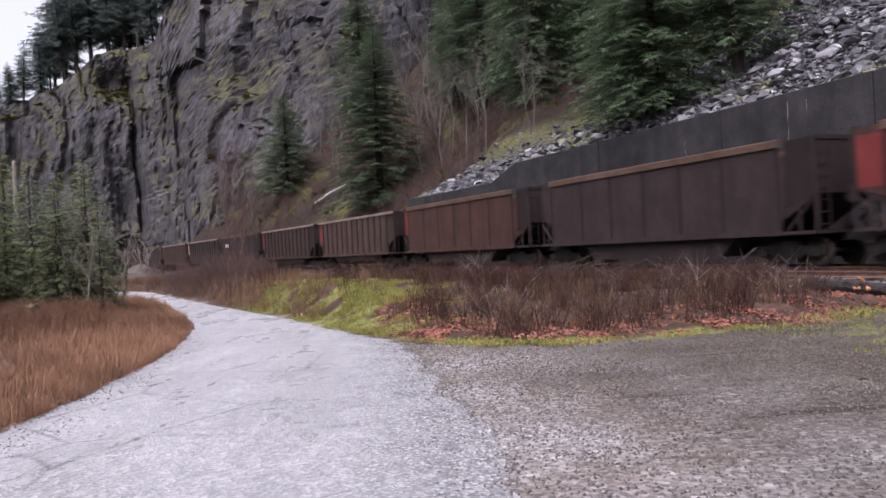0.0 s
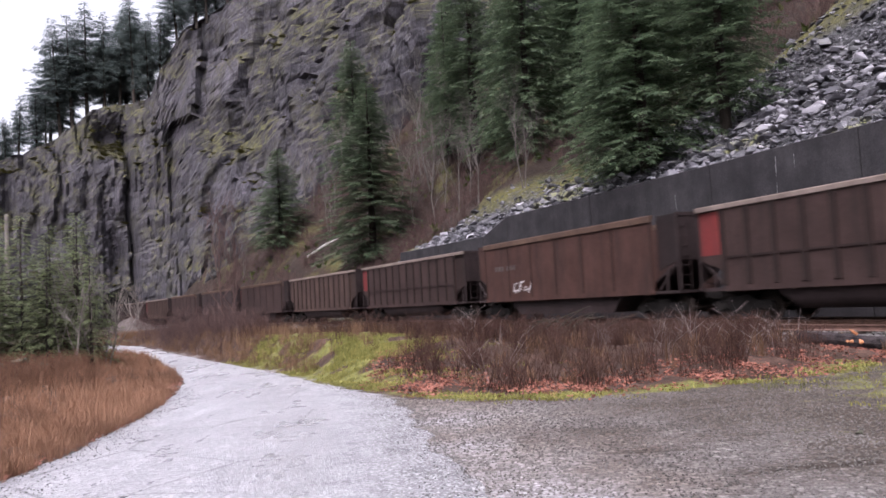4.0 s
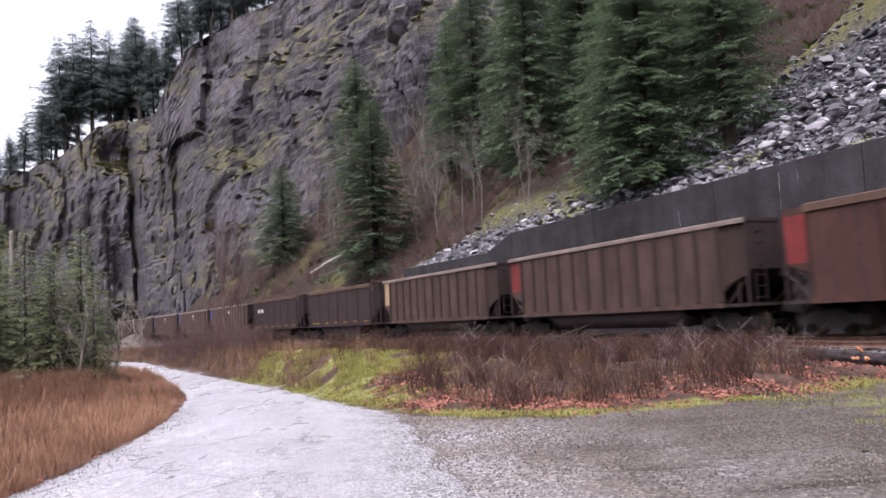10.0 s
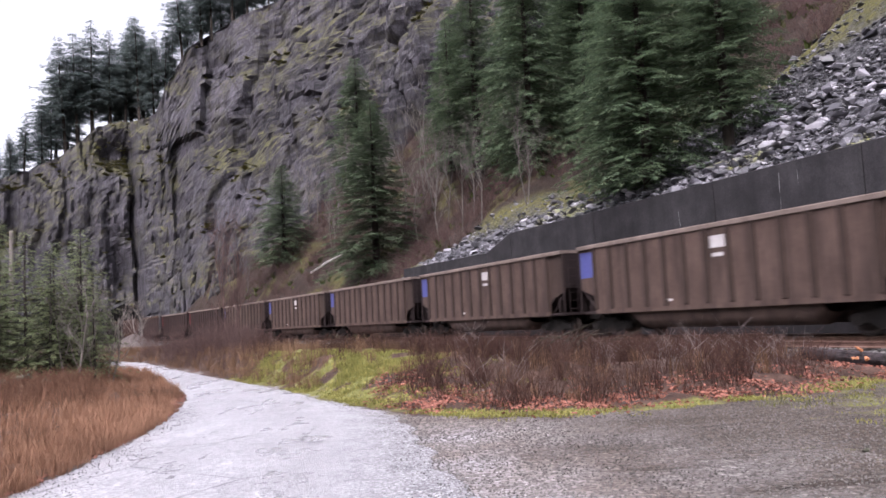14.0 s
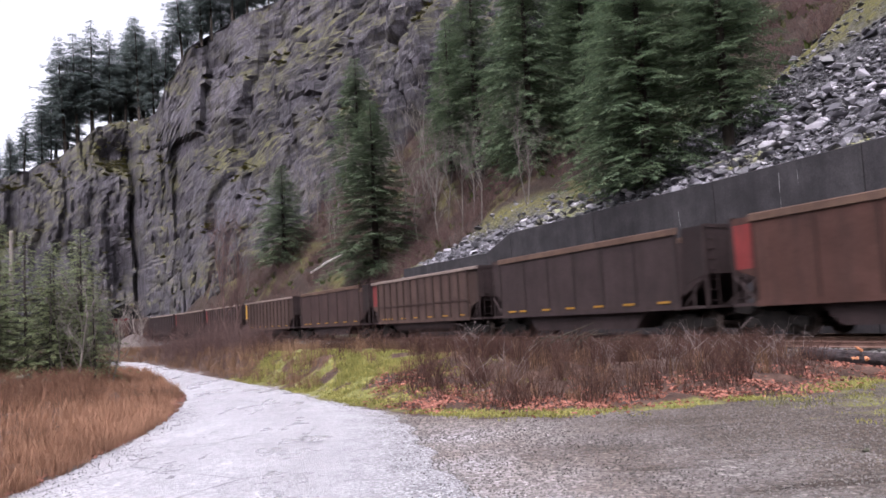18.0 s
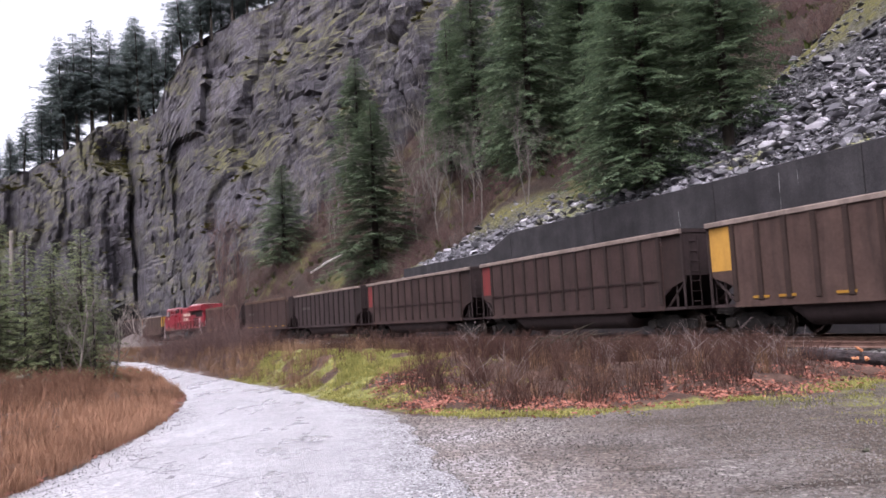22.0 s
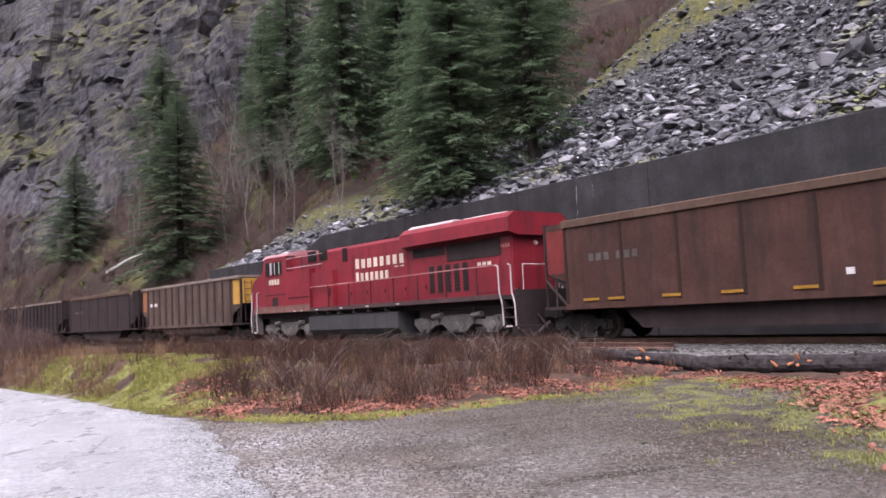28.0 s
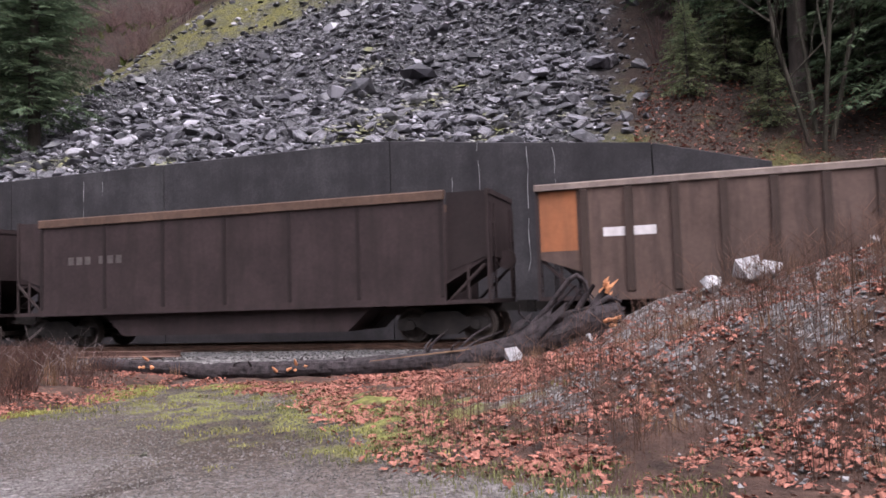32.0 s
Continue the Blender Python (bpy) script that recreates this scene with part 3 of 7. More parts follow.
    col.data.foreach_set("color", np.stack([gravel, moss, stone, np.ones_like(gravel)], 1).astype(np.float32).ravel())
    return ob


def resample(line, step):
    out = [line[0]]
    for (ax, ay), (bx, by) in zip(line, line[1:]):
        n = max(1, int(math.hypot(bx - ax, by - ay) / step))
        out += [(ax + (bx - ax) * k / n, ay + (by - ay) * k / n) for k in range(1, n + 1)]
    return out


def build_road():
    n, w = 260, 15
    a, b = np.array(ROAD_L, float), np.array(ROAD_R, float)
    t = np.linspace(0, len(a) - 1, n)
    def curve(p):
        i = np.clip(t.astype(int), 0, len(p) - 2)
        u = (t - i)[:, None]
        p0, p1, p2, p3 = p[np.maximum(i - 1, 0)], p[i], p[i + 1], p[np.minimum(i + 2, len(p) - 1)]
        return 0.5 * (2 * p1 + (p2 - p0) * u + (2 * p0 - 5 * p1 + 4 * p2 - p3) * u ** 2 + (3 * p1 - p0 - 3 * p2 + p3) * u ** 3)
    A, B = curve(a), curve(b)
    g = Geo()
    def pt(i, j):
        u = -0.045 + 1.045 * j / (w - 1)
        q = A[i] * (1 - u) + B[i] * u
        wob = (0.13 if j == 0 else 0.30) * fbm(q[0] * 1.1, q[1] * 1.1, 3, 4) * (1 if j in (0, w - 1) else 0)
        crown = 0.04 * (1 - (2 * u - 1) ** 2) + 0.018
        if j in (0, w - 1):
            crown = -0.012
        return (q[0] + wob, q[1] + wob * 0.3, crown + 0.008 * fbm(q[0] * 0.6, q[1] * 0.6, 9, 2))
    g.grid(n, w, pt)
    ob = part("road", g, M["asphalt"], smooth=True)
    # how much loose gravel lies on it: most towards the turnout
    col = ob.data.color_attributes.new("zone", "FLOAT_COLOR", "POINT")
    loose = []
    for i in range(n):
        for j in range(w):
            y = A[i][1]
            k = float(sstep(0.55, 1.0, j / (w - 1)) * sstep(17.5, 12.5, y) * 0.95 + 0.5 * sstep(0.15, 0.0, j / (w - 1)))
            loose += [k, 0, 0, 1]
    col.data.foreach_set("color", loose)
    return tagged(ob, "wet worn narrow asphalt road curving past the bank", "road", kind="structure")


WALL_D = -4.6
WALL_S = [-46, -33, -30, 3.4, 7.5, 12.0, 15.5]
WALL_T = [5.75, 5.8, 6.75, 7.05, 6.6, 6.2, 5.3]


def hill_base(s):
    return lerp(s, [-150, -60, -47, -33, -29, 3, 12, 16, 30, 60, 140], [0.6, 0.8, 4.9, 5.4, 6.4, 6.75, 5.9, 4.2, 1.2, 0.8, 0.6])


def hill_slope(s):
    return lerp(s, [-150, -100, -60, -38, -24, -14, 20, 45, 140], [1.05, 0.95, 0.78, 0.62, 0.6, 0.72, 0.72, 0.62, 0.6])


def hill_height(s, d):
    """Height of the hillside d metres behind the track."""
    e = max(0.0, d - 5.0)
    z = hill_base(s) + hill_slope(s) * (e if e < 70 else 70 + (e - 70) * 0.5)
    return z + sstep(1.0, 6.0, e) * (2.6 * fbm(s * 0.045, d * 0.045, 2, 3) + 0.5 * fbm(s * 0.22, d * 0.22, 7, 3))


def talus_top(s):
    return lerp(s, [-64, -58, -50, -40, -32, -25, -16, -11, -5, 0, 6, 20], [5.2, 5.8, 8.0, 8.4, 11, 15, 18, 20.5, 22.5, 30, 46, 46])


def moss_band(s, d):
    """How surely a place lies in the mossy strip that edges the scree on its upper side."""
    up = talus_top(s)
    wide = lerp(s, [-66, -45, -30, -10, 0], [1.0, 1.6, 8.5, 8.0, 5.0])
    k = sstep(up - 3.0, up + 0.5, d) * sstep(up + wide, up + wide - 2.0, d) * sstep(-66, -60, s) * sstep(9, 4, s)
    low = sstep(7.0, 5.4, d) * sstep(7.0, 8.5, s) * sstep(12.5, 11.5, s)
    return float(max(k, low))


def on_talus(s, d):
    """How surely a place on the hillside is bare scree."""
    up = talus_top(s)
    right = 1 - sstep(8.0, 13.0, s + 0.09 * (d - 5))
    k = sstep(up + 2.5, up - 1.5, d) * right * sstep(-66, -60, s)
    return float(k) if d > 4.9 else 0.0


def build_hillside():
    ss_ = np.concatenate([np.arange(-158, 60, 0.9), np.arange(60, 240, 4)])
    ds_ = np.concatenate([np.arange(4.95, 40, 0.8), np.arange(40, 150, 2.5), [170, 220, 300]])
    def pt(i, j):
        s, d = float(ss_[i]), float(ds_[j])
        p = track(s, -d)
        return (p.x, p.y, hill_height(s, d))
    g = Geo().grid(len(ss_), len(ds_), pt)
    # the foot drops to the level behind the wall
    foot = [track(float(s), -4.95, -0.4) for s in ss_]
    o, n = len(g.v), len(ds_)
    g.v += [tuple(p) for p in foot]
    g.f += [(i * n, o + i, o + i + 1, (i + 1) * n) for i in range(len(ss_) - 1)]
    ob = part("hillside", g, M["hillside"], smooth=True)
    col = ob.data.color_attributes.new("zone", "FLOAT_COLOR", "POINT")
    zone = []
    for s in ss_:
        for d in ds_:
            k = on_talus(float(s), float(d)) if d < 60 else 0.0
            zone += [k, (moss_band(float(s), float(d)) if d < 70 else 0.0), 0, 1]
    zone += [0, 0, 0, 1] * len(ss_)
    col.data.foreach_set("color", zone)
    return tagged(ob, "steep hillside of brown brush, moss and soil", "hillside", kind="structure")


def cliff_path():
    """Foot of the cliff: x, y, foot height, crest height, and the way in which it leans back."""
    rows = [(-215, 96, 0, 16, -0.45, 0.9), (-150, 118, 0, 22, -0.4, 0.92), (-112, 132, 0, 26, -0.4, 0.92), (-92, 142, 0, 31, -0.45, 0.9), (-78, 148, 0, 36, -0.5, 0.87)]
    p = track(-152, 3.4)
    rows.append((p.x, p.y, 0, 41, -0.5, 0.87))
    for s, d, foot, top in ((-150, -3.4, 0, 48.5), (-141, -8, 1, 60), (-128, -15, 5, 73), (-112, -25, 12, 86), (-92, -36, 18, 94), (-70, -46, 24, 96), (-45, -62, 30, 98), (-10, -88, 40, 100), (60, -110, 45, 100), (180, -130, 45, 90)):
        p = track(s, d)
        k = sstep(-150, -110, s)
        rows.append((p.x, p.y, foot, top, -0.5 + 1.2 * k, 0.87 - 0.25 * k))
    return rows


CREST, LEDGES = [], []
CREST_BEARING = [-29, -28.3, -26.4, -24.7, -23.5, -19.6, -18.5, -17.1, -13.3, -11.3, -10.5]
CREST_RISE = [10.2, 10.5, 11.3, 12.5, 13.7, 15.0, 17.6, 19.7, 21.9, 22.7, 23.0]
# gullies, an overhung alcove and the cleft over the tunnel: place along, height, half width, half height, depth
HOLLOWS = [(166, 40, 3.6, 4.0, 7.5), (185, 56, 1.8, 5, 3.0), (185.5, 41, 1.8, 7, 3.5), (165.5, 15, 1.8, 9, 3.6), (217, 50, 5, 6, 4.0), (176, 27, 3, 5, 2.5), (196, 30, 3, 6, 2.5)]


def cell_value(i, j, seed):
    v = math.sin(i * 127.1 + j * 311.7 + seed * 74.7) * 43758.5453
    return 2 * (v - math.floor(v)) - 1


def joint_block(a, z, wide, tall, seed):
    """Relief of rock split by upright and level joints: each block stands at its own depth and faces its own way."""
    ca = a / wide + 0.35 * cell_value(math.floor(z / (tall * 2.3) + seed), 3, seed)
    i = math.floor(ca)
    cz = z / tall + 3.0 * cell_value(i, 5, seed)
    j = math.floor(cz)
    fu, fv = ca - i, cz - j
    d = 0.55 * cell_value(i, 0, seed + 5) + 0.45 * cell_value(i, j, seed) + 0.9 * (fu - 0.5) * cell_value(i, j, seed + 11) + 0.2 * (fv - 0.5)
    return d - 0.5 * max(0.0, 1 - min(fu, 1 - fu) / 0.14) - 0.12 * max(0.0, 1 - min(fv, 1 - fv) / 0.12)


def build_cliff():
    rows = np.array(cliff_path(), float)
    seg = np.concatenate([[0], np.cumsum(np.hypot(np.diff(rows[:, 0]), np.diff(rows[:, 1])))])
    u = np.concatenate([np.arange(0, seg[3], 2.5), np.arange(seg[3], seg[12], 0.62), np.arange(seg[12], seg[-1], 4)])
    P = np.stack([np.interp(u, seg, rows[:, c]) for c in range(6)], 1)
    # how high the crest stands over the road, by its bearing
    for i in range(len(u)):
        x, y, foot, top, bx, by = P[i]
        for _ in range(8):
            q = (0.385 + 0.10 * sstep(172.0, 150.0, float(u[i]))) * (top - foot) + 7
            cx, cy = x + bx * q, y + by * q
            az = math.degrees(math.atan2(cx, cy))
            if cy < 30 or not -29 < az < -10.5:
                break
            top = 1.55 + math.hypot(cx, cy) * math.tan(radians(lerp(az, CREST_BEARING, CREST_RISE))) - 1.2
        P[i, 3] = top
    hs = np.concatenate([np.linspace(-0.06, 1, 118), [1.03, 1.07, 1.12, 1.2, 1.3, 1.45]])
    back = [0] * 118 + [7, 18, 40, 110, 420, 1500]
    g = Geo()
    nv = len(hs)
    for i in range(len(u)):
        x, y, foot, top, bx, by = P[i]
        tan = (P[min(i + 1, len(u) - 1), :2] - P[max(i - 1, 0), :2])
        tan = tan / np.hypot(*tan)
        nx, ny = tan[1], -tan[0]
        for j in range(nv):
            h = float(hs[j])
            z = foot + (top - foot) * min(h, 1.0)
            e = z - foot
            a = u[i]
            if h <= 1:
                ledge = 0.9 * math.floor((e + 20 * fbm(a * 0.05, 4, 0, 3)) / 12.0) + 0.31 * e
                wa = a + 2.6 * fbm(a * 0.07, z * 0.05, 11, 2) + 0.5 * fbm(a * 0.4, z * 0.3, 13, 2)
                wz = z + 2.4 * fbm(a * 0.09, z * 0.09, 17, 2) + 0.10 * a
                big = 7.0 * fbm(a * 0.030, z * 0.026, 1.5, 2) + 2.4 * fbm(a * 0.10, z * 0.05, 8, 2)
                for wide, tall, amp, seed in ((9.5, 26.0, 2.3, 1), (4.2, 11.0, 1.2, 2), (1.9, 4.4, 0.5, 3)):
                    big += amp * joint_block(wa, wz, wide, tall, seed)
                big += 0.55 * fbm(a * 0.5, z * 0.5, 2, 3) + 0.22 * fbm(a * 1.4, z * 1.4, 6, 2)
                # upright ribs and clefts
                big -= 3.8 * max(0.0, 0.22 - abs(fbm(wa * 0.10, z * 0.018, 21, 2))) / 0.22 + 1.0 * max(0.0, 0.20 - abs(fbm(wa * 0.30, z * 0.05, 27, 2))) / 0.20
                edge = sstep(0, 0.06, h)
                q = ledge - big * edge * (0.55 + 0.45 * float(sstep(150.0, 176.0, float(a)))) + 0.10 * e * float(sstep(172.0, 150.0, float(a)))
                for ca, cz, wa_, wz_, deep in HOLLOWS:
                    q += deep * math.exp(-((wa - ca) / wa_) ** 2 - ((z - cz) / wz_) ** 2)
                rise = 0.0
            else:
                k = j - 117
                q = (0.385 + 0.10 * sstep(172.0, 150.0, float(a))) * (top - foot) + back[j] * (1 + 0.2 * fbm(a * 0.02, j, 0, 2))
                rise = [0, 1, 3, 6, 14, 20, 6][k] * (0.8 + 0.5 * fbm(a * 0.03, 3, j, 2)) * (0.25 + 1.6 * float(sstep(190, 235, a)))
            g.v.append((x + bx * q, y + by * q, z + rise))
            if j in (118, 119):
                CREST.append(g.v[-1])
    c = np.array(g.v)
    s_, d_ = to_track(c[:, 0], c[:, 1])
    hole = (np.abs(d_) < 3.5) & (c[:, 2] < 7.6 - np.abs(d_) * 0.35) & (s_ < -138)
    hole = hole.reshape(len(u), nv)
    g.f = [(i * nv + j, (i + 1) * nv + j, (i + 1) * nv + j + 1, i * nv + j + 1) for i in range(len(u) - 1) for j in range(nv - 1)
           if not (hole[i, j] or hole[i + 1, j] or hole[i, j + 1] or hole[i + 1, j + 1])]
    ob = part("cliff", g, M["cliff"])
    for k, (v, n) in enumerate(zip(ob.data.vertices, ob.data.vertex_normals)):
        if abs(n.vector.z) > 0.62 and k % nv < 117 and c[k, 1] > 60 and -34 < math.degrees(math.atan2(c[k, 0], c[k, 1])) < 8:
            LEDGES.append(tuple(v.co))
    return tagged(ob, "tall dark rock cliff with mossy ledges and a tunnel mouth", "cliff", kind="structure")


def build_tunnel():
    prof = [(-3.5, -0.3), (-3.5, 4.5), (-2.6, 6.6), (0, 7.6), (2.6, 6.6), (3.5, 4.5), (3.5, -0.3)]
    st = np.concatenate([np.arange(-150, -190, -2.0), np.arange(-190, -1400, -20.0)])
    def pt(i, j):
        s = float(st[i])
        y, z = prof[j]
        k = 1 + 0.10 * fbm(s * 0.4, j * 1.7, 0, 2)
        return track(s, y * k, max(0, z) * k)
    ob = part("tunnel_lining", Geo().grid(len(st), len(prof), pt), M["tunnel"])
    return tagged(ob, "dark rock bore of the railway tunnel", "tunnel", kind="structure")


def build_wall():
    wall = thing("wall_retaining", "dark weathered concrete retaining wall beside the track", "retaining wall", kind="structure")
    joints = [-46, -39.5, -33, -30, -21.5, -12.8, -5.6, 3.5, 12.1, 15.5]
    for a, b in zip(joints, joints[1:]):
        n = max(2, int((b - a) / 1.5))
        sl = np.linspace(a + 0.025, b - 0.025, n + 1)
        g = Geo()
        def pt(i, j):
            s = float(sl[i])
            top = lerp(s, WALL_S, WALL_T)
            d, z = ((WALL_D, 0.0), (WALL_D, top - 0.03), (WALL_D - 0.03, top), (WALL_D - 0.45, top), (WALL_D - 0.45, 0.0))[j]
            return track(s, d, z)
        g.grid(n + 1, 5, pt)
        for i in (0, n):
            g.f.append(tuple(i * 5 + j for j in range(5)))
        part("panel", g, M["concrete"], wall)
    g = Geo()
    for s in joints[1:-1]:
        top = lerp(s, WALL_S, WALL_T)
        a = [track(s + e, WALL_D - o, z) for e in (-0.03, 0.03) for o, z in ((0.05, 0.05), (0.4, 0.05), (0.4, top - 0.06), (0.05, top - 0.06))]
        g.add(a, [(0, 1, 2, 3), (4, 7, 6, 5), (0, 4, 5, 1), (3, 2, 6, 7), (0, 3, 7, 4), (1, 5, 6, 2)])
    part("joint_filler", g, M["black"], wall)
    return wall


def build_track():
    line = thing("railway_track", "single railway track on grey ballast with rusty rails", "railway track", kind="structure")
    prof = [(-3.3, -0.02), (-1.75, 0.27), (-1.45, 0.285), (1.45, 0.285), (1.75, 0.27), (3.3, -0.02)]
    st = np.concatenate([np.arange(-300, -60, 4.0), np.arange(-60, 60, 0.8), np.arange(60, 1650, 10.0)])
    def pt(i, j):
        y, z = prof[j]
        s = float(st[i])
        return track(s, y + 0.14 * fbm(s * 0.9, j * 3, 0, 2), z + 0.0 + 0.03 * fbm(s * 1.3, j * 2.1, 4, 2))
    part("ballast", Geo().grid(len(st), len(prof), pt), M["ballast"], line)
    rail = [(-0.07, -0.16), (0.07, -0.16), (0.07, -0.145), (0.012, -0.125), (0.012, -0.045), (0.036, -0.035), (0.036, -0.004), (0.028, 0), (-0.028, 0), (-0.036, -0.004), (-0.036, -0.035), (-0.012, -0.045), (-0.012, -0.125), (-0.07, -0.145)]
    sr = np.concatenate([np.arange(-300, 120, 3.0), np.arange(120, 1650, 15.0)])
    for side in (-1, 1):
        def rp(i, j):
            y, z = rail[j % len(rail)]
            return track(float(sr[i]), side * (GAUGE + 0.036) + y, RAIL_Z + z)
        part("rail", Geo().grid(len(sr), len(rail) + 1, rp), M["rail"], line)
    g = Geo()
    tie = g.box(-0.11, 0.11, -1.3, 1.3, -0.17, 0.0).mesh("tie", M["tie"])
    for k in range(-80, 90):
        s = k * 0.56
        ob = part("tie", tie, None, line)
        p = track(s, 0, RAIL_Z - 0.165)
        ob.matrix_basis = pose(p.x, p.y, p.z, 0, 0, math.degrees(heading(s)) + random.uniform(-0.8, 0.8))
    return line


def build_unseen_ridge():
    """Unseen forested ridge, added behind the viewer to block the low sky."""
    def pt(i, j):
        a = radians(95 + i * 190 / 60)
        d = (120, 160, 230, 330)[j] * (1 + 0.12 * fbm(i * 0.3, j, 0, 2))
        return (math.sin(a) * d, math.cos(a) * d, (-0.5, 35, 80, 120)[j] * (1 + 0.3 * fbm(i * 0.25, j, 3, 3)) if j else -0.5)
    ob = part("far_ridge", Geo().grid(61, 4, pt), M["unseen_forest"], smooth=True)
    return tagged(ob, "added dark ridge behind the viewer, out of view, blocking low sky", "ridge", kind="structure")

# ---------------------------------------------------------------- the train
CAR_L, LOCO_L = 16.15, 22.3
KEEP = []          # (thing, metres from the locomotive's leading end, half the distance between its bogies)


def bogie_meshes():
    frame_prof = [(-1.22, 0.36), (-1.22, 0.60), (-0.98, 0.66), (-0.62, 0.64), (-0.40, 0.80), (0.40, 0.80), (0.62, 0.64), (0.98, 0.66), (1.22, 0.60), (1.22, 0.36), (0.98, 0.30), (0.70, 0.42), (0.38, 0.22), (-0.38, 0.22), (-0.70, 0.42), (-0.98, 0.30)]
    f = Geo()
    for y in (-1.10, 0.94):
        f.prism_y(frame_prof, y, y + 0.16)
        for x in (-0.87, 0.87):
            f.lathe_y([(0.02, y - 0.04), (0.13, y - 0.035), (0.15, y), (0.15, y + 0.16)], 10, x, 0.46)
        for x in (-0.2, 0.0, 0.2):
            f.tube([(x, y + 0.08, 0.28), (x, y + 0.08, 0.62)], 0.07, 7)
    f.box(-0.22, 0.22, -1.0, 1.0, 0.55, 0.82)
    w = Geo()
    w.tube([(0, -0.95, 0), (0, 0.95, 0)], 0.075, 8)
    for sgn in (-1, 1):
        pr = [(0.10, 0.66), (0.16, 0.67), (0.30, 0.70), (0.40, 0.69), (0.49, 0.685), (0.49, 0.715), (0.46, 0.72), (0.455, 0.815), (0.40, 0.82), (0.32, 0.775), (0.16, 0.80), (0.10, 0.80)]
        w.lathe_y([(r, y * sgn) for r, y in pr], 16)
    return f.mesh("bogie", M["bogie"]), w.mesh("wheelset", M["wheel"])


BOGIE, WHEELSET = None, None


def add_bogie(parent, x):
    b = part("bogie", BOGIE, None, parent)
    b.location = (x, 0, 0)
    for dx in (-0.87, 0.87):
        w = part("wheelset", WHEELSET, None, b)
        w.location = (dx, 0, 0.46)


def coal_car(kind, paint, label):
    """kind a: few wide panels and narrow end bays; b: many ribs; c: ribs and a belt rail; d: ribs and a broad belly."""
    car = thing("coal_car", label, "freight car", "cars of the coal train")
    m, dark = M[paint], M["car_dark"]
    half, end, top, bot = 6.35, 7.45, 3.84 if kind == "a" else 3.78, 1.02
    inset = 0.26 if kind == "a" else 0.06
    for y in (-1, 1):
        yo = 1.53 * y
        part("side", Geo().box(-half, half, min(yo, yo - 0.05 * y), max(yo, yo - 0.05 * y), bot, top - 0.16), m, car)
        c = Geo()
        h = 0.24 if kind == "a" else 0.16
        prof = [(1.49 * y, top - h), (1.585 * y, top - h), (1.585 * y, top - 0.03), (1.55 * y, top), (1.44 * y, top), (1.44 * y, top - 0.1)]
        c.prism_x(prof if y > 0 else prof[::-1], -end if kind != "a" else -half - 0.02, end if kind != "a" else half + 0.02)
        part("top_chord", c, M["chord_" + ("rust" if kind == "a" else "pale")], car)
        part("side_sill", Geo().box(-half, half, min(yo, yo + 0.03 * y), max(yo, yo + 0.03 * y), bot - 0.05, bot + 0.13), m, car)
        ribs = [-4, -2, 0, 2, 4] if kind == "a" else [round(-5.25 + 1.05 * i, 2) for i in range(11)]
        w, dp = (0.05, 0.025) if kind == "a" else (0.085, 0.07)
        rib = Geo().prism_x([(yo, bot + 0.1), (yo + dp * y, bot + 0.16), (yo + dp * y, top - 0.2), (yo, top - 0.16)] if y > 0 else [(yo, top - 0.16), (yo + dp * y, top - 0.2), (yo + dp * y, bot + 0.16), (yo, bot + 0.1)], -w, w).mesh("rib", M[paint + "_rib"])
        for x in ribs + [-half + 0.08, half - 0.08]:
            r = part("rib", rib, None, car)
            r.location.x = x
        if kind == "c":
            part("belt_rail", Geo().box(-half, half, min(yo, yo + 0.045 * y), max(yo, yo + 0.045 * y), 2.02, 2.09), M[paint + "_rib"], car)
        for x in (-1, 1):
            yi = yo - inset * y
            a, b = half * x, end * x
            low = 1.95 if kind == "a" else 1.78
            pr = [(a, low - 0.15), (b, low + 0.22), (b, top - 0.04), (a, top - 0.04)]
            g = Geo().prism_y(pr if x > 0 else pr[::-1], min(yi, yi - 0.05 * y), max(yi, yi - 0.05 * y))
            # leading bays get darker paint than trailing ones, in place of their shade
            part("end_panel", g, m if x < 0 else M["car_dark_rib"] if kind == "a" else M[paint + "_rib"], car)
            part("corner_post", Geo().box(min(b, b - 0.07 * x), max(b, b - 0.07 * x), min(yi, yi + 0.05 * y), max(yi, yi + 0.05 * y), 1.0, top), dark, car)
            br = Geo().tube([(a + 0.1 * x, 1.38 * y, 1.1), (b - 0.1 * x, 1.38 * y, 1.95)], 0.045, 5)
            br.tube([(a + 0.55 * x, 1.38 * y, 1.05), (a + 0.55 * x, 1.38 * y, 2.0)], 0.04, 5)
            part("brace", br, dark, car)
            lad = Geo()
            for z in (1.25, 1.6, 1.95, 2.3, 2.65, 3.0, 3.35):
                lad.tube([(b + 0.03 * x, 1.25 * y, z), (b + 0.03 * x, 0.82 * y, z)], 0.014, 5)
            for yy in (1.25, 0.82):
                lad.tube([(b + 0.03 * x, yy * y, 1.1), (b + 0.03 * x, yy * y, 3.5)], 0.018, 5)
            part("ladder", lad, dark, car)
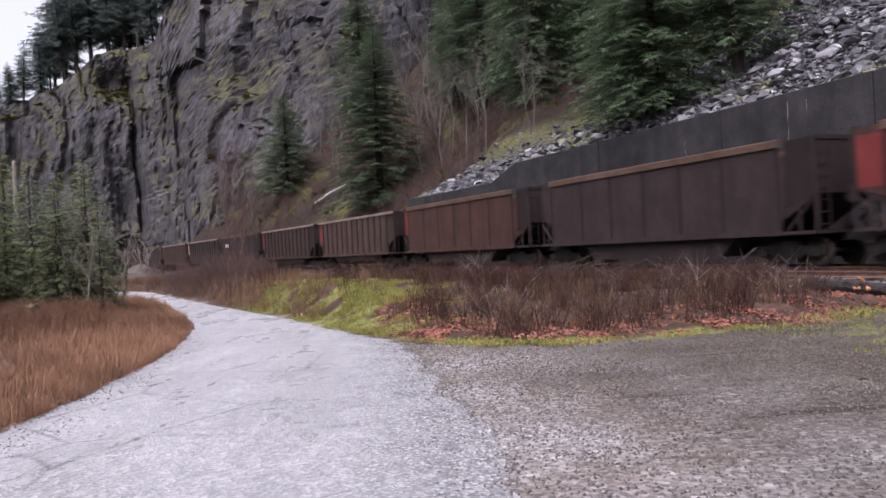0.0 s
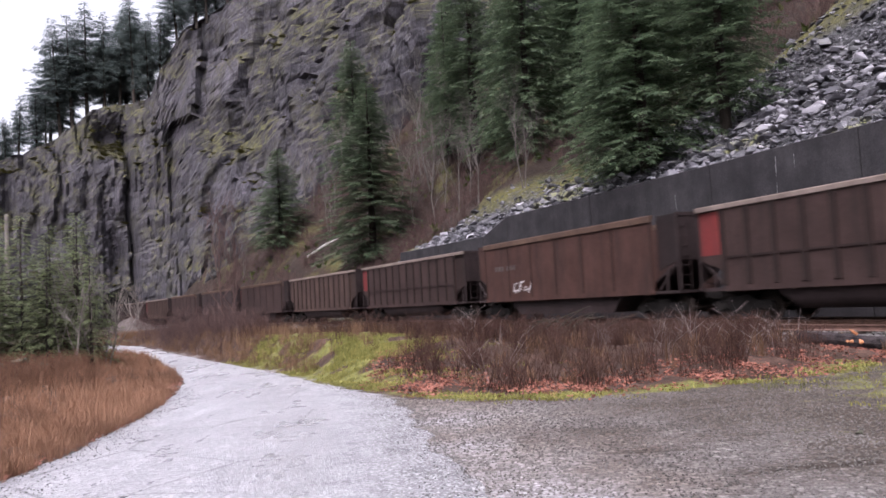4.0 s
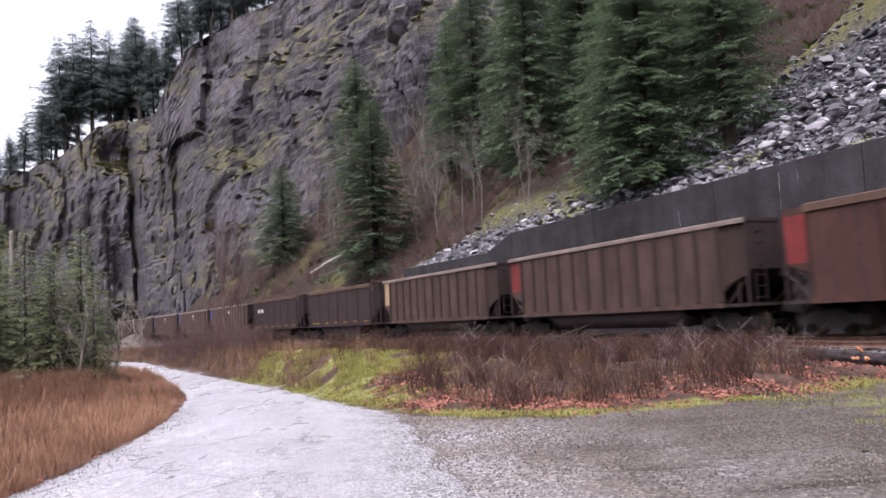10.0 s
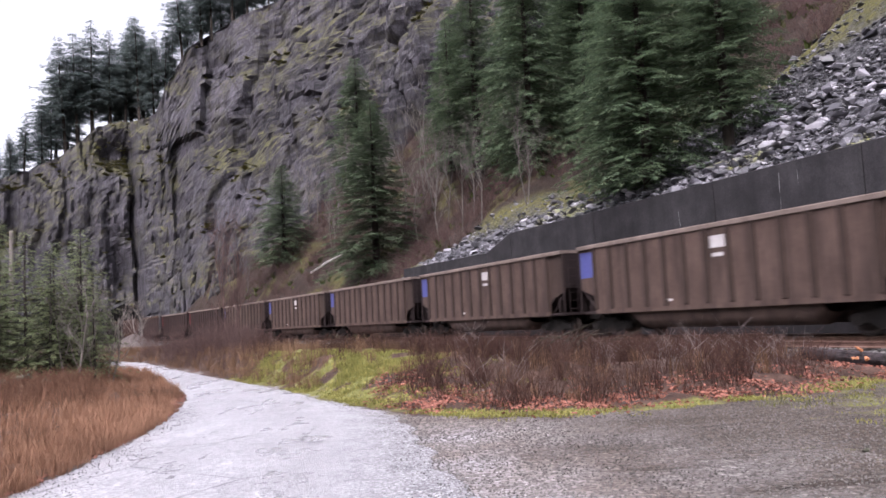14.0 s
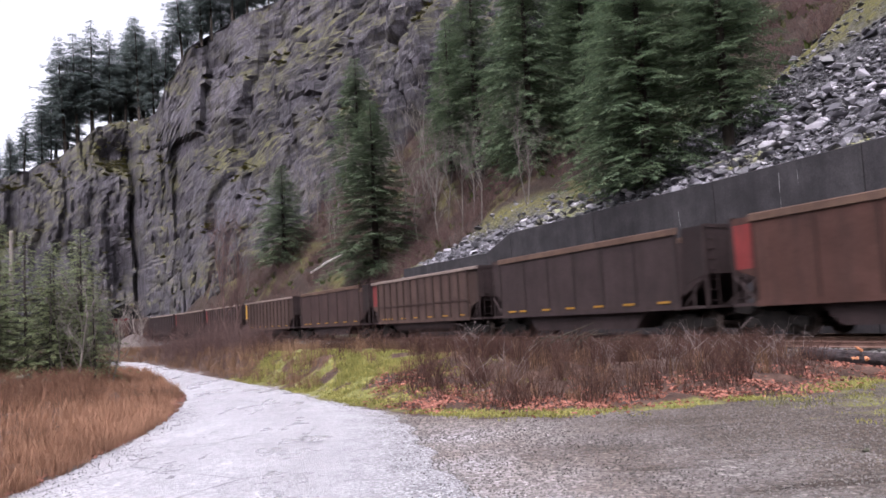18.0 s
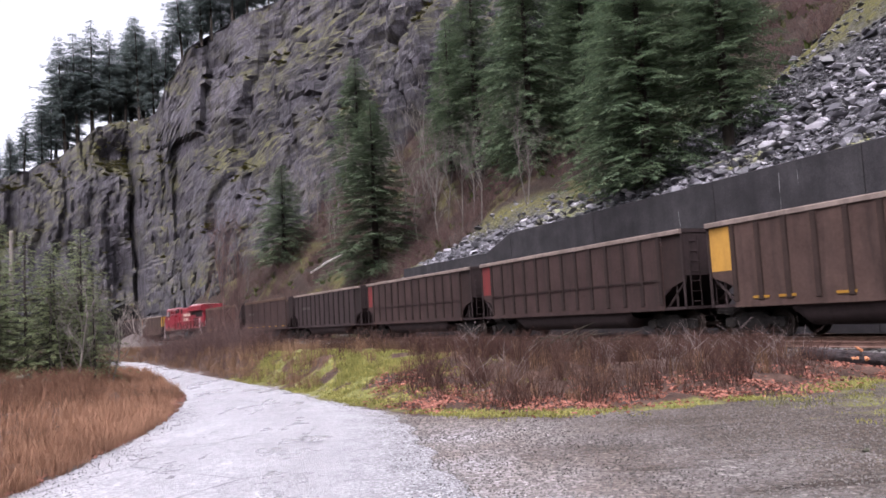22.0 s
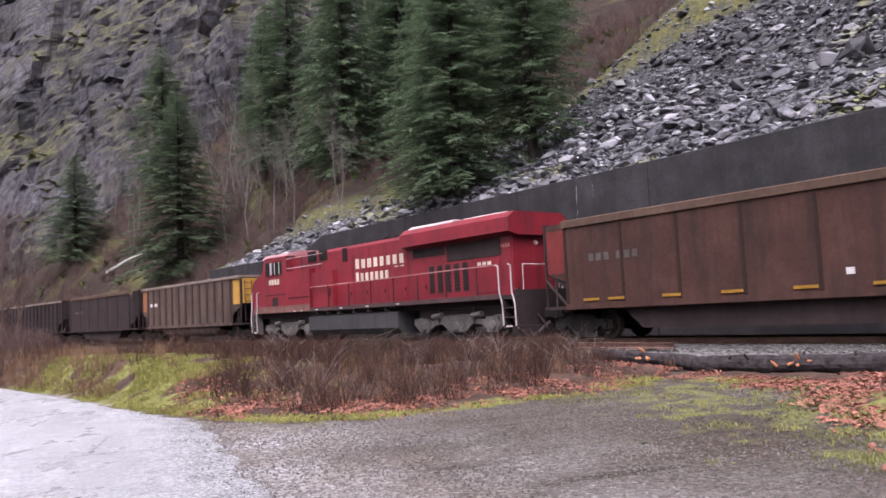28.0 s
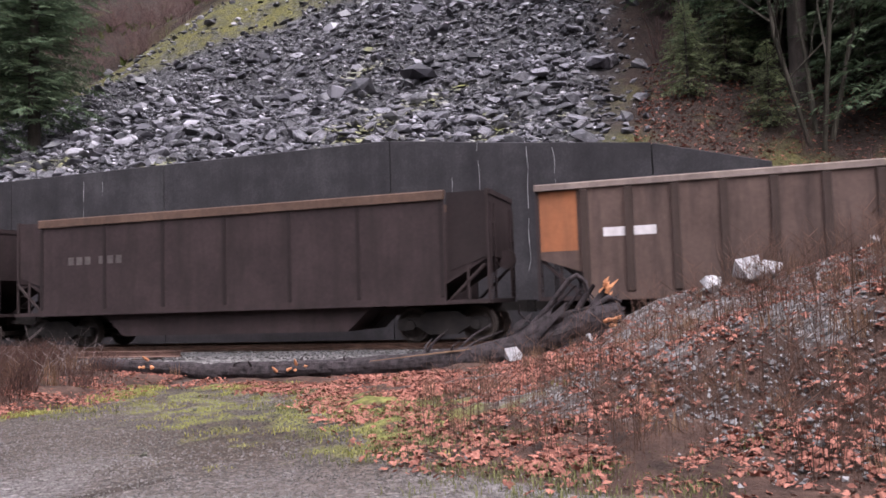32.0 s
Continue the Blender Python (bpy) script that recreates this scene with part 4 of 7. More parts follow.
    for x in (-1, 1):
        b = end * x
        pr = [(b, 2.15), (b, top - 0.03), (b - 0.06 * x, top - 0.03), (b - 0.06 * x, 2.2), (half * x - 1.0 * x, 1.05), (half * x - 0.95 * x, 0.98)]
        wy = 1.5 - inset
        # kind d: rib paint of the dark cars stands in for the end's shade
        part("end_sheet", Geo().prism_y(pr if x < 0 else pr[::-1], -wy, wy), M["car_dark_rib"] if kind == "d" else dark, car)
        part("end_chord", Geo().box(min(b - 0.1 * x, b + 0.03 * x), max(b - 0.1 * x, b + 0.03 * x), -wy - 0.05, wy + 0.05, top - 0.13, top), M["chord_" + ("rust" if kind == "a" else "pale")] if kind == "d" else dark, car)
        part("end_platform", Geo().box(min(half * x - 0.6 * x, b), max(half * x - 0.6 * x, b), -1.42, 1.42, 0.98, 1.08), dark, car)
        cp = Geo().box(min(b - 0.5 * x, b + 0.45 * x), max(b - 0.5 * x, b + 0.45 * x), -0.12, 0.12, 0.76, 0.98)
        cp.box(min(b + 0.4 * x, b + 0.62 * x), max(b + 0.4 * x, b + 0.62 * x), -0.19, 0.17, 0.72, 1.02)
        part("coupler", cp, M["bogie"], car)
        add_bogie(car, 6.1 * x)
        if x > 0:
            wheel = Geo().lathe_y([(0.02, -0.02), (0.26, -0.02), (0.26, 0.02), (0.02, 0.02)], 12, b + 0.12, 2.1)
            part("brake_wheel", wheel, dark, car)
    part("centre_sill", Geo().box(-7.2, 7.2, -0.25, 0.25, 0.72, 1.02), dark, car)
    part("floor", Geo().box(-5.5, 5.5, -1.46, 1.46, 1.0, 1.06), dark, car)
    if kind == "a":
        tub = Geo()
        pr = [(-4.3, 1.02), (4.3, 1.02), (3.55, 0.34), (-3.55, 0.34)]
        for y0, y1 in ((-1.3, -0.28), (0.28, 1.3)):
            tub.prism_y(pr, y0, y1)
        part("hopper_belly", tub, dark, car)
    else:
        n = 9
        for s in (-1, 1):
            prof = [(s * (0.80 + 0.60 * math.cos(math.pi * k / n)), 1.0 - 0.66 * math.sin(math.pi * k / n) ** 0.7) for k in range(n + 1)]
            g = Geo()
            for x0, x1, k0, k1 in ((-4.3, -3.9, 0.45, 1.0), (-3.9, 3.9, 1.0, 1.0), (3.9, 4.3, 1.0, 0.45)):
                v = [(x, y, 1.0 - (1.0 - z) * k) for x, k in ((x0, k0), (x1, k1)) for y, z in prof]
                c = len(prof)
                g.add(v, [(i, i + 1, i + 1 + c, i + c) for i in range(c - 1)])
            part("tub", g, m if kind == "d" else dark, car, smooth=True)
    return car


def plate(car, name, x0, x1, z0, z1, mat, proud=0.006, side=-1, base=1.53, label=""):
    y0, y1 = side * base, side * (base + proud)
    return part(name, Geo().box(x0, x1, min(y0, y1), max(y0, y1), z0, z1), M[mat], car, label)


# paint of each car, from the locomotive forwards: kind and base colour, then the marks on it
#   r, o, b, y, w: red, orange, blue, yellow or cream end bay;  s: row of yellow reflectors;  g: pale scrawl;  p: white placard;  m: white stencil bars
AHEAD = ("a_rust:rsm a_brown:sm b_dark:m c_brown:r c_brown:r b_tan:ys a_brown:s c_tan:rs a_dark:s a_rust:r b_brown:r a_dark:r b_dark:wp a_dark: a_rust:sm "
         "a_brown: b_brown:r c_brown:r d_pale:b d_pale:bp d_pale:b d_pale:bp d_pale:bp d_pale:b d_pale:bp d_pale:b d_pale:bp d_pale:bp d_pale:b d_pale:bp "
         "d_pale:bp d_pale:bp a_dark:ps a_dark:s b_tan:w b_tan:r a_rust:r a_brown: a_brown:pgsw a_dark:rm c_tan:r b_dark:r a_tan:r a_brown:pgw c_tan:r c_brown:r "
         "a_rust:r a_dark:pgm c_brown: b_tan:r a_brown: a_dark: a_brown:r b_tan: c_brown:r a_rust:gm c_brown:r a_brown:m a_rust:m a_brown: c_brown:r a_brown:s "
         "a_dark:r c_tan:r b_dark:w a_dark:gp b_brown:r b_tan:r a_rust:r a_dark: a_rust:r a_brown:").split()
BEHIND = "d_pale:YOp a_dark:m b_dark: c_brown:r a_brown: b_brown:r a_rust: c_brown:r".split()
WORDS = {"a": "smooth-sided coal hopper car", "b": "ribbed coal gondola car", "c": "ribbed coal gondola car, belt rail", "d": "ribbed coal gondola car, round belly"}
TONE = {"pale": "dusty tan", "dark": "grimy dark brown", "brown": "coal-stained brown", "rust": "rusty red-brown", "tan": "dusty tan-brown"}
ENDS = {"r": ("red_faded", "faded red"), "o": ("orange", "orange"), "b": ("blue", "blue"), "y": ("yellow", "yellow"), "w": ("cream", "cream")}


def dress(car, kind, marks, rnd):
    inset = 0.26 if kind == "a" else 0.06
    base = 1.53 - inset
    words = []
    for ch in marks:
        if ch in ENDS:
            mat, word = ENDS[ch]
            hi, lo = (3.5, 2.45) if ch == "b" else (3.58, 2.16)
            for side in (-1, 1):
                plate(car, "painted_panel", -7.36, -6.46, lo, hi, mat, 0.006, side, base, word + " paint")
            words.append(word + " end bay")
        elif ch in "YO":
            x0, x1 = (6.46, 7.36) if ch == "Y" else (-7.36, -6.46)
            for side in (-1, 1):
                plate(car, "painted_panel", x0, x1, 2.16, 3.6, "yellow" if ch == "Y" else "orange", 0.006, side, base, "yellow paint" if ch == "Y" else "orange paint")
            if ch == "Y":
                y = Geo().box(7.452, 7.458, -1.38, 1.38, 2.2, 3.6)
                part("painted_end", y, M["yellow"], car, "streaked yellow paint")
            words.append("yellow end bay" if ch == "Y" else "orange end bay")
        elif ch == "s":
            for x in (-5.6, -4.6, -2.6, -0.7, 1.3, 3.2, 5.2):
                plate(car, "reflector", x, x + 0.62, 1.22, 1.30, "reflector", 0.035)
            words.append("yellow reflectors")
        elif ch == "p":
            xs = (-5.1, -4.05) if kind != "d" else (-5.93, -5.23) if "Y" in marks else (0.15,)
            for x in xs:
                plate(car, "placard", x + 0.08, x + (0.9 if "Y" not in marks else 0.58), 2.62 if kind != "d" else 2.95 if "Y" not in marks else 2.45, 2.95 if kind != "d" else 3.35 if "Y" not in marks else 2.66, "white_dirty", 0.008)
            if kind == "d" and "Y" not in marks:
                plate(car, "placard", 0.3, 0.8, 2.66, 2.78, "white_dirty", 0.008)
                plate(car, "stencil", -2.0, -1.8, 1.3, 1.38, "white_dirty", 0.008)
            words.append("white placards")
        elif ch == "m":
            x = -5.3
            for i in range(3):
                plate(car, "stencil", x + 0.3 * i, x + 0.3 * i + 0.2, 2.45, 2.68, "stencil", 0.006)
                plate(car, "stencil", x + 1.1 + 0.3 * i, x + 1.3 + 0.3 * i, 2.45, 2.68, "stencil", 0.006)
            if "r" in marks:
                plate(car, "stencil", 2.6, 2.8, 1.5, 1.66, "white_dirty", 0.006)
            words.append("worn stencil bars")
        elif ch == "g":
            for i in range(7):
                x = -3.6 + i * 0.22
                g = Geo()
                a = rnd.uniform(0.3, 1.2)
                g.tube([(x, -1.548, 1.35 + rnd.uniform(0, 0.15)), (x + rnd.uniform(-0.2, 0.3), -1.548, 1.35 + 0.4 * a), (x + 0.3, -1.548, 1.3 + 0.5 * a)], 0.03, 4)
                part("paint_scrawl", g, M["white_dirty"], car)
            words.append("pale scrawls")
    return words


def build_cars():
    rnd = random.Random(5)
    bases = {}
    def make(spec, off):
        style, marks = spec.split(":")
        kind, tone = style.split("_")
        lab = TONE[tone] + " " + WORDS[kind]
        if style not in bases:
            bases[style] = coal_car(kind, "car_" + tone, lab)
        car = copy_thing(bases[style], Matrix())
        words = dress(car, kind, marks, rnd)
        tagged(car, lab + (", " + words[0] if words else ""), "freight car", "cars of the coal train")
        KEEP.append((car, off, 6.1))
    for k, spec in enumerate(AHEAD):
        make(spec, (k + 0.5) * CAR_L)
    for k, spec in enumerate(BEHIND):
        make(spec, -LOCO_L - (k + 0.5) * CAR_L)
    for plain in bases.values():
        for o in [plain, *plain.children_recursive]:
            bpy.data.objects.remove(o)


def build_locomotive():
    """Its cab faces backwards: the long hood leads."""
    e = thing("locomotive", "dirty red diesel locomotive with a black underframe", "locomotive")
    red, black, grey = M["loco_red"], M["car_dark"], M["loco_grey"]
    # underframe, walkway, pilots
    fr = Geo().box(-10.3, 10.3, -1.1, 1.1, 1.22, 1.55)
    part("underframe", fr, black, e)
    for y in (-1, 1):
        part("walkway", Geo().box(-4.0, 9.7, min(1.1 * y, 1.53 * y), max(1.1 * y, 1.53 * y), 1.50, 1.60), black, e)
        part("walkway_edge", Geo().box(-4.0, 9.7, min(1.53 * y, 1.55 * y), max(1.53 * y, 1.55 * y), 1.46, 1.63), M["loco_sill"], e)
    for x, nm in ((-10.45, "front_pilot"), (10.35, "rear_pilot")):
        s = -1 if x < 0 else 1
        g = Geo().box(x - 0.06, x + 0.06, -1.5, 1.5, 0.35, 1.75)
        g.prism_x([(-1.3, 0.12), (1.3, 0.12), (1.45, 0.5), (-1.45, 0.5)], x - 0.02 if s > 0 else x - 0.3, x + 0.3 if s > 0 else x + 0.02)
        part(nm, g, black, e)
        c = Geo().box(min(x, x + 0.6 * s), max(x, x + 0.6 * s), -0.13, 0.13, 0.74, 0.98)
        c.box(min(x + 0.5 * s, x + 0.75 * s), max(x + 0.5 * s, x + 0.75 * s), -0.2, 0.18, 0.70, 1.02)
        part("coupler", c, M["bogie"], e)
        for y in (-0.45, 0.45):
            part("air_hose", Geo().tube([(x + 0.05 * s, y, 0.85), (x + 0.3 * s, y, 0.6), (x + 0.42 * s, y * 0.8, 0.32)], 0.035, 6), black, e)
        for y in (-1, 1):
            st = Geo()
            for i, z in enumerate((0.45, 0.78, 1.11, 1.44)):
                st.box(min(x - 0.55 * s, x - 0.05 * s), max(x - 0.55 * s, x - 0.05 * s), min(1.15 * y, 1.5 * y), max(1.15 * y, 1.5 * y), z, z + 0.04)
            for dx in (0.05, 0.57):
                st.box(min(x - dx * s, x - (dx + 0.03) * s), max(x - dx * s, x - (dx + 0.03) * s), min(1.15 * y, 1.5 * y), max(1.15 * y, 1.5 * y), 0.40, 1.6)
            part("steps", st, grey if s < 0 else black, e)
            part("step_light", Geo().box(min(x - 0.5 * s, x - 0.2 * s), max(x - 0.5 * s, x - 0.2 * s), min(1.5 * y, 1.52 * y), max(1.5 * y, 1.52 * y), 0.46, 0.52), M["step_white"], e)
            for dx in (-0.02, 0.62):
                part("grab_rail", Geo().tube([(x - dx * s, 1.52 * y, 0.5), (x - dx * s, 1.55 * y, 1.3), (x - (dx + 0.12) * s, 1.55 * y, 1.7), (x - (dx + 0.12) * s, 1.55 * y, 2.62), (x - (dx + 0.3) * s, 1.5 * y, 2.68)], 0.028, 7), M["step_white"], e)
    # fuel tank
    pr = [(-1.42, 0.55), (-1.15, 0.28), (1.15, 0.28), (1.42, 0.55), (1.42, 1.18), (1.25, 1.26), (-1.25, 1.26), (-1.42, 1.18)]
    tank = part("fuel_tank", Geo().prism_x(pr, -4.3, 3.2), M["tank_grey"], e)
    for x in (-2.4, -0.5, 1.4):
        part("strap", Geo().prism_x([(y * 1.01, z) for y, z in pr], x, x + 0.05), M["tank_grey"], tank)
    for y in (-1, 1):
        part("air_pipe", Geo().tube([(-4.2, 1.30 * y, 1.40), (3.4, 1.30 * y, 1.40)], 0.05, 7), black, e)
        for x in (-3.6, -2.6, -1.6, -0.3, 0.9, 2.2):
            part("bracket", Geo().box(x, x + 0.14, min(1.2 * y, 1.42 * y), max(1.2 * y, 1.42 * y), 1.27, 1.46), M["loco_grey"], e)
    # bogies with three axles
    fp = [(-2.75, 0.62), (-2.7, 0.86), (-2.2, 0.92), (-1.6, 0.74), (-1.05, 0.92), (-0.3, 0.98), (0.3, 0.98), (1.05, 0.92), (1.6, 0.74), (2.2, 0.92), (2.7, 0.86), (2.75, 0.62), (2.35, 0.34), (1.75, 0.34), (1.35, 0.6), (0.9, 0.62), (0.5, 0.34), (-0.5, 0.34), (-0.9, 0.62), (-1.35, 0.6), (-1.75, 0.34), (-2.35, 0.34)]
    wg = Geo().tube([(0, -0.95, 0), (0, 0.95, 0)], 0.09, 8)
    for sgn in (-1, 1):
        wg.lathe_y([(r, y * sgn) for r, y in [(0.10, 0.66), (0.2, 0.68), (0.46, 0.69), (0.56, 0.685), (0.56, 0.715), (0.53, 0.72), (0.525, 0.82), (0.46, 0.825), (0.30, 0.78), (0.10, 0.82)]], 26)
    wmesh = wg.mesh("wheelset", M["wheel"])
    wheels = []
    for bx in (-6.75, 6.75):
        b = new("bogie")
        b.parent, b.location = e, (bx, 0, 0)
        for y in (-1, 1):
            g = Geo().prism_y(fp, min(1.02 * y, 1.17 * y), max(1.02 * y, 1.17 * y))
            part("side_frame", g, M["loco_grey"], b)
            for x in (-2.05, 0.0, 2.05):
                part("axle_box", Geo().lathe_y([(0.02, 1.30 * y), (0.15, 1.29 * y), (0.19, 1.25 * y), (0.21, 1.17 * y), (0.21, 1.03 * y)], 12, x, 0.53), M["loco_grey"], b)
            for x in (-2.05, 0.0, 2.05):
                ped = Geo().prism_y([(x - 0.42, 0.62), (x - 0.30, 0.86), (x + 0.30, 0.86), (x + 0.42, 0.62), (x + 0.28, 0.30), (x - 0.28, 0.30)], min(1.17 * y, 1.22 * y), max(1.17 * y, 1.22 * y))
                part("pedestal", ped, M["loco_grey"], b)
                for dx in (-0.36, 0.36):
                    part("coil_spring", Geo().tube([(x + dx, 1.14 * y, 0.5), (x + dx, 1.14 * y, 0.72)], 0.085, 8), M["loco_grey"], b)
            part("sand_pipe", Geo().tube([(2.7, 1.1 * y, 1.2), (2.78, 1.1 * y, 0.6), (2.62, 0.9 * y, 0.2)], 0.03, 6), black, b)
            for x in (-1.05, 1.05):
                part("damper", Geo().tube([(x, 1.22 * y, 0.70), (x, 1.22 * y, 1.24)], 0.05, 7), black, b)
            for x in (-1.2, 1.2):
                part("brake_cylinder", Geo().tube([(x - 0.25, 1.2 * y, 0.93), (x + 0.3, 1.2 * y, 0.97)], 0.11, 9), M["loco_grey"], b)
        part("transom", Geo().box(-2.6, 2.6, -1.0, 1.0, 0.72, 1.2), black, b)
        for x in (-2.05, 0.0, 2.05):
            w = part("wheelset", wmesh, None, b)
            wheels.append((w, x))
    # nose and cab, one wide body
    side = [(-10.28, 1.55), (-10.34, 3.0), (-10.1, 3.28), (-9.05, 3.72), (-8.80, 4.42), (-6.35, 4.42), (-6.35, 1.55)]
    body = part("cab_body", Geo().prism_y(side, -1.5, 1.5), red, e)
    roof = Geo().prism_x([(-1.52, 4.40), (1.52, 4.40), (1.30, 4.58), (0.7, 4.68), (-0.7, 4.68), (-1.30, 4.58)], -8.95, -6.25)
    part("cab_roof", roof, M["loco_roof"], e)
    for y in (-1, 1):
        yy = 1.5 * y
        def panel(nm, x0, x1, z0, z1, mat, proud, parent=e, label=""):
            return part(nm, Geo().box(x0, x1, min(yy, yy + proud * y), max(yy, yy + proud * y), z0, z1), M[mat], parent, label)
        wf = panel("window_frame", -8.66, -6.74, 3.44, 4.20, "loco_seam", 0.02)
        for x in (-8.08, -7.58, -7.08):
            panel("mullion", x - 0.035, x + 0.035, 3.50, 4.14, "step_white", 0.03, wf)
        for x0, x1 in ((-8.60, -8.12), (-8.04, -7.62), (-7.54, -7.12), (-7.04, -6.80)):
            panel("pane", x0, x1, 3.50, 4.14, "cab_glass", 0.028, wf)
        panel("mirror", -7.98, -7.9, 3.5, 4.15, "step_white", 0.10)
        for i in range(4):
            panel("number_bar", -8.30 + i * 0.31, -8.08 + i * 0.31, 2.98, 3.26, "letter", 0.008)
        panel("seam", -8.8, -6.4, 2.42, 2.46, "car_dark", 0.006)
        panel("cab_vent", -7.95, -7.35, 1.85, 2.3, "car_dark", 0.012)
        part("sill_grime", Geo().box(-10.2, -4.05, min(yy, yy + 0.012 * y), max(yy, yy + 0.012 * y), 1.5, 1.84), M["loco_grime"], e)
        # machine room behind the cab
        mr = Geo().prism_x([(0.9 * y, 1.6), (1.49 * y, 1.6), (1.49 * y, 3.55), (0.9 * y, 3.62)], -6.35, -4.0)
        part("locker", mr, red, e)
        panel("locker_seam", -6.2, -4.1, 2.18, 2.22, "car_dark", 0.0)
        lk = part("tall_locker", Geo().box(-4.0, -2.0, min(0.9 * y, 1.38 * y), max(0.9 * y, 1.38 * y), 1.6, 3.35), red, e)
        part("locker_handle", Geo().box(-2.3, -2.22, min(1.38 * y, 1.41 * y), max(1.38 * y, 1.41 * y), 2.1, 2.5), black, lk)
        for z in (3.72, 4.22):
            part("roof_rail", Geo().tube([(-6.4, 1.46 * y, z), (-2.9, 1.40 * y, z)], 0.02, 6), M["step_white"], e)
        for x in (-6.3, -4.8, -3.0):
            part("roof_rail_post", Geo().tube([(x, 1.44 * y, 3.5), (x, 1.44 * y, 4.22)], 0.018, 5), black, e)
        for x0, x1, z0, z1 in ((-4.6, -3.8, 3.9, 4.42), (-3.5, -2.75, 3.9, 4.42), (-1.35, -0.98, 3.68, 4.30)):
            v = Geo().box(x0, x1, min(1.16 * y, 1.19 * y), max(1.16 * y, 1.19 * y), z0, z1)
            lv = part("louvre", v, black, e)
            for k in range(6):
                z = z0 + (z1 - z0) * (k + 0.5) / 6
                part("slat", Geo().box(x0, x1, min(1.19 * y, 1.21 * y), max(1.19 * y, 1.21 * y), z - 0.02, z + 0.015), M["bogie"], lv)
    # long hood
    hp = [(-1.15, 1.6), (-1.15, 4.25), (-0.85, 4.42), (0.85, 4.42), (1.15, 4.25), (1.15, 1.6)]
    part("hood", Geo().prism_x(hp, -6.35, 3.9), red, e)
    for y in (-1, 1):
        for x0, x1, z0, z1 in ((-1.9, -0.62, 1.72, 3.5), (-0.4, 0.7, 1.72, 2.55), (0.9, 2.1, 1.72, 2.55), (2.3, 3.6, 1.72, 2.55), (4.05, 5.0, 1.72, 3.2)):
            d = part("hood_door", Geo().box(x0, x1, min(1.15 * y, 1.165 * y), max(1.15 * y, 1.165 * y), z0, z1), red, e)
            part("latch", Geo().box(x1 - 0.12, x1 - 0.06, min(1.165 * y, 1.19 * y), max(1.165 * y, 1.19 * y), z0 + 0.35, z0 + 0.5), black, d)
        for x in (-5.6, -4.9, -3.4, -1.2, 1.0, 3.3):
            part("reflector", Geo().box(x, x + 0.22, min(1.55 * y, 1.556 * y), max(1.55 * y, 1.556 * y), 1.50, 1.56), M["step_white"], e)
    for x in (-2.0, -0.5, 0.8, 2.2, 3.7):
        for y in (-1, 1):
            part("door_seam", Geo().box(x, x + 0.025, min(1.15 * y, 1.158 * y), max(1.15 * y, 1.158 * y), 1.7, 4.15), M["loco_seam"], e)
    part("hood_rear", Geo().prism_x([(-1.15, 1.6), (-1.15, 3.9), (1.15, 3.9), (1.15, 1.6)], 3.9, 9.9), red, e)
    rad = Geo().prism_x([(-1.15, 3.72), (-1.52, 3.84), (-1.52, 4.34), (-1.22, 4.56), (1.22, 4.56), (1.52, 4.34), (1.52, 3.84), (1.15, 3.72)], 3.7, 10.25)
    part("radiator_wing", rad, red, e)
    part("roof_panel", Geo().prism_x([(-1.15, 4.56), (1.15, 4.56), (0.9, 4.70), (-0.9, 4.70)], 3.75, 6.6), M["step_white"], e, "pale weathered roof panel")
    part("roof_panel", Geo().prism_x([(-1.1, 4.56), (1.1, 4.56), (1.0, 4.63), (-1.0, 4.63)], 7.3, 9.6), M["step_white"], e, "pale weathered roof panel")
    part("exhaust_stack", Geo().box(0.9, 1.7, -0.35, 0.35, 4.40, 4.62), black, e)
    part("horn", Geo().tube([(1.2, -0.7, 4.52), (1.8, -0.7, 4.56)], [0.04, 0.09], 8), black, e)
    part("antenna_dome", Geo().box(-7.9, -7.3, -0.25, 0.25, 4.66, 4.76), M["loco_roof"], e)
    for y in (-1, 1):
        yy = 1.15 * y
        part("radiator_screen", Geo().box(6.3, 9.4, min(yy, yy + 0.02 * y), max(yy, yy + 0.02 * y), 3.05, 3.7), black, e)
        # black strip painted as the shadow under the radiator wing
        part("shadow_screen", Geo().box(4.1, 6.2, min(yy, yy + 0.015 * y), max(yy, yy + 0.015 * y), 3.35, 3.7), black, e)
        for i in range(5):
            x = 5.15 + i * 0.52
            g = part("grille", Geo().box(x, x + 0.30, min(yy, yy + 0.02 * y), max(yy, yy + 0.02 * y), 1.86, 2.95), black, e)
            for k in range(7):
                part("slat", Geo().box(x + 0.02, x + 0.28, min(yy + 0.02 * y, yy + 0.035 * y), max(yy + 0.02 * y, yy + 0.035 * y), 1.95 + k * 0.14, 1.99 + k * 0.14), M["bogie"], g)
        part("hood_door", Geo().box(7.85, 9.3, min(yy, yy + 0.02 * y), max(yy, yy + 0.02 * y), 1.75, 2.98), M["loco_red"], e)
        for i, (w, gap) in enumerate(((0.3, 0.1), (0.35, 0.1), (0.35, 0))):
            part("stencil", Geo().box(8.1 + 0.28 * i, 8.3 + 0.28 * i, min(yy + 0.02 * y, yy + 0.026 * y), max(yy + 0.02 * y, yy + 0.026 * y), 2.75, 2.88), M["letter"], e)
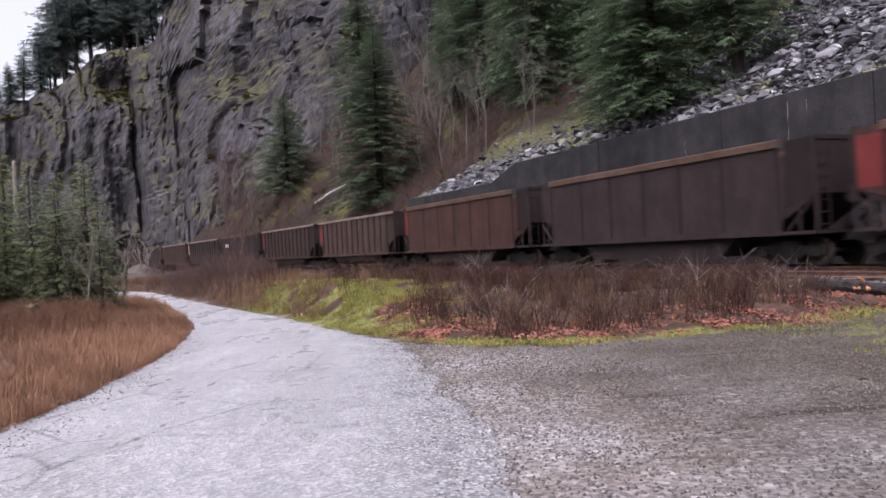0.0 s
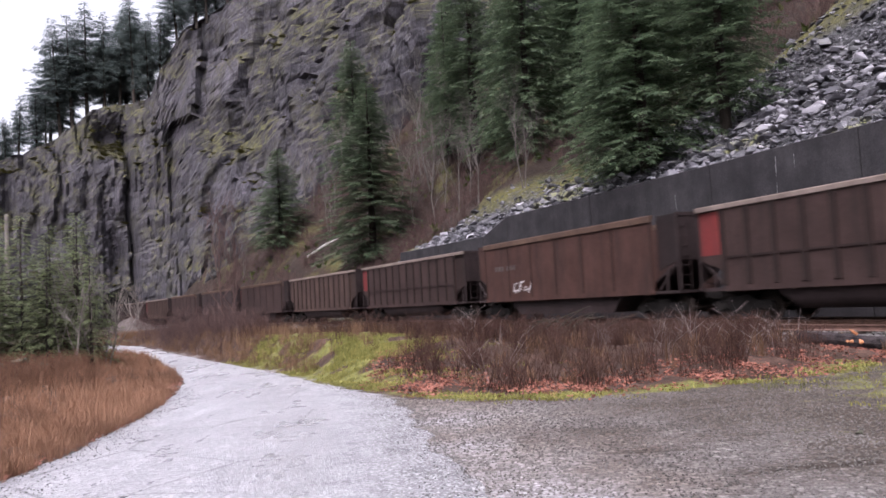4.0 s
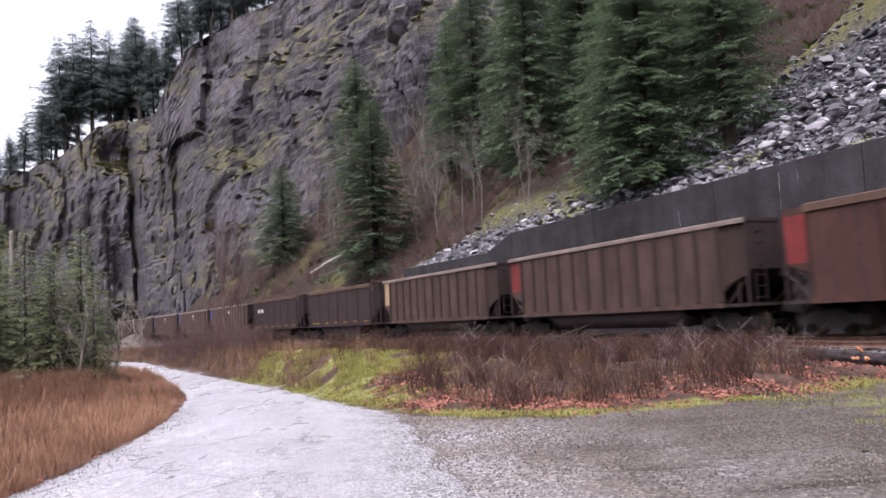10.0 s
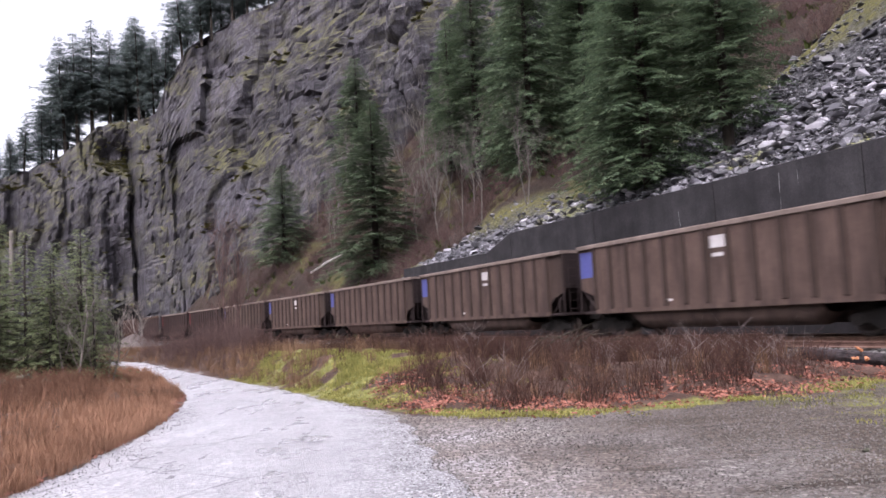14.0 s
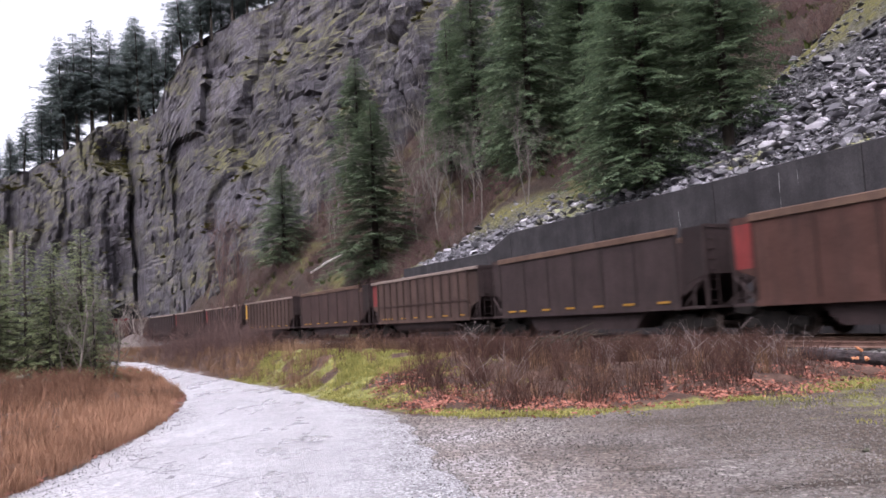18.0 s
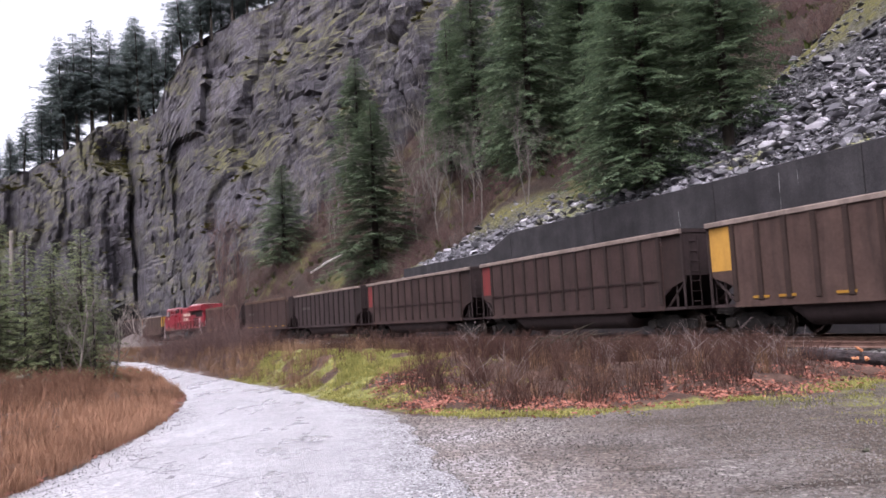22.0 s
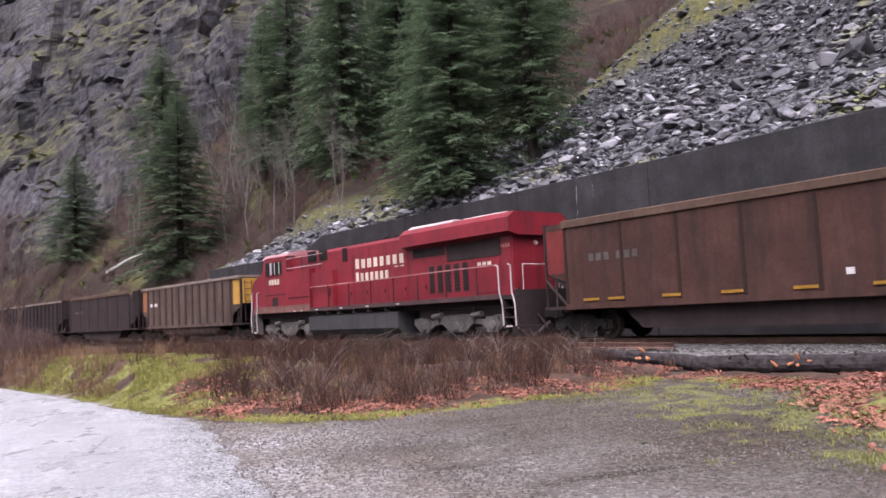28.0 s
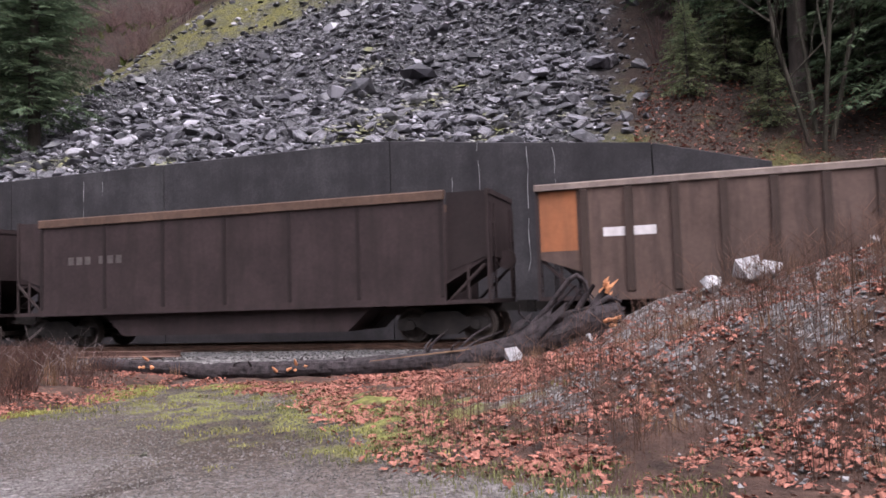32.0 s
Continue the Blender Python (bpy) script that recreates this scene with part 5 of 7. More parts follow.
        # two rows of pale block lettering, as plain bars
        for row, (n, x1, z0, z1) in enumerate(((8, 3.62, 3.26, 3.66), (7, 2.42, 2.66, 3.04))):
            wd = (x1 + 0.30) / n
            for i in range(n):
                x = -0.30 + i * wd
                hi = z1 + (0.05 if i == 0 else 0)
                part("letter_bar", Geo().box(x, x + wd * 0.58, min(yy, yy + 0.008 * y), max(yy, yy + 0.008 * y), z0, hi), M["letter"], e)
        for i in range(2):
            part("letter_underline", Geo().box(2.75 + 0.42 * i, 3.0 + 0.42 * i, min(yy, yy + 0.008 * y), max(yy, yy + 0.008 * y), 3.12, 3.17), M["letter"], e)
        # handrail along the walkway
        part("handrail", Geo().tube([(-3.9, 1.52 * y, 2.62), (9.35, 1.52 * y, 2.68), (9.55, 1.52 * y, 2.6), (9.62, 1.52 * y, 1.6)], 0.021, 7), M["rail_pale"], e)
        for x in (-3.9, -2.2, -0.4, 1.4, 3.1, 4.8, 6.6, 8.4):
            part("stanchion", Geo().tube([(x, 1.52 * y, 1.55), (x, 1.52 * y, 2.64)], 0.032, 6), M["loco_post"], e)
        part("headlight", Geo().lathe_y([(0.02, 0), (0.09, 0.0), (0.1, 0.05 * y), (0.02, 0.06 * y)], 10, 10.0, 3.45), M["step_white"], e)
        for i in range(4):
            part("number_bar", Geo().box(9.35 + i * 0.14, 9.44 + i * 0.14, min(yy, yy + 0.008 * y), max(yy, yy + 0.008 * y), 3.32, 3.45), M["letter_dim"], e)
        for x in (-9.9, 9.95):
            part("ditch_light", Geo().tube([(x, 1.0 * y, 1.75), (x + (0.12 if x > 0 else -0.55), 1.0 * y, 1.75)], 0.09, 9), black, e)
    part("hood_end", Geo().box(9.9, 10.0, -1.12, 1.12, 1.6, 3.75), red, e)
    part("rear_platform", Geo().box(9.7, 10.35, -1.5, 1.5, 1.48, 1.58), black, e)
    part("end_rail", Geo().tube([(10.3, -1.0, 1.6), (10.3, -1.0, 2.65), (10.3, 1.0, 2.65), (10.3, 1.0, 1.6)], 0.025, 6), M["step_white"], e)
    KEEP.append((e, -LOCO_L / 2, 6.75))
    return e, wheels


# ---------------------------------------------------------------- movement
RUN_T = [0, 1, 2, 3, 4, 7, 8, 9, 10, 11, 12, 13, 14.2, 14.5, 16.5, 17.1, 18.0, 18.2, 18.4, 18.6, 19, 23, 26.5, 28, 29, 30, 31, 32]
RUN_S = [-1133.0, -1077.7, -1022.2, -966.8, -912.3, -747.7, -693.2, -640.4, -586.1, -532.0, -478.4, -425.0, -359.5, -342.8, -234.8, -202.0, -152.1, -141.0, -137.6, -134.6, -129.0, -74.8, -26.5, -6.2, 7.55, 20.35, 33.8, 47.5]


def run(t):
    return float(np.interp(t, RUN_T, RUN_S))


def motions():
    """The whole train runs along the track; it slows at 18.2 s."""
    fine = sorted({round(i * 0.5, 2) for i in range(65)} | {17.8, 18.2, 18.4, 18.7})
    for car, off, half in KEEP:
        rows = []
        for t in fine:
            s = run(t) + off
            near = -190 < s < 110
            if not near and t % 4 and t not in (17.8, 18.2, 18.4) and not (-260 < s < 180):
                continue
            a, b = track(s - half, 0, RAIL_Z), track(s + half, 0, RAIL_Z)
            c = (a + b) / 2
            rows.append((t, pose(c.x, c.y, c.z, 0, 0, math.degrees(math.atan2(b.y - a.y, b.x - a.x)))))
        walk(car, rows)
    # the locomotive's wheels roll while it is out of the tunnel
    for w, x in WHEELS:
        rows = [(0, pose(x, 0, 0.53))]
        start = run(18.4)
        for f in range(552, 961):
            rows.append((f / 30, pose(x, 0, 0.53, 0, math.degrees((run(f / 30) - start) / 0.53), 0)))
        walk(w, rows)

# ---------------------------------------------------------------- rocks, plants, litter
def joined(name, shapes, placed, mat, label="", category="", smooth=False):
    """One mesh of many copies: shapes are (vertices, faces) with faces of one size; placed are (shape number, 3 x 3 matrix, place)."""
    vs, fs, n = [], [], 0
    for k, (sv, sf) in enumerate(shapes):
        rows = [(m, p) for q, m, p in placed if q == k]
        if not rows:
            continue
        mm, pp = np.array([r[0] for r in rows]), np.array([r[1] for r in rows])
        v = np.einsum("nij,vj->nvi", mm, np.array(sv)) + pp[:, None, :]
        f = np.array(sf)[None] + (np.arange(len(rows)) * len(sv))[:, None, None] + n
        vs.append(v.reshape(-1, 3))
        fs.append(f.reshape(-1, f.shape[-1]))
        n += v.shape[0] * v.shape[1]
    V = np.concatenate(vs)
    me = bpy.data.meshes.new(name)
    me.vertices.add(len(V))
    me.vertices.foreach_set("co", V.astype(np.float32).ravel())
    loops = np.concatenate([f.ravel() for f in fs])
    sizes = np.concatenate([np.full(len(f), f.shape[1]) for f in fs])
    me.loops.add(len(loops))
    me.loops.foreach_set("vertex_index", loops.astype(np.int32))
    me.polygons.add(len(sizes))
    me.polygons.foreach_set("loop_start", np.concatenate([[0], np.cumsum(sizes)[:-1]]).astype(np.int32))
    me.polygons.foreach_set("use_smooth", np.full(len(sizes), smooth))
    me.update(calc_edges=True)
    me.materials.append(mat)
    ob = new(name, me)
    if label:
        tagged(ob, label, category, kind="stuff")
    return ob


def spin(rz, tilt=0.0, around=0.0, scale=(1, 1, 1)):
    m = Matrix.Rotation(rz, 3, "Z") @ Matrix.Rotation(tilt, 3, "X") @ Matrix.Rotation(around, 3, "Z")
    return np.array(m) @ np.diag(scale)


def rock_shapes(n, seed):
    """Angular stones: a jittered block with its corners cut."""
    r = random.Random(seed)
    out = []
    for _ in range(n):
        bm = bmesh.new()
        for _k in range(13):
            a, z = r.uniform(0, math.tau), r.uniform(-1, 1)
            q = math.sqrt(1 - z * z)
            k = r.uniform(0.8, 1.05)
            bm.verts.new((k * q * math.cos(a), k * q * math.sin(a) * r.uniform(0.75, 1), k * z * 0.8))
        bmesh.ops.convex_hull(bm, input=bm.verts[:])
        loose = [v for v in bm.verts if not v.link_faces]
        bmesh.ops.delete(bm, geom=loose, context="VERTS")
        bm.verts.index_update()
        out.append(([tuple(v.co) for v in bm.verts], [tuple(v.index for v in f.verts) for f in bm.faces if len(f.verts) == 3]))
        bm.free()
    return out


def mesh_of(name, shape, mat):
    me = bpy.data.meshes.new(name)
    me.from_pydata(shape[0], [], shape[1])
    me.materials.append(mat)
    me.update()
    return me


def hill_point(s, d):
    p = track(s, -d)
    return np.array((p.x, p.y, hill_height(s, d)))


def build_talus():
    r = random.Random(11)
    shapes = rock_shapes(9, 3)
    slope = thing("talus_slope", "loose grey scree slope of angular broken rock with mossy patches", "scree", kind="structure")
    small, large = [], []
    n = 0
    while n < 29000:
        s, d = r.uniform(-64, 19), 5.25 + 44 * r.random() ** 1.25
        if r.random() > max(on_talus(s, d) * (1 - 0.55 * moss_band(s, d)), 0.12 * moss_band(s, d)):
            continue
        n += 1
        size = 0.06 + 0.17 * r.random() ** 2.0
        if r.random() < (0.05 if d < 14 else 0.03):
            size = r.uniform(0.26, 0.5)
        if d > 20:
            size *= 1.25
        p = hill_point(s, d)
        p[2] += size * r.uniform(0.0, 0.45)
        m = spin(r.uniform(0, 6.28), r.uniform(-0.7, 0.7), r.uniform(0, 6.28), (size * r.uniform(0.9, 1.5), size * r.uniform(0.7, 1.1), size * r.uniform(0.35, 0.8)))
        q = (r.randrange(9), m, p)
        (large if size > 0.25 and d < 26 else small).append(q)
    for s, d, size in ((1.3, 14.3, 1.0), (-0.9, 12.7, 0.85), (-2.4, 13.2, 0.65), (10.0, 11.7, 0.7), (3.6, 15.5, 0.6), (7.6, 10.4, 0.5), (-5.0, 9.5, 0.5)):
        p = hill_point(s, d)
        p[2] += 0.25
        large.append((r.randrange(9), spin(r.uniform(0, 6.28), r.uniform(-0.4, 0.4), 0, (size * 1.2, size, size * 0.75)), p))
    large.sort(key=lambda q: q[2][0] ** 2 + q[2][1] ** 2)
    meshes = [mesh_of("rock", sh, M["scree"]) for sh in shapes]
    for k, m, p in large[:300]:
        ob = part("rock", meshes[k], None, slope)
        ob.matrix_basis = Matrix.Translation(p) @ Matrix(m.tolist()).to_4x4()
    ob = joined("scree", shapes, small + large[300:], M["scree_small"])
    ob.parent = slope
    tagged(ob, "small broken grey stones", kind="stuff")


# ---- conifers
def conifer_meshes(seed, height, radius, clear=0.04, density=1.0, droop=0.35, ragged=0.25, mat="needles", spray=0.88):
    r = random.Random(seed)
    trunk = Geo().tube([(0, 0, -0.6), (0.02, 0, height * 0.3), (-0.03, 0.02, height * 0.7), (0, 0, height * 0.985)], [height * 0.016, height * 0.012, height * 0.006, 0.012], 8)
    sprays, twigs = [], Geo()
    # a frond of seven pointed side sprays
    fv, ff = [], []
    for t, lean, long in ((0.06, 0.95, 0.36), (0.30, 0.85, 0.40), (0.55, 0.75, 0.32)):
        for sgn in (-1, 1):
            o = len(fv)
            fv += [(t, 0, 0.0), (t + 0.17, 0.01 * sgn, -0.01), (t + long * math.cos(lean) + 0.04, sgn * long * math.sin(lean), -0.05 - 0.05 * t)]
            ff.append((o, o + 1, o + 2))
    o = len(fv)
    fv += [(0.62, 0.075, -0.03), (0.62, -0.075, -0.03), (1.06, 0, -0.13)]
    ff.append((o, o + 1, o + 2))
    base = (fv, ff)
    z = height * clear
    step = 0.25 / density
    while z < height * 0.985:
        u = z / height
        shape = min(1.0, (u - clear) / 0.08 + 0.55) * ((1 - u) ** 0.84) * 1.22
        nb = 8 if u < 0.9 else 5
        a0 = r.uniform(0, 6.28)
        for k in range(nb):
            if r.random() < ragged * 0.5:
                continue
            a = a0 + k * math.tau / nb + r.uniform(-0.35, 0.35)
            L = radius * shape * r.uniform(1 - ragged * 1.3, 1.12) + 0.12
            up = 0.35 * u - 0.05
            dz = -droop * (1 - u) * r.uniform(0.6, 1.3)
            n = max(2, int(L / 0.24))
            if L > 0.8:
                twigs.tube([(0, 0, z), (math.cos(a) * L * 0.55, math.sin(a) * L * 0.55, z + L * (up * 0.6 + dz * 0.3)), (math.cos(a) * L * 0.92, math.sin(a) * L * 0.92, z + L * (up * 0.8 + dz))], [0.012 + 0.006 * L, 0.01, 0.005], 3)
            for i in range(n):
                t = (i + 0.75) / n
                px, py = math.cos(a) * L * t, math.sin(a) * L * t
                pz = z + L * t * (up + dz * t)
                for sgn in (-1, 1):
                    if i == n - 1 and sgn == 1:
                        az = a + r.uniform(-0.2, 0.2)
                    else:
                        az = a + sgn * r.uniform(0.45, 1.15)
                    size = (0.42 + 0.34 * (1 - abs(2 * t - 0.9))) * min(1.0, 0.45 + L * 0.4) * r.uniform(0.75, 1.25) * spray
                    pitch = r.uniform(-0.15, 0.55) * (1 - 0.6 * u) + 0.1
                    m = np.array(Matrix.Rotation(az, 3, "Z") @ Matrix.Rotation(pitch, 3, "Y") @ Matrix.Rotation(r.uniform(-0.6, 0.6), 3, "X")) @ np.diag((size, size * r.uniform(0.8, 1.3), size))
                    sprays.append((0, m, np.array((px, py, pz + r.uniform(-0.06, 0.06)))))
        z += step * (1 + 0.6 * (1 - u)) * r.uniform(0.8, 1.2) * (height / 15) ** 0.5
    crown = joined("crown", [base], sprays, M[mat])
    cm = crown.data
    bpy.data.objects.remove(crown)
    return trunk.mesh("trunk", M["bark"], True), cm, twigs.mesh("boughs", M["bark"])


def place_tree(meshes, name, label, category, group, p, scale=1.0, rz=0.0, lean=0.0):
    t = thing(name, label, category, group)
    for nm, me in zip(("trunk", "crown", "bough"), meshes):
        ob = part(nm, me, None, t)
        if nm == "bough":
            tagged(ob, kind="stuff")
    t.matrix_basis = Matrix.Translation(Vector(p)) @ Matrix.Rotation(lean, 4, "Y") @ Matrix.Rotation(rz, 4, "Z") @ Matrix.Scale(scale, 4)
    return t


def build_conifers():
    r = random.Random(21)
    firs = [conifer_meshes(1, 15, 3.0, 0.03, 1.05, 0.4, 0.2), conifer_meshes(2, 15, 3.3, 0.05, 1.0, 0.5), conifer_meshes(3, 15, 2.5, 0.10, 0.95, 0.45, 0.32)]
    pines = [conifer_meshes(4, 15, 4.4, 0.24, 0.85, 0.2, 0.5, "needles_hazed", 1.05), conifer_meshes(5, 15, 3.9, 0.16, 0.85, 0.3, 0.45, "needles_hazed", 1.05), conifer_meshes(6, 15, 4.6, 0.32, 0.8, 0.15, 0.55, "needles_hazed", 1.05)]
    fir = ("fir_tree", "dark green fir tree with drooping boughs on the slope", "conifer", "firs on the hillside")
    # s, d, height, width, kind
    for s, d, hgt, wid, k in ((-98.3, 12.9, 14.5, 7.5, 0), (-69.1, 13.1, 20.5, 9.2, 0), (-102.7, 27.5, 22, 9, 1), (-65.3, 25, 27, 9.5, 2), (-44.2, 16.7, 24, 8.2, 1), (-44.2, 23.2, 26, 7.5, 2), (-19.8, 7.1, 15.5, 6.8, 1), (-16.5, 9.6, 15, 5.2, 2),
                              (-74.3, 27, 22, 7, 2), (-58, 33, 25, 8, 1), (-50, 29, 27, 8, 0), (-36, 22, 22, 7, 1), (-52, 21, 20, 7, 2), (-29, 13.5, 18, 6.5, 2), (-25, 17, 19, 6, 1), (-33, 30, 20, 7, 2), (-84, 34, 20, 7, 0), (-40, 36, 22, 8, 0), (-23.5, 8.6, 11, 4.6, 0)):
        p = hill_point(s, d)
        t = place_tree(firs[k], *fir, p, 1, r.uniform(0, 6.28))
        base_r = (3.0, 3.3, 2.5)[k] * 2
        t.matrix_basis = t.matrix_basis @ Matrix.Diagonal((1.32 * wid / base_r, 1.32 * wid / base_r, hgt / 15, 1))
    for s, d, hgt, wid, k in ((16.5, 13, 17, 6, 2), (19, 17, 19, 7, 1), (23, 12, 18, 6.5, 0), (26, 18, 22, 7, 2), (30, 13, 19, 7, 1), (34, 20, 22, 8, 0), (13.8, 19, 15, 5.5, 1), (21, 24, 21, 7, 0), (38, 14, 20, 7, 2), (17, 27, 20, 7, 2), (43, 22, 22, 8, 1), (27, 30, 22, 8, 0), (12.4, 24, 14, 5, 2), (48, 15, 19, 7, 0), (20.5, 9.5, 15, 6, 1), (25, 9, 16, 6.5, 0), (29, 10.5, 17, 7, 2), (17.6, 17.5, 16, 6.5, 0), (22.5, 19.5, 20, 7, 1), (15.4, 22, 16, 6, 0), (33, 8.5, 16, 6.5, 2), (37, 10, 18, 7, 0), (19.5, 13.5, 12, 6, 0), (22, 15.5, 15, 6.5, 1), (26.5, 12.5, 15, 7, 0), (24, 10.8, 9, 5, 1), (28.5, 15, 17, 7, 1), (31.5, 11.5, 16, 7, 0), (20.5, 20.5, 18, 7, 0), (35, 15, 18, 8, 1), (41, 11, 18, 8, 0)):
        p = hill_point(s, d)
        t = place_tree(firs[k], "fir_tree", "dark shaded fir tree in the woods beside the scree", "conifer", "firs beside the scree", p, 1, r.uniform(0, 6.28))
        t.matrix_basis = t.matrix_basis @ Matrix.Diagonal((1.3 * wid / ((3.0, 3.3, 2.5)[k] * 2), 1.3 * wid / ((3.0, 3.3, 2.5)[k] * 2), hgt / 15, 1))
    # tall firs added so that their crowns, out of view, shade the slope
    tall = conifer_meshes(8, 15, 4.4, 0.46, 0.8, 0.3, 0.4, "needles", 0.95)
    for s, d, hgt in ((17, 10.5, 24), (21, 8.4, 25), (20, 13, 26), (25.5, 10, 25), (24, 15, 27), (30, 9, 25), (29, 14, 27), (35, 11, 26), (18.5, 19, 25), (34, 17, 27), (15.5, 15.5, 23)):
        place_tree(tall, "fir_tree", "tall fir with a bare lower trunk, unseen crown added for shade", "conifer", "firs beside the scree", hill_point(s, d), hgt / 15, r.uniform(0, 6.28))
    small = conifer_meshes(9, 6, 2.0, 0.05, 1.0, 0.45, 0.4, "needles_light", 0.6)
    for s, d, hgt in ((13.2, 9.6, 3.6), (14.6, 11.5, 4.4), (13.0, 13.5, 3.0), (15.8, 8.6, 3.2)):
        place_tree(small, "young_fir", "light green young fir at the edge of the scree", "conifer", "young firs beside the scree", hill_point(s, d), hgt / 6, r.uniform(0, 6.28))
    # along the crest of the cliff
    last = None
    for x, y, z in CREST[::2] + CREST[1::2]:
        az = math.degrees(math.atan2(x, y))
        if not -33 < az < -6 or (last and math.hypot(x - last[0], y - last[1]) < r.uniform(1.7, 4.4)):
            continue
        last = (x, y)
        hgt = r.uniform(20, 29) if -26.0 < az < -20 else r.uniform(11, 17) if az < -26.0 else r.uniform(14, 21)
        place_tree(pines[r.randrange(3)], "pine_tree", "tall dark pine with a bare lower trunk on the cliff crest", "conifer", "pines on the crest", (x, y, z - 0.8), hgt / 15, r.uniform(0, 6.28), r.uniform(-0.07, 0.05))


# ---- bare trees and shrubs
def bare_tree_mesh(name, seed, height, stems=1, spread=0.5, depth=4, mat="bark_pale", thin=1.0, kids=4):
    r = random.Random(seed)
    stem_list, g = [], Geo()
    def grow(p, d, L, rad, lev):
        mid = p + d * L * 0.5 + Vector((r.uniform(-1, 1), r.uniform(-1, 1), r.uniform(-0.3, 0.6))) * L * 0.06
        tip = p + d * L + Vector((r.uniform(-1, 1), r.uniform(-1, 1), r.uniform(0, 1))) * L * 0.08
        (stem_list[-1] if lev == depth else g).tube([p, mid, tip], [rad, rad * 0.75, rad * 0.45], 6 if lev == depth else 3)
        if lev == 0:
            return
        for k in range(kids + (2 if lev == depth else 0)):
            t = r.uniform(0.3, 1.0)
            q = p.lerp(mid, t * 2) if t < 0.5 else mid.lerp(tip, t * 2 - 1)
            side = Vector((r.uniform(-1, 1), r.uniform(-1, 1), 0)).normalized()
            nd = (d * r.uniform(0.6, 1.0) + side * r.uniform(0.35, 0.9) * (0.6 + spread) + Vector((0, 0, 0.25))).normalized()
            grow(q, nd, L * r.uniform(0.34, 0.58), rad * 0.42, lev - 1)
    for k in range(stems):
        stem_list.append(Geo())
        a = k * math.tau / stems + r.uniform(-0.4, 0.4)
        d = Vector((math.cos(a) * spread * 0.5, math.sin(a) * spread * 0.5, 1)).normalized() if stems > 1 else Vector((0.03, 0, 1))
        grow(Vector((math.cos(a) * 0.08 * stems, math.sin(a) * 0.08 * stems, -0.3)), d, height * r.uniform(0.55, 0.72), height * 0.011 * thin, depth)
    return [w.mesh("trunk", M[mat]) for w in stem_list], g.mesh("crown", M[mat])


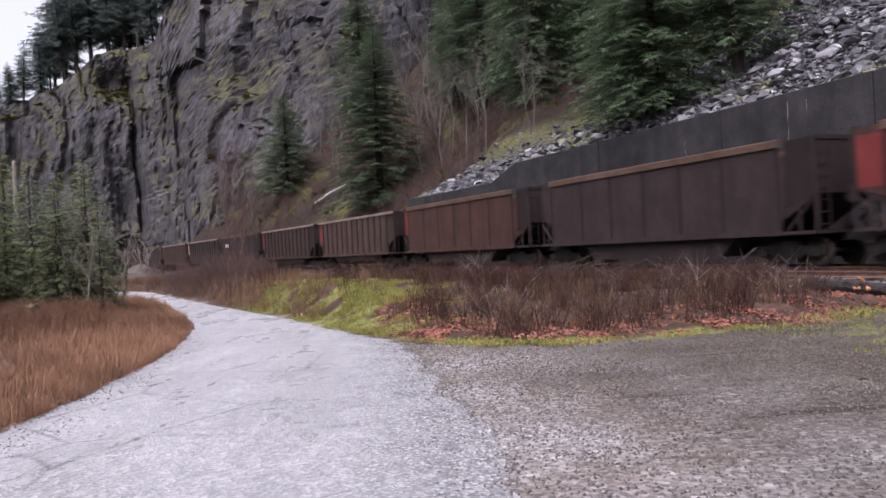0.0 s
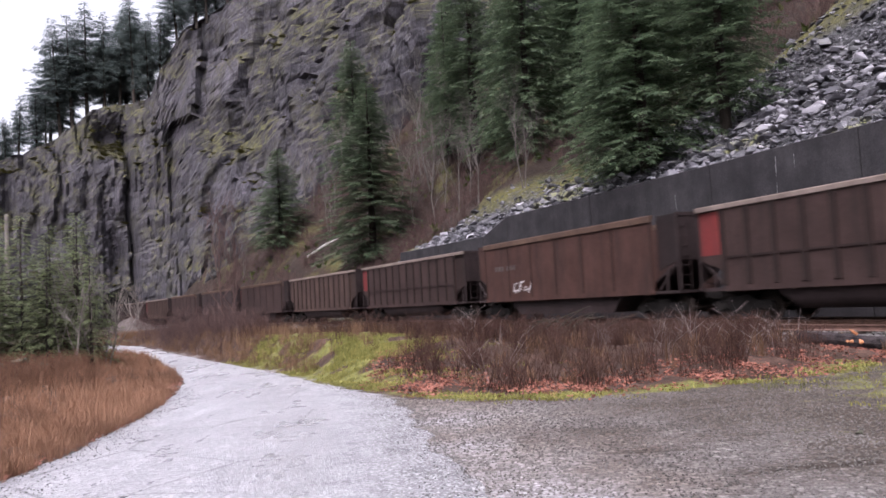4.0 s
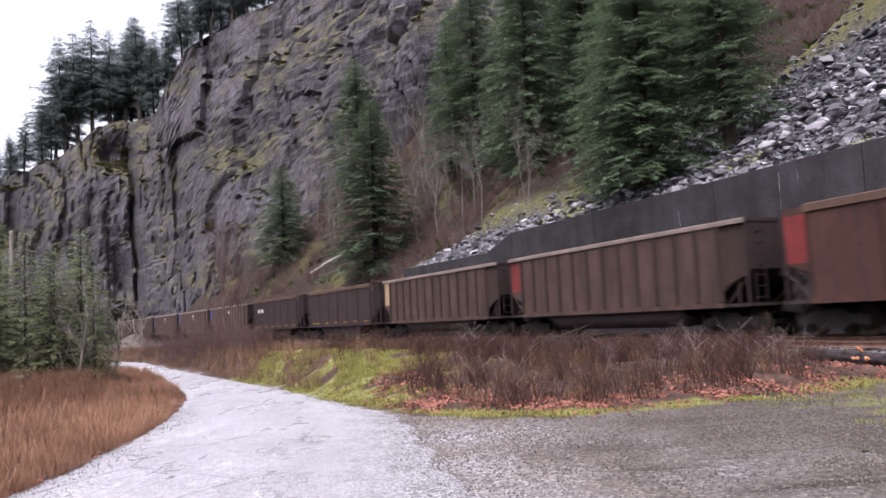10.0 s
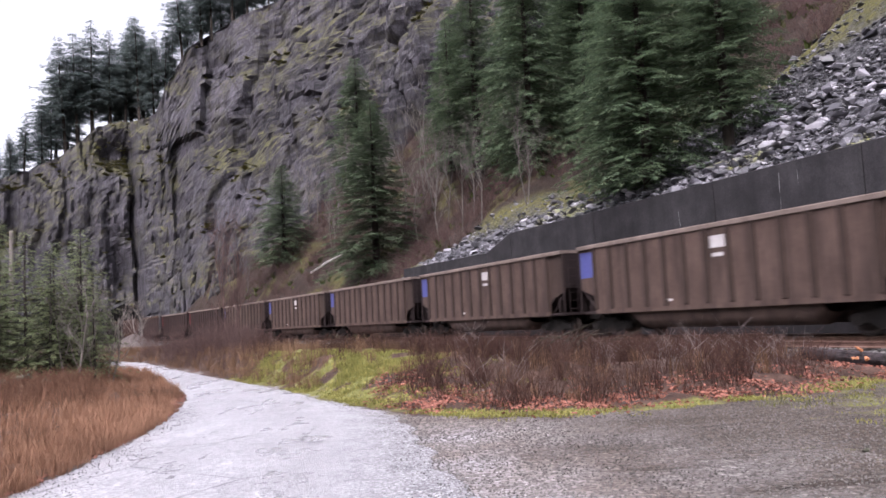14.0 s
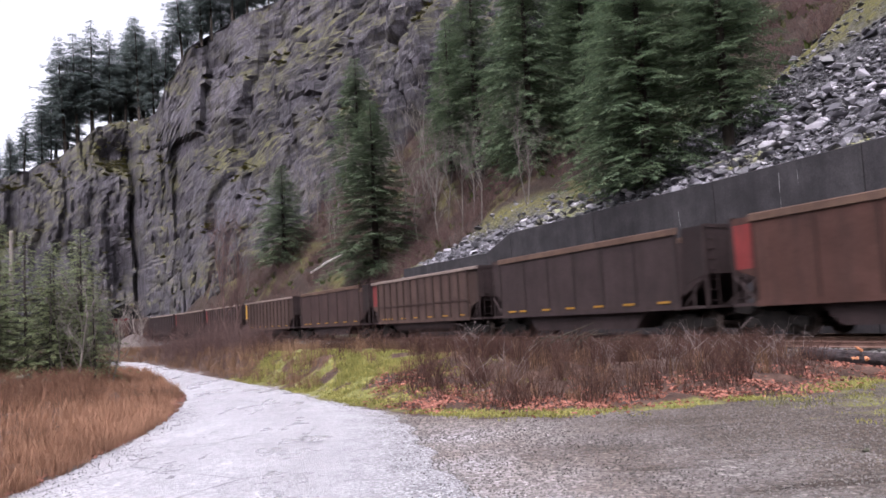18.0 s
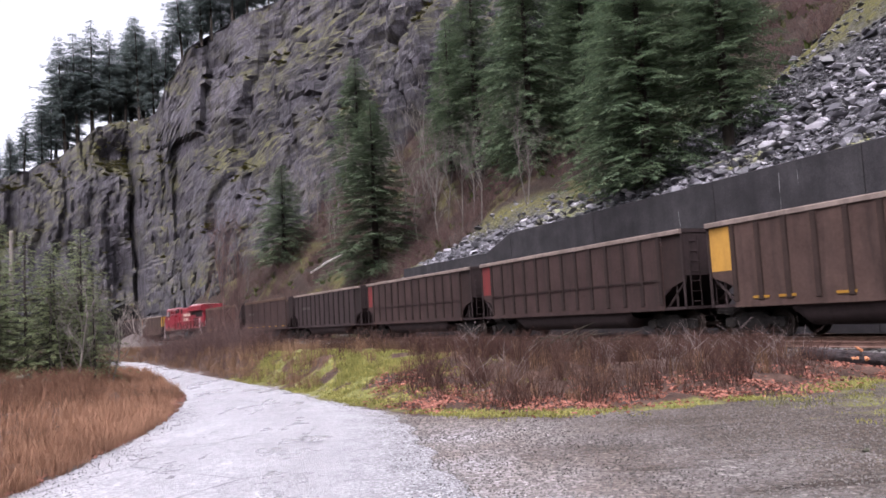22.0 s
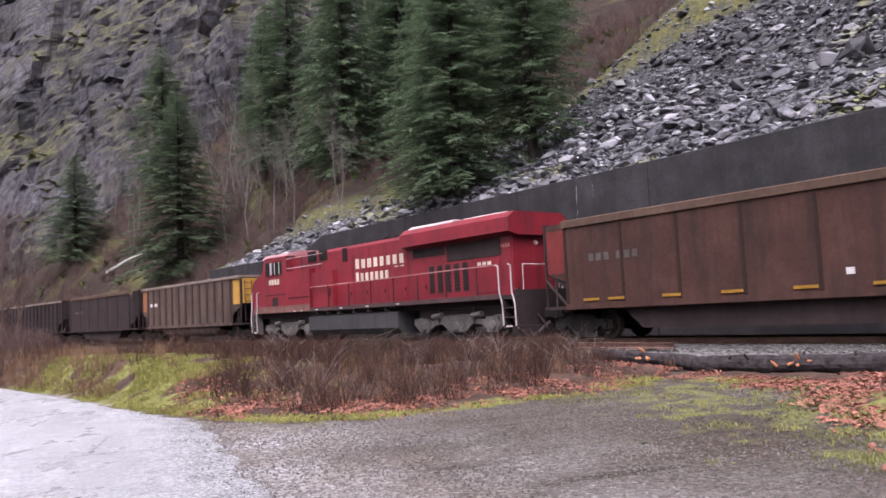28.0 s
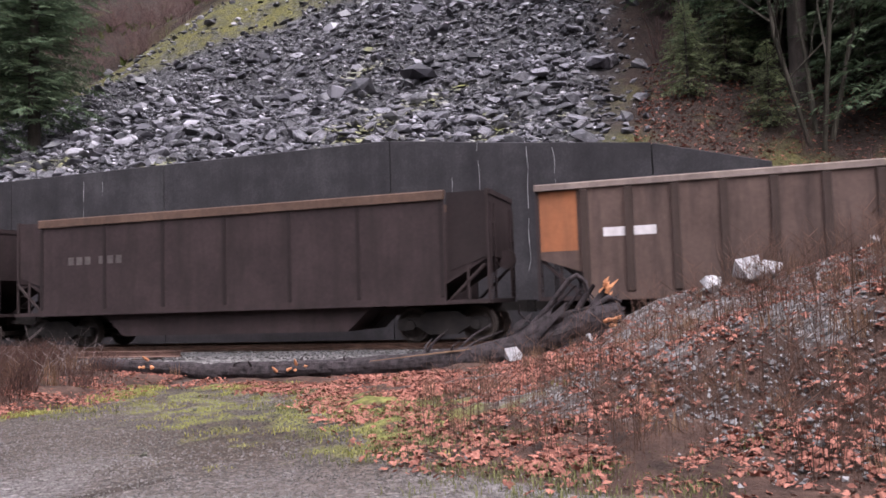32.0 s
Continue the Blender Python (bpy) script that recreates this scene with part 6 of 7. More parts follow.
def build_bare_trees():
    r = random.Random(31)
    alders = [bare_tree_mesh("limbs", 41 + i, 14, 1 + i % 2, 0.3, 4, "bark_pale", 0.62, 5) for i in range(3)]
    maple = bare_tree_mesh("limbs", 51, 13, 4, 0.5, 4, "bark_mossy", 0.62, 5)
    maple2 = bare_tree_mesh("limbs", 52, 11, 3, 0.8, 4, "bark_mossy", 0.6, 5)
    reddish = bare_tree_mesh("limbs", 44, 14, 2, 0.35, 4, "twig_red", 0.6, 5)
    thicket = bare_tree_mesh("stems", 61, 5.5, 6, 0.7, 3, "twig_red", 0.8, 5)
    sap = bare_tree_mesh("stems", 62, 6, 3, 0.4, 3, "bark_grey", 0.8, 5)
    def put(me, name, label, cat, group, p, sc, rz=None):
        t = thing(name, label, cat, group)
        for w in me[0]:
            part("trunk", w, None, t)
        tagged(part("crown", me[1], None, t), kind="stuff")
        t.matrix_basis = Matrix.Translation(Vector(p)) @ Matrix.Rotation(r.uniform(0, 6.28) if rz is None else rz, 4, "Z") @ Matrix.Scale(sc, 4)
    lab = ("alder_tree", "leafless pale grey alder on the brushy slope", "bare tree", "alders on the hillside")
    for s, d, hgt in ((-74, 19.8, 17), (-71, 22.1, 16), (-67.6, 17.7, 14), (-94, 19.6, 14), (-78, 17, 13), (-82, 20, 15), (-63, 19, 13), (-60, 16, 11), (-57, 18.5, 12), (-88, 16, 11), (-101, 18, 12), (-108, 15, 11), (-113, 12, 11), (-68, 25, 16), (-72, 28, 16), (-80, 26, 15), (-90, 25, 14), (-47, 13, 10), (-53, 14.5, 11), (-38, 11.5, 9), (-117, 17, 12), (-97, 24, 14), (-105, 21, 13)):
        put(alders[r.randrange(3)], *lab, hill_point(s, d), hgt / 14)
    put(maple, "maple_tree", "leafless many-stemmed maple with mossy bark above the wall", "bare tree", "", hill_point(17.2, 7.9), 1.0, 0.6)
    for s, d, k in ((22, 9.5, 0.95), (27.5, 8.5, 0.9), (33, 10, 1.0), (19.5, 11, 0.8), (24.5, 14, 1.0), (14.2, 12.5, 0.75)):
        put(maple2, "maple_tree", "leafless mossy maple in the shaded woods", "bare tree", "maples beside the scree", hill_point(s, d), k)
    # thickets between the road and the track, and at the tunnel mouth
    th = ("bare_thicket", "leafless reddish-brown thicket beside the track", "shrub", "thickets beside the track")
    for s, d, sc in ((-61, 4.6, 0.5), (-63.5, 5.4, 0.6), (-66, 4.4, 0.55), (-68, 5.2, 0.65), (-71, 5.6, 0.55), (-60, 5.6, 0.45), (-57, 6.4, 0.5), (-82, 6.0, 0.6), (-100, 6.4, 0.55), (-108, 5.6, 0.5), (-53, 6.0, 0.42), (-112, 5.8, 0.6), (-90, 7.2, 0.5), (-95, 5.2, 0.45), (-46, 8.6, 0.36), (-44, 7.8, 0.34), (-48, 7.4, 0.42), (-50, 8.8, 0.4), (-42, 6.6, 0.3), (-38, 6.2, 0.28), (-53, 8.4, 0.45), (-56, 8.8, 0.5)):
        p = track(s, d)
        put(thicket, *th, (p.x, p.y, ground_z(p.x, p.y) - 0.1), sc)
    for x, y, sc in ((-9.3, 36.4, 0.34), (-8.4, 34.4, 0.28), (-10.6, 38.6, 0.40), (-8.9, 37.4, 0.38), (-9.9, 37.8, 0.42), (-9.0, 38.6, 0.38), (-7.4, 32.0, 0.22), (-12.2, 41.5, 0.40), (-11.4, 40.4, 0.36), (-14.0, 44.5, 0.4)):
        put(thicket, "bare_thicket", "leafless reddish-brown thicket on the verge", "shrub", "thickets on the verge", (x, y, ground_z(x, y) - 0.1), sc)
    p = track(-66, 4.6)
    put(reddish, "alder_tree", "leafless slender alder beside the track", "bare tree", "", (p.x, p.y, ground_z(p.x, p.y) - 0.1), 0.98, 1.0)
    for x, y, sc in ((-10.1, 39.0, 0.52),):
        put(reddish, "alder_tree", "leafless reddish alder in the thicket on the verge", "bare tree", "", (x, y, ground_z(x, y) - 0.1), sc)
    p = track(-106, 5.6)
    put(sap, "bare_sapling", "leafless grey sapling beside the road", "shrub", "", (p.x, p.y, ground_z(p.x, p.y) - 0.1), 1.3)
    # the clump left of the road
    for x, y, sc in ((-10.2, 22.0, 0.66), (-9.6, 22.6, 0.55)):
        put(sap, "bare_sapling", "leafless grey sapling among young firs by the road", "shrub", "saplings by the road", (x, y, ground_z(x, y) - 0.1), sc)
    young = [conifer_meshes(71, 6, 1.9, 0.05, 1.1, 0.5, 0.4, "needles_light", 0.5), conifer_meshes(72, 6, 1.6, 0.10, 0.85, 0.35, 0.45, "needles_light", 0.5)]
    for x, y, hgt, k in ((-10.4, 23.0, 4.7, 0), (-11.8, 22.6, 4.6, 1), (-12.6, 21.8, 4.0, 0), (-13.6, 23.6, 5.0, 1), (-14.8, 26.0, 5.2, 0), (-11.2, 24.6, 4.8, 1), (-16.5, 25, 6.2, 0), (-17.5, 30, 7.5, 1), (-15.4, 22.5, 5.5, 0), (-9.7, 22.2, 3.2, 1), (-10.9, 22.2, 4.0, 0), (-12.9, 23.2, 5.0, 0), (-11.4, 23.4, 4.4, 0), (-13.2, 22.2, 3.4, 1)):
        place_tree(young[k], "young_fir", "light green young fir in the roadside clump", "conifer", "young firs by the road", (x, y, ground_z(x, y) - 0.1), hgt / 6, r.uniform(0, 6.28))


def twig_clump(seed, n, h, lean=0.5, thick=1.0):
    """A tuft of thin bent stems, as quads on edge crossed with a second set."""
    r = random.Random(seed)
    v, f = [], []
    for _ in range(n):
        a, l = r.uniform(0, 6.28), r.uniform(0.45, 1.0) * h
        x, y = r.uniform(-0.3, 0.3), r.uniform(-0.3, 0.3)
        dx, dy = math.cos(a) * lean * l * r.random(), math.sin(a) * lean * l * r.random()
        w = (0.006 + 0.005 * r.random()) * thick
        for ex, ey in ((w, 0), (0, w)):
            o = len(v)
            v += [(x - ex, y - ey, -0.08), (x + ex, y + ey, -0.08), (x + dx * 0.5 + ex * 0.7, y + dy * 0.5 + ey * 0.7, l * 0.55), (x + dx * 0.5 - ex * 0.7, y + dy * 0.5 - ey * 0.7, l * 0.55), (x + dx + ex * 0.3, y + dy + ey * 0.3, l), (x + dx - ex * 0.3, y + dy - ey * 0.3, l)]
            f += [(o, o + 1, o + 2, o + 3), (o + 3, o + 2, o + 4, o + 5)]
        for _b in range(2):
            t = r.uniform(0.4, 0.85)
            qx, qy, qz = x + dx * t, y + dy * t, l * t
            b = r.uniform(0, 6.28)
            m = l * r.uniform(0.12, 0.3)
            o = len(v)
            v += [(qx, qy, qz - 0.006), (qx, qy, qz + 0.006), (qx + math.cos(b) * m, qy + math.sin(b) * m, qz + m * 0.8 + 0.004), (qx + math.cos(b) * m, qy + math.sin(b) * m, qz + m * 0.8 - 0.004)]
            f += [(o, o + 1, o + 2, o + 3)]
    return v, f


def grass_clump(seed, n, h, lean=0.6, w=0.009):
    r = random.Random(seed)
    v, f = [], []
    for _ in range(n):
        a, l = r.uniform(0, 6.28), r.uniform(0.5, 1.0) * h
        x, y = r.uniform(-0.16, 0.16), r.uniform(-0.16, 0.16)
        k = lean * l * r.random()
        dx, dy = math.cos(a) * k, math.sin(a) * k
        px, py = -math.sin(a) * w, math.cos(a) * w
        o = len(v)
        v += [(x - px, y - py, -0.03), (x + px, y + py, -0.03), (x + dx * 0.4 + px, y + dy * 0.4 + py, l * 0.6), (x + dx * 0.4 - px, y + dy * 0.4 - py, l * 0.6), (x + dx + px * 0.2, y + dy + py * 0.2, l), (x + dx - px * 0.2, y + dy - py * 0.2, l)]
        f += [(o, o + 1, o + 2, o + 3), (o + 3, o + 2, o + 4, o + 5)]
    return v, f


def area(r, n, x0, x1, y0, y1, test, patch=None):
    """n random places in a box of the plan at which test gives more than a random number; patch thins them place by place."""
    rs = np.random.RandomState(r.randrange(1 << 30))
    out = []
    while len(out) < n:
        xs, ys = rs.uniform(x0, x1, 3000), rs.uniform(y0, y1, 3000)
        keep = rs.uniform(0, 1, 3000) < test(xs, ys)
        pts = list(zip(xs[keep].tolist(), ys[keep].tolist()))
        if patch:
            pts = [q for q in pts if r.random() < patch(*q)]
        out += pts
    return out[:n]


def build_ground_cover():
    r = random.Random(77)
    def pad(xs, ys):
        d, _, s = line_dist(xs, ys, PAD_EDGE)
        return d * np.where(s > 0, 1, -1)
    def place(pts, shapes, smin, smax, flat=0.0, lift=0.0):
        xs, ys = np.array([p[0] for p in pts]), np.array([p[1] for p in pts])
        z = ground_height(xs, ys)
        return [(r.randrange(shapes), spin(r.uniform(0, 6.28), r.uniform(-flat, flat), 0, (k, k, k)), np.array((x, y, h + lift))) for (x, y), h, k in zip(pts, z, (r.uniform(smin, smax) for _ in pts))]
    # brush on the bank
    def brush_zone(xs, ys):
        e = pad(xs, ys)
        s, d = to_track(xs, ys)
        moss = np.exp(-(((xs + 2.3) / 2.0) ** 2 + ((ys - 18.6) / 2.6) ** 2)) + np.exp(-(((xs + 4.6) / 1.5) ** 2 + ((ys - 23.6) / 2.4) ** 2))
        open_ = sstep(8.6, 7.4, xs) + sstep(19, 21, ys)
        return sstep(0.7, 1.6, e) * sstep(2.8, 3.6, d) * np.clip(1 - 1.25 * moss, 0.03, 1) * np.clip(open_, 0, 1) * (0.35 + 0.65 * sstep(-4, 1, xs)) * (xs > -24)
    dark = [twig_clump(200 + i, 16, 1.0, 1.0) for i in range(5)]
    pts = area(r, 2000, -20, 9.2, 12, 46, brush_zone, lambda x, y: 0.7 + 1.2 * fbm(x * 0.6, y * 0.6, 31, 3))
    joined("brush", dark, place(pts, 5, 0.25, 0.80), M["twig_dark"], "dense leafless dark brush on the bank", "brush")
    pts = area(r, 70, -6, 8.6, 13, 30, lambda a, b: brush_zone(a, b) * sstep(-4, 1, a))
    joined("dead_stalks", [twig_clump(210 + i, 6, 1.1, 1.3, 0.6) for i in range(4)], place(pts, 4, 0.5, 1.0), M["twig_grey"], "bleached grey dead stalks among the brush", "brush")
    pts = area(r, 250, -17, -6, 28, 46, lambda a, b: np.exp(-((pad(a, b) - 1.6) / 1.3) ** 2) * (pad(a, b) > 0.2) * np.where(b > 31, 1, 0.25))
    joined("brush", dark, place(pts, 5, 0.35, 1.0), M["twig_red"], "dense leafless reddish brush on the verge", "brush")
    def right_zone(xs, ys):
        e = pad(xs, ys)
        s, d = to_track(xs, ys)
        return sstep(0.2, 1.5, e) * sstep(3.0, 4.2, d) * (xs > 5.2) * (ys < 13) * (ys > -6) * (0.25 + 0.75 * sstep(9, 4, ys))
    tall = [twig_clump(220 + i, 9, 1.15, 0.35, 0.6) for i in range(5)]
    pts = area(r, 520, 5.5, 20, -6, 13, lambda a, b: right_zone(a, b) * np.where((np.hypot(a, b) > 8.5) & (np.degrees(np.arctan2(a, b)) < 66), 0.12, 1) * (1 - 0.93 * np.exp(-(((a - 12.6) / 2.0) ** 2 + ((b - 9.0) / 2.3) ** 2))))
    joined("weed_stalks", tall, place(pts, 5, 0.35, 1.0), M["twig_weed"], "dry brown weed stalks on the stony bank", "weeds")
    thin = [twig_clump(230 + i, 5, 1.1, 0.30, 0.45) for i in range(4)]
    pts = area(r, 170, 5.0, 12, 0.5, 9.5, lambda a, b: sstep(0.1, 0.9, pad(a, b)) * (np.hypot(a, b) < 11) * sstep(3.0, 4.2, to_track(a, b)[1]) * np.where(np.degrees(np.arctan2(a, b)) > 46, 1, 0.15))
    joined("weed_stalks", thin, place(pts, 4, 0.35, 0.95), M["twig_weed"], "thin dry weed stalks among the leaves", "weeds")
    # dry grass left of the road and tufts on the bank
    def left_zone(xs, ys):
        d, _, s = line_dist(xs, ys, ROAD_L)
        return np.where(s < 0, sstep(-0.05, 0.35, d) * sstep(11, 5, d), 0)
    reed = [grass_clump(240 + i, 44, 0.66, 0.9, 0.0035) for i in range(5)]
    pts = area(r, 3600, -19, -4.2, 5, 36, left_zone)
    joined("dry_grass", reed, place(pts, 5, 0.22, 0.64), M["dry_grass"], "tall dry orange-brown grass beside the road", "grass")
    pts = area(r, 900, -6.6, -3.9, 4.5, 16, lambda a, b: np.where(line_dist(a, b, ROAD_L)[2] < 0, sstep(1.8, 0.6, line_dist(a, b, ROAD_L)[0]), 0))
    joined("dry_grass", reed, place(pts, 5, 0.22, 0.5), M["dry_grass"], "dry orange-brown grass leaning over the road's edge", "grass")
    pts = area(r, 1400, -19, -5, 8, 36, lambda a, b: left_zone(a, b) * sstep(12, 20, b) * sstep(1.0, 3.0, line_dist(a, b, ROAD_L)[0]) * np.where((b > 17) & (np.degrees(np.arctan2(a, b)) > -23), 0.03, 1))
    joined("brush", dark, place(pts, 5, 0.35, 0.72), M["twig_brown"], "brown weed stalks in the dry grass", "brush")
    straw = [grass_clump(260 + i, 26, 0.5, 0.6, 0.005) for i in range(4)]
    pts = area(r, 3400, -24, 9, 11.5, 52, lambda a, b: np.clip(sstep(np.where(a < -3, 0.05, 0.7), np.where(a < -3, 0.5, 1.8), pad(a, b)) * sstep(2.8, 3.6, to_track(a, b)[1]) * np.clip(0.25 + sstep(-1, -5, a) * 0.9, 0, 1), 0, 1))
    joined("dry_grass", straw, place(pts, 4, 0.35, 1.0), M["straw"], "dull brown dry grass on the bank", "grass")
    pts = area(r, 380, 5.3, 19, -5, 12, lambda a, b: right_zone(a, b) * 0.8, lambda x, y: 0.45 + 1.5 * fbm(x * 0.7, y * 0.7, 63, 3))
    joined("dry_grass", straw, place(pts, 4, 0.25, 0.75), M["straw"], "dull brown dry grass on the stony bank", "grass")
    # moss and short grass
    moss = [grass_clump(280 + i, 22, 0.045, 1.2, 0.006) for i in range(4)]
    def moss_zone(xs, ys):
        e = pad(xs, ys)
        bank = np.exp(-(((xs + 2.3) / 2.0) ** 2 + ((ys - 18.4) / 2.8) ** 2)) * 1.4 * (e > 0.1) + np.exp(-(((xs + 4.6) / 1.5) ** 2 + ((ys - 23.4) / 2.5) ** 2)) * (e > 0.1)
        edge = np.exp(-((e - 0.2) / 0.3) ** 2) * (xs > -2.6) * (ys > 11) * 0.4
        pd = 0.07 * np.exp(-(((xs - 6.6) / 1.3) ** 2 + ((ys - 8.2) / 2.6) ** 2)) + 0.04 * np.exp(-(((xs - 7.6) / 2.0) ** 2 + ((ys - 12.8) / 1.5) ** 2))
        return np.clip(np.maximum.reduce([bank, edge, pd]), 0, 1)
    pts = area(r, 3600, -8, 11, 4, 28, moss_zone, lambda x, y: 0.45 + 2.2 * fbm(x * 0.8, y * 0.8, 44, 3))
    joined("moss", moss, place(pts, 4, 0.6, 1.3), M["moss"], "bright yellow-green moss and short grass", "moss")
    pts = area(r, 700, 4.6, 12, 2.5, 12.5, lambda a, b: np.exp(-((pad(a, b) - 0.4) / 0.9) ** 2) * 0.8, lambda x, y: 0.4 + 1.8 * fbm(x * 0.9, y * 0.9, 48, 3))
    joined("short_grass", [grass_clump(290 + i, 16, 0.06, 1.3, 0.003) for i in range(4)], place(pts, 4, 0.5, 1.4), M["grass_dull"], "short dull green grass at the turnout's edge", "grass")
    # fallen leaves
    def leaf_zone(xs, ys):
        e = pad(xs, ys)
        strip = np.exp(-((e - 1.2) / 0.75) ** 2) * (xs > -1.6) * (ys > 11.5) * (xs < 9.5)
        right = sstep(-0.5, 0.5, e) * (ys < 12.5) * (ys > -3) * (xs > 5) * (0.12 + 0.25 * sstep(8.5, 6.5, xs) + 0.65 * np.exp(-(((xs - 9) / 1.8) ** 2 + ((ys - 9) / 3.2) ** 2)))
        return np.clip(np.maximum(strip, right), 0, 1) * sstep(2.6, 3.4, to_track(xs, ys)[1])
    star = [tuple((math.cos(k * math.pi / 5) * (0.5 if k % 2 == 0 else 0.27), math.sin(k * math.pi / 5) * (0.5 if k % 2 == 0 else 0.27), 0.10 * math.sin(k * 2.1 + q) + 0.08) for k in range(10)) for q in range(3)]
    leaf = [(list(v), [tuple(range(10))]) for v in star]
    pts = area(r, 9000, 4.5, 16, -1, 12.5, leaf_zone, lambda x, y: max(0.06, 0.5 + 1.8 * fbm(x * 0.8, y * 0.8, 58, 3)))
    joined("fallen_leaves", leaf, place(pts, 3, 0.05, 0.14, 0.9, 0.02), M["leaf_red"], "fallen red-brown maple leaves on the stony bank", "leaves")
    pts = area(r, 13000, -2, 16, -3, 18, leaf_zone, lambda x, y: max(0.1, 0.6 + 1.6 * fbm(x * 0.7, y * 0.7, 52, 3)))
    joined("fallen_leaves", leaf, place(pts, 3, 0.05, 0.10, 0.8, 0.02), M["leaf_red"], "fallen red-brown maple leaves along the verge", "leaves")
    pts = area(r, 1500, -7.2, -3.9, 5, 20, lambda a, b: np.where(line_dist(a, b, ROAD_L)[2] < 0, sstep(1.4, 0.2, line_dist(a, b, ROAD_L)[0]), 0))
    joined("fallen_leaves", leaf, place(pts, 3, 0.04, 0.09, 0.7, 0.03), M["leaf_red"], "fallen red-brown leaves at the road's edge", "leaves")
    # gravel on the turnout and stones of the ballast and of the bank
    chips = []
    for q in range(6):
        w = [r.uniform(0.6, 1.15) for _ in range(6)]
        chips.append(([(w[0], 0, 0.1), (0, w[1], 0), (-w[2], 0, 0.1), (0, -w[3], 0), (0.2, 0.1, 0.75 * w[4]), (0, 0, -0.6)], [(0, 1, 4), (1, 2, 4), (2, 3, 4), (3, 0, 4), (1, 0, 5), (2, 1, 5), (3, 2, 5), (0, 3, 5)]))
    pts = area(r, 26000, -4.6, 10.5, 3.2, 14.8, lambda a, b: sstep(0.5, -0.3, pad(a, b)) * np.where(line_dist(a, b, ROAD_R)[2] > 0, 1.0, sstep(1.5, 0.0, line_dist(a, b, ROAD_R)[0])) * np.clip(1.7 - np.hypot(a, b) / 14, 0.2, 1))
    joined("gravel", chips, place(pts, 6, 0.006, 0.018, 0.6, 0.006), M["pebble_brown"], "loose pale gravel on the turnout", "gravel")
    pts = area(r, 9000, -5.5, 1.0, 4.5, 24, lambda a, b: np.where((line_dist(a, b, ROAD_L)[2] > 0) & (line_dist(a, b, ROAD_R)[2] < 0), np.clip(1.25 - np.hypot(a, b) / 22, 0.2, 1), 0))
    joined("gravel", chips, [(k, m, q + np.array((0, 0, 0.03))) for k, m, q in place(pts, 6, 0.005, 0.015, 0.6, 0.006)], M["pebble"], "loose grit on the wet asphalt", "gravel")
    pts = area(r, 19000, 5.2, 19, -6, 10.5, lambda a, b: right_zone(a, b) * np.clip(0.22 + sstep(54, 68, np.degrees(np.arctan2(a, b))), 0, 1))
    joined("bank_stones", chips, [(k, m * (0.35 + 0.65 * r.random() ** 2), q) for k, m, q in place(pts, 6, 0.03, 0.062, 0.8, 0.004)], M["pebble"], "scattered pale stones on the bank", "stones")
    bal = []
    for _ in range(9000):
        s = r.uniform(-34, 22)
        d = r.choice((1, 1, 1, -1)) * r.uniform(0.9, 3.25)
        z = max(lerp(abs(d), (1.45, 1.75, 3.3), (0.285, 0.27, 0.0)), 0.24 * sstep(5.2, 3.0, abs(d)))
        k = r.uniform(0.025, 0.05)
        q = track(s, d)
        bal.append((r.randrange(6), spin(r.uniform(0, 6.28), r.uniform(-0.7, 0.7), 0, (k, k, k * 0.8)), np.array((q.x, q.y, z + k * 0.3))))
    joined("ballast_stones", chips, bal, M["pebble_grey"], "crushed grey ballast stones beside the rails", "ballast")
    # undergrowth on the hillside
    shrub = [twig_clump(300 + i, 22, 2.2, 0.6) for i in range(4)]
    rows = []
    while len(rows) < 1500:
        s, d = r.uniform(-125, 50), r.uniform(5.2, 46)
        if r.random() < on_talus(s, d) * 1.3 or (-14 < s < 12 and d < 40) or (s > 11 and r.random() < 0.8) or moss_band(s, d) > 0.2:
            continue
        p = hill_point(s, d)
        k = r.uniform(0.5, 1.3)
        rows.append((r.randrange(4), spin(r.uniform(0, 6.28), 0, 0, (k * 1.6, k * 1.6, k)), p))
    joined("undergrowth", shrub, rows, M["twig_red"], "leafless reddish undergrowth on the hillside", "undergrowth")
    rows = []
    for _ in range(5200):
        s, d = r.uniform(11.5, 30), 5.3 + 7 * r.random() ** 1.5
        k = r.uniform(0.08, 0.17)
        rows.append((r.randrange(3), spin(r.uniform(0, 6.28), r.uniform(-0.9, 0.9), 0, (k, k, k)), hill_point(s, d) + np.array((0, 0, 0.04))))
    joined("fallen_leaves", leaf, rows, M["leaf_red"], "fallen red-brown leaves under the shaded woods", "leaves")
    # scrub and moss tufts on the ledges of the cliff
    rows = []
    for p in r.sample(LEDGES, min(len(LEDGES), 110)):
        k = r.uniform(0.5, 1.3)
        rows.append((r.randrange(4), spin(r.uniform(0, 6.28), 0, 0, (k * 1.8, k * 1.8, k * 0.7)), np.array(p)))
    joined("ledge_scrub", shrub, rows, M["scrub"], "olive-brown scrub on the cliff ledges", "scrub")
    tuft = [grass_clump(340 + i, 30, 0.7, 1.4, 0.07) for i in range(3)]
    rows = []
    for p in r.sample(LEDGES, min(len(LEDGES), 480)):
        k = r.uniform(0.5, 1.4)
        rows.append((r.randrange(3), spin(r.uniform(0, 6.28), 0, 0, (k * 1.5, k * 1.5, k * 0.5)), np.array(p)))
    joined("ledge_moss", tuft, rows, M["moss_dark"], "olive moss tufts on the cliff ledges", "moss")
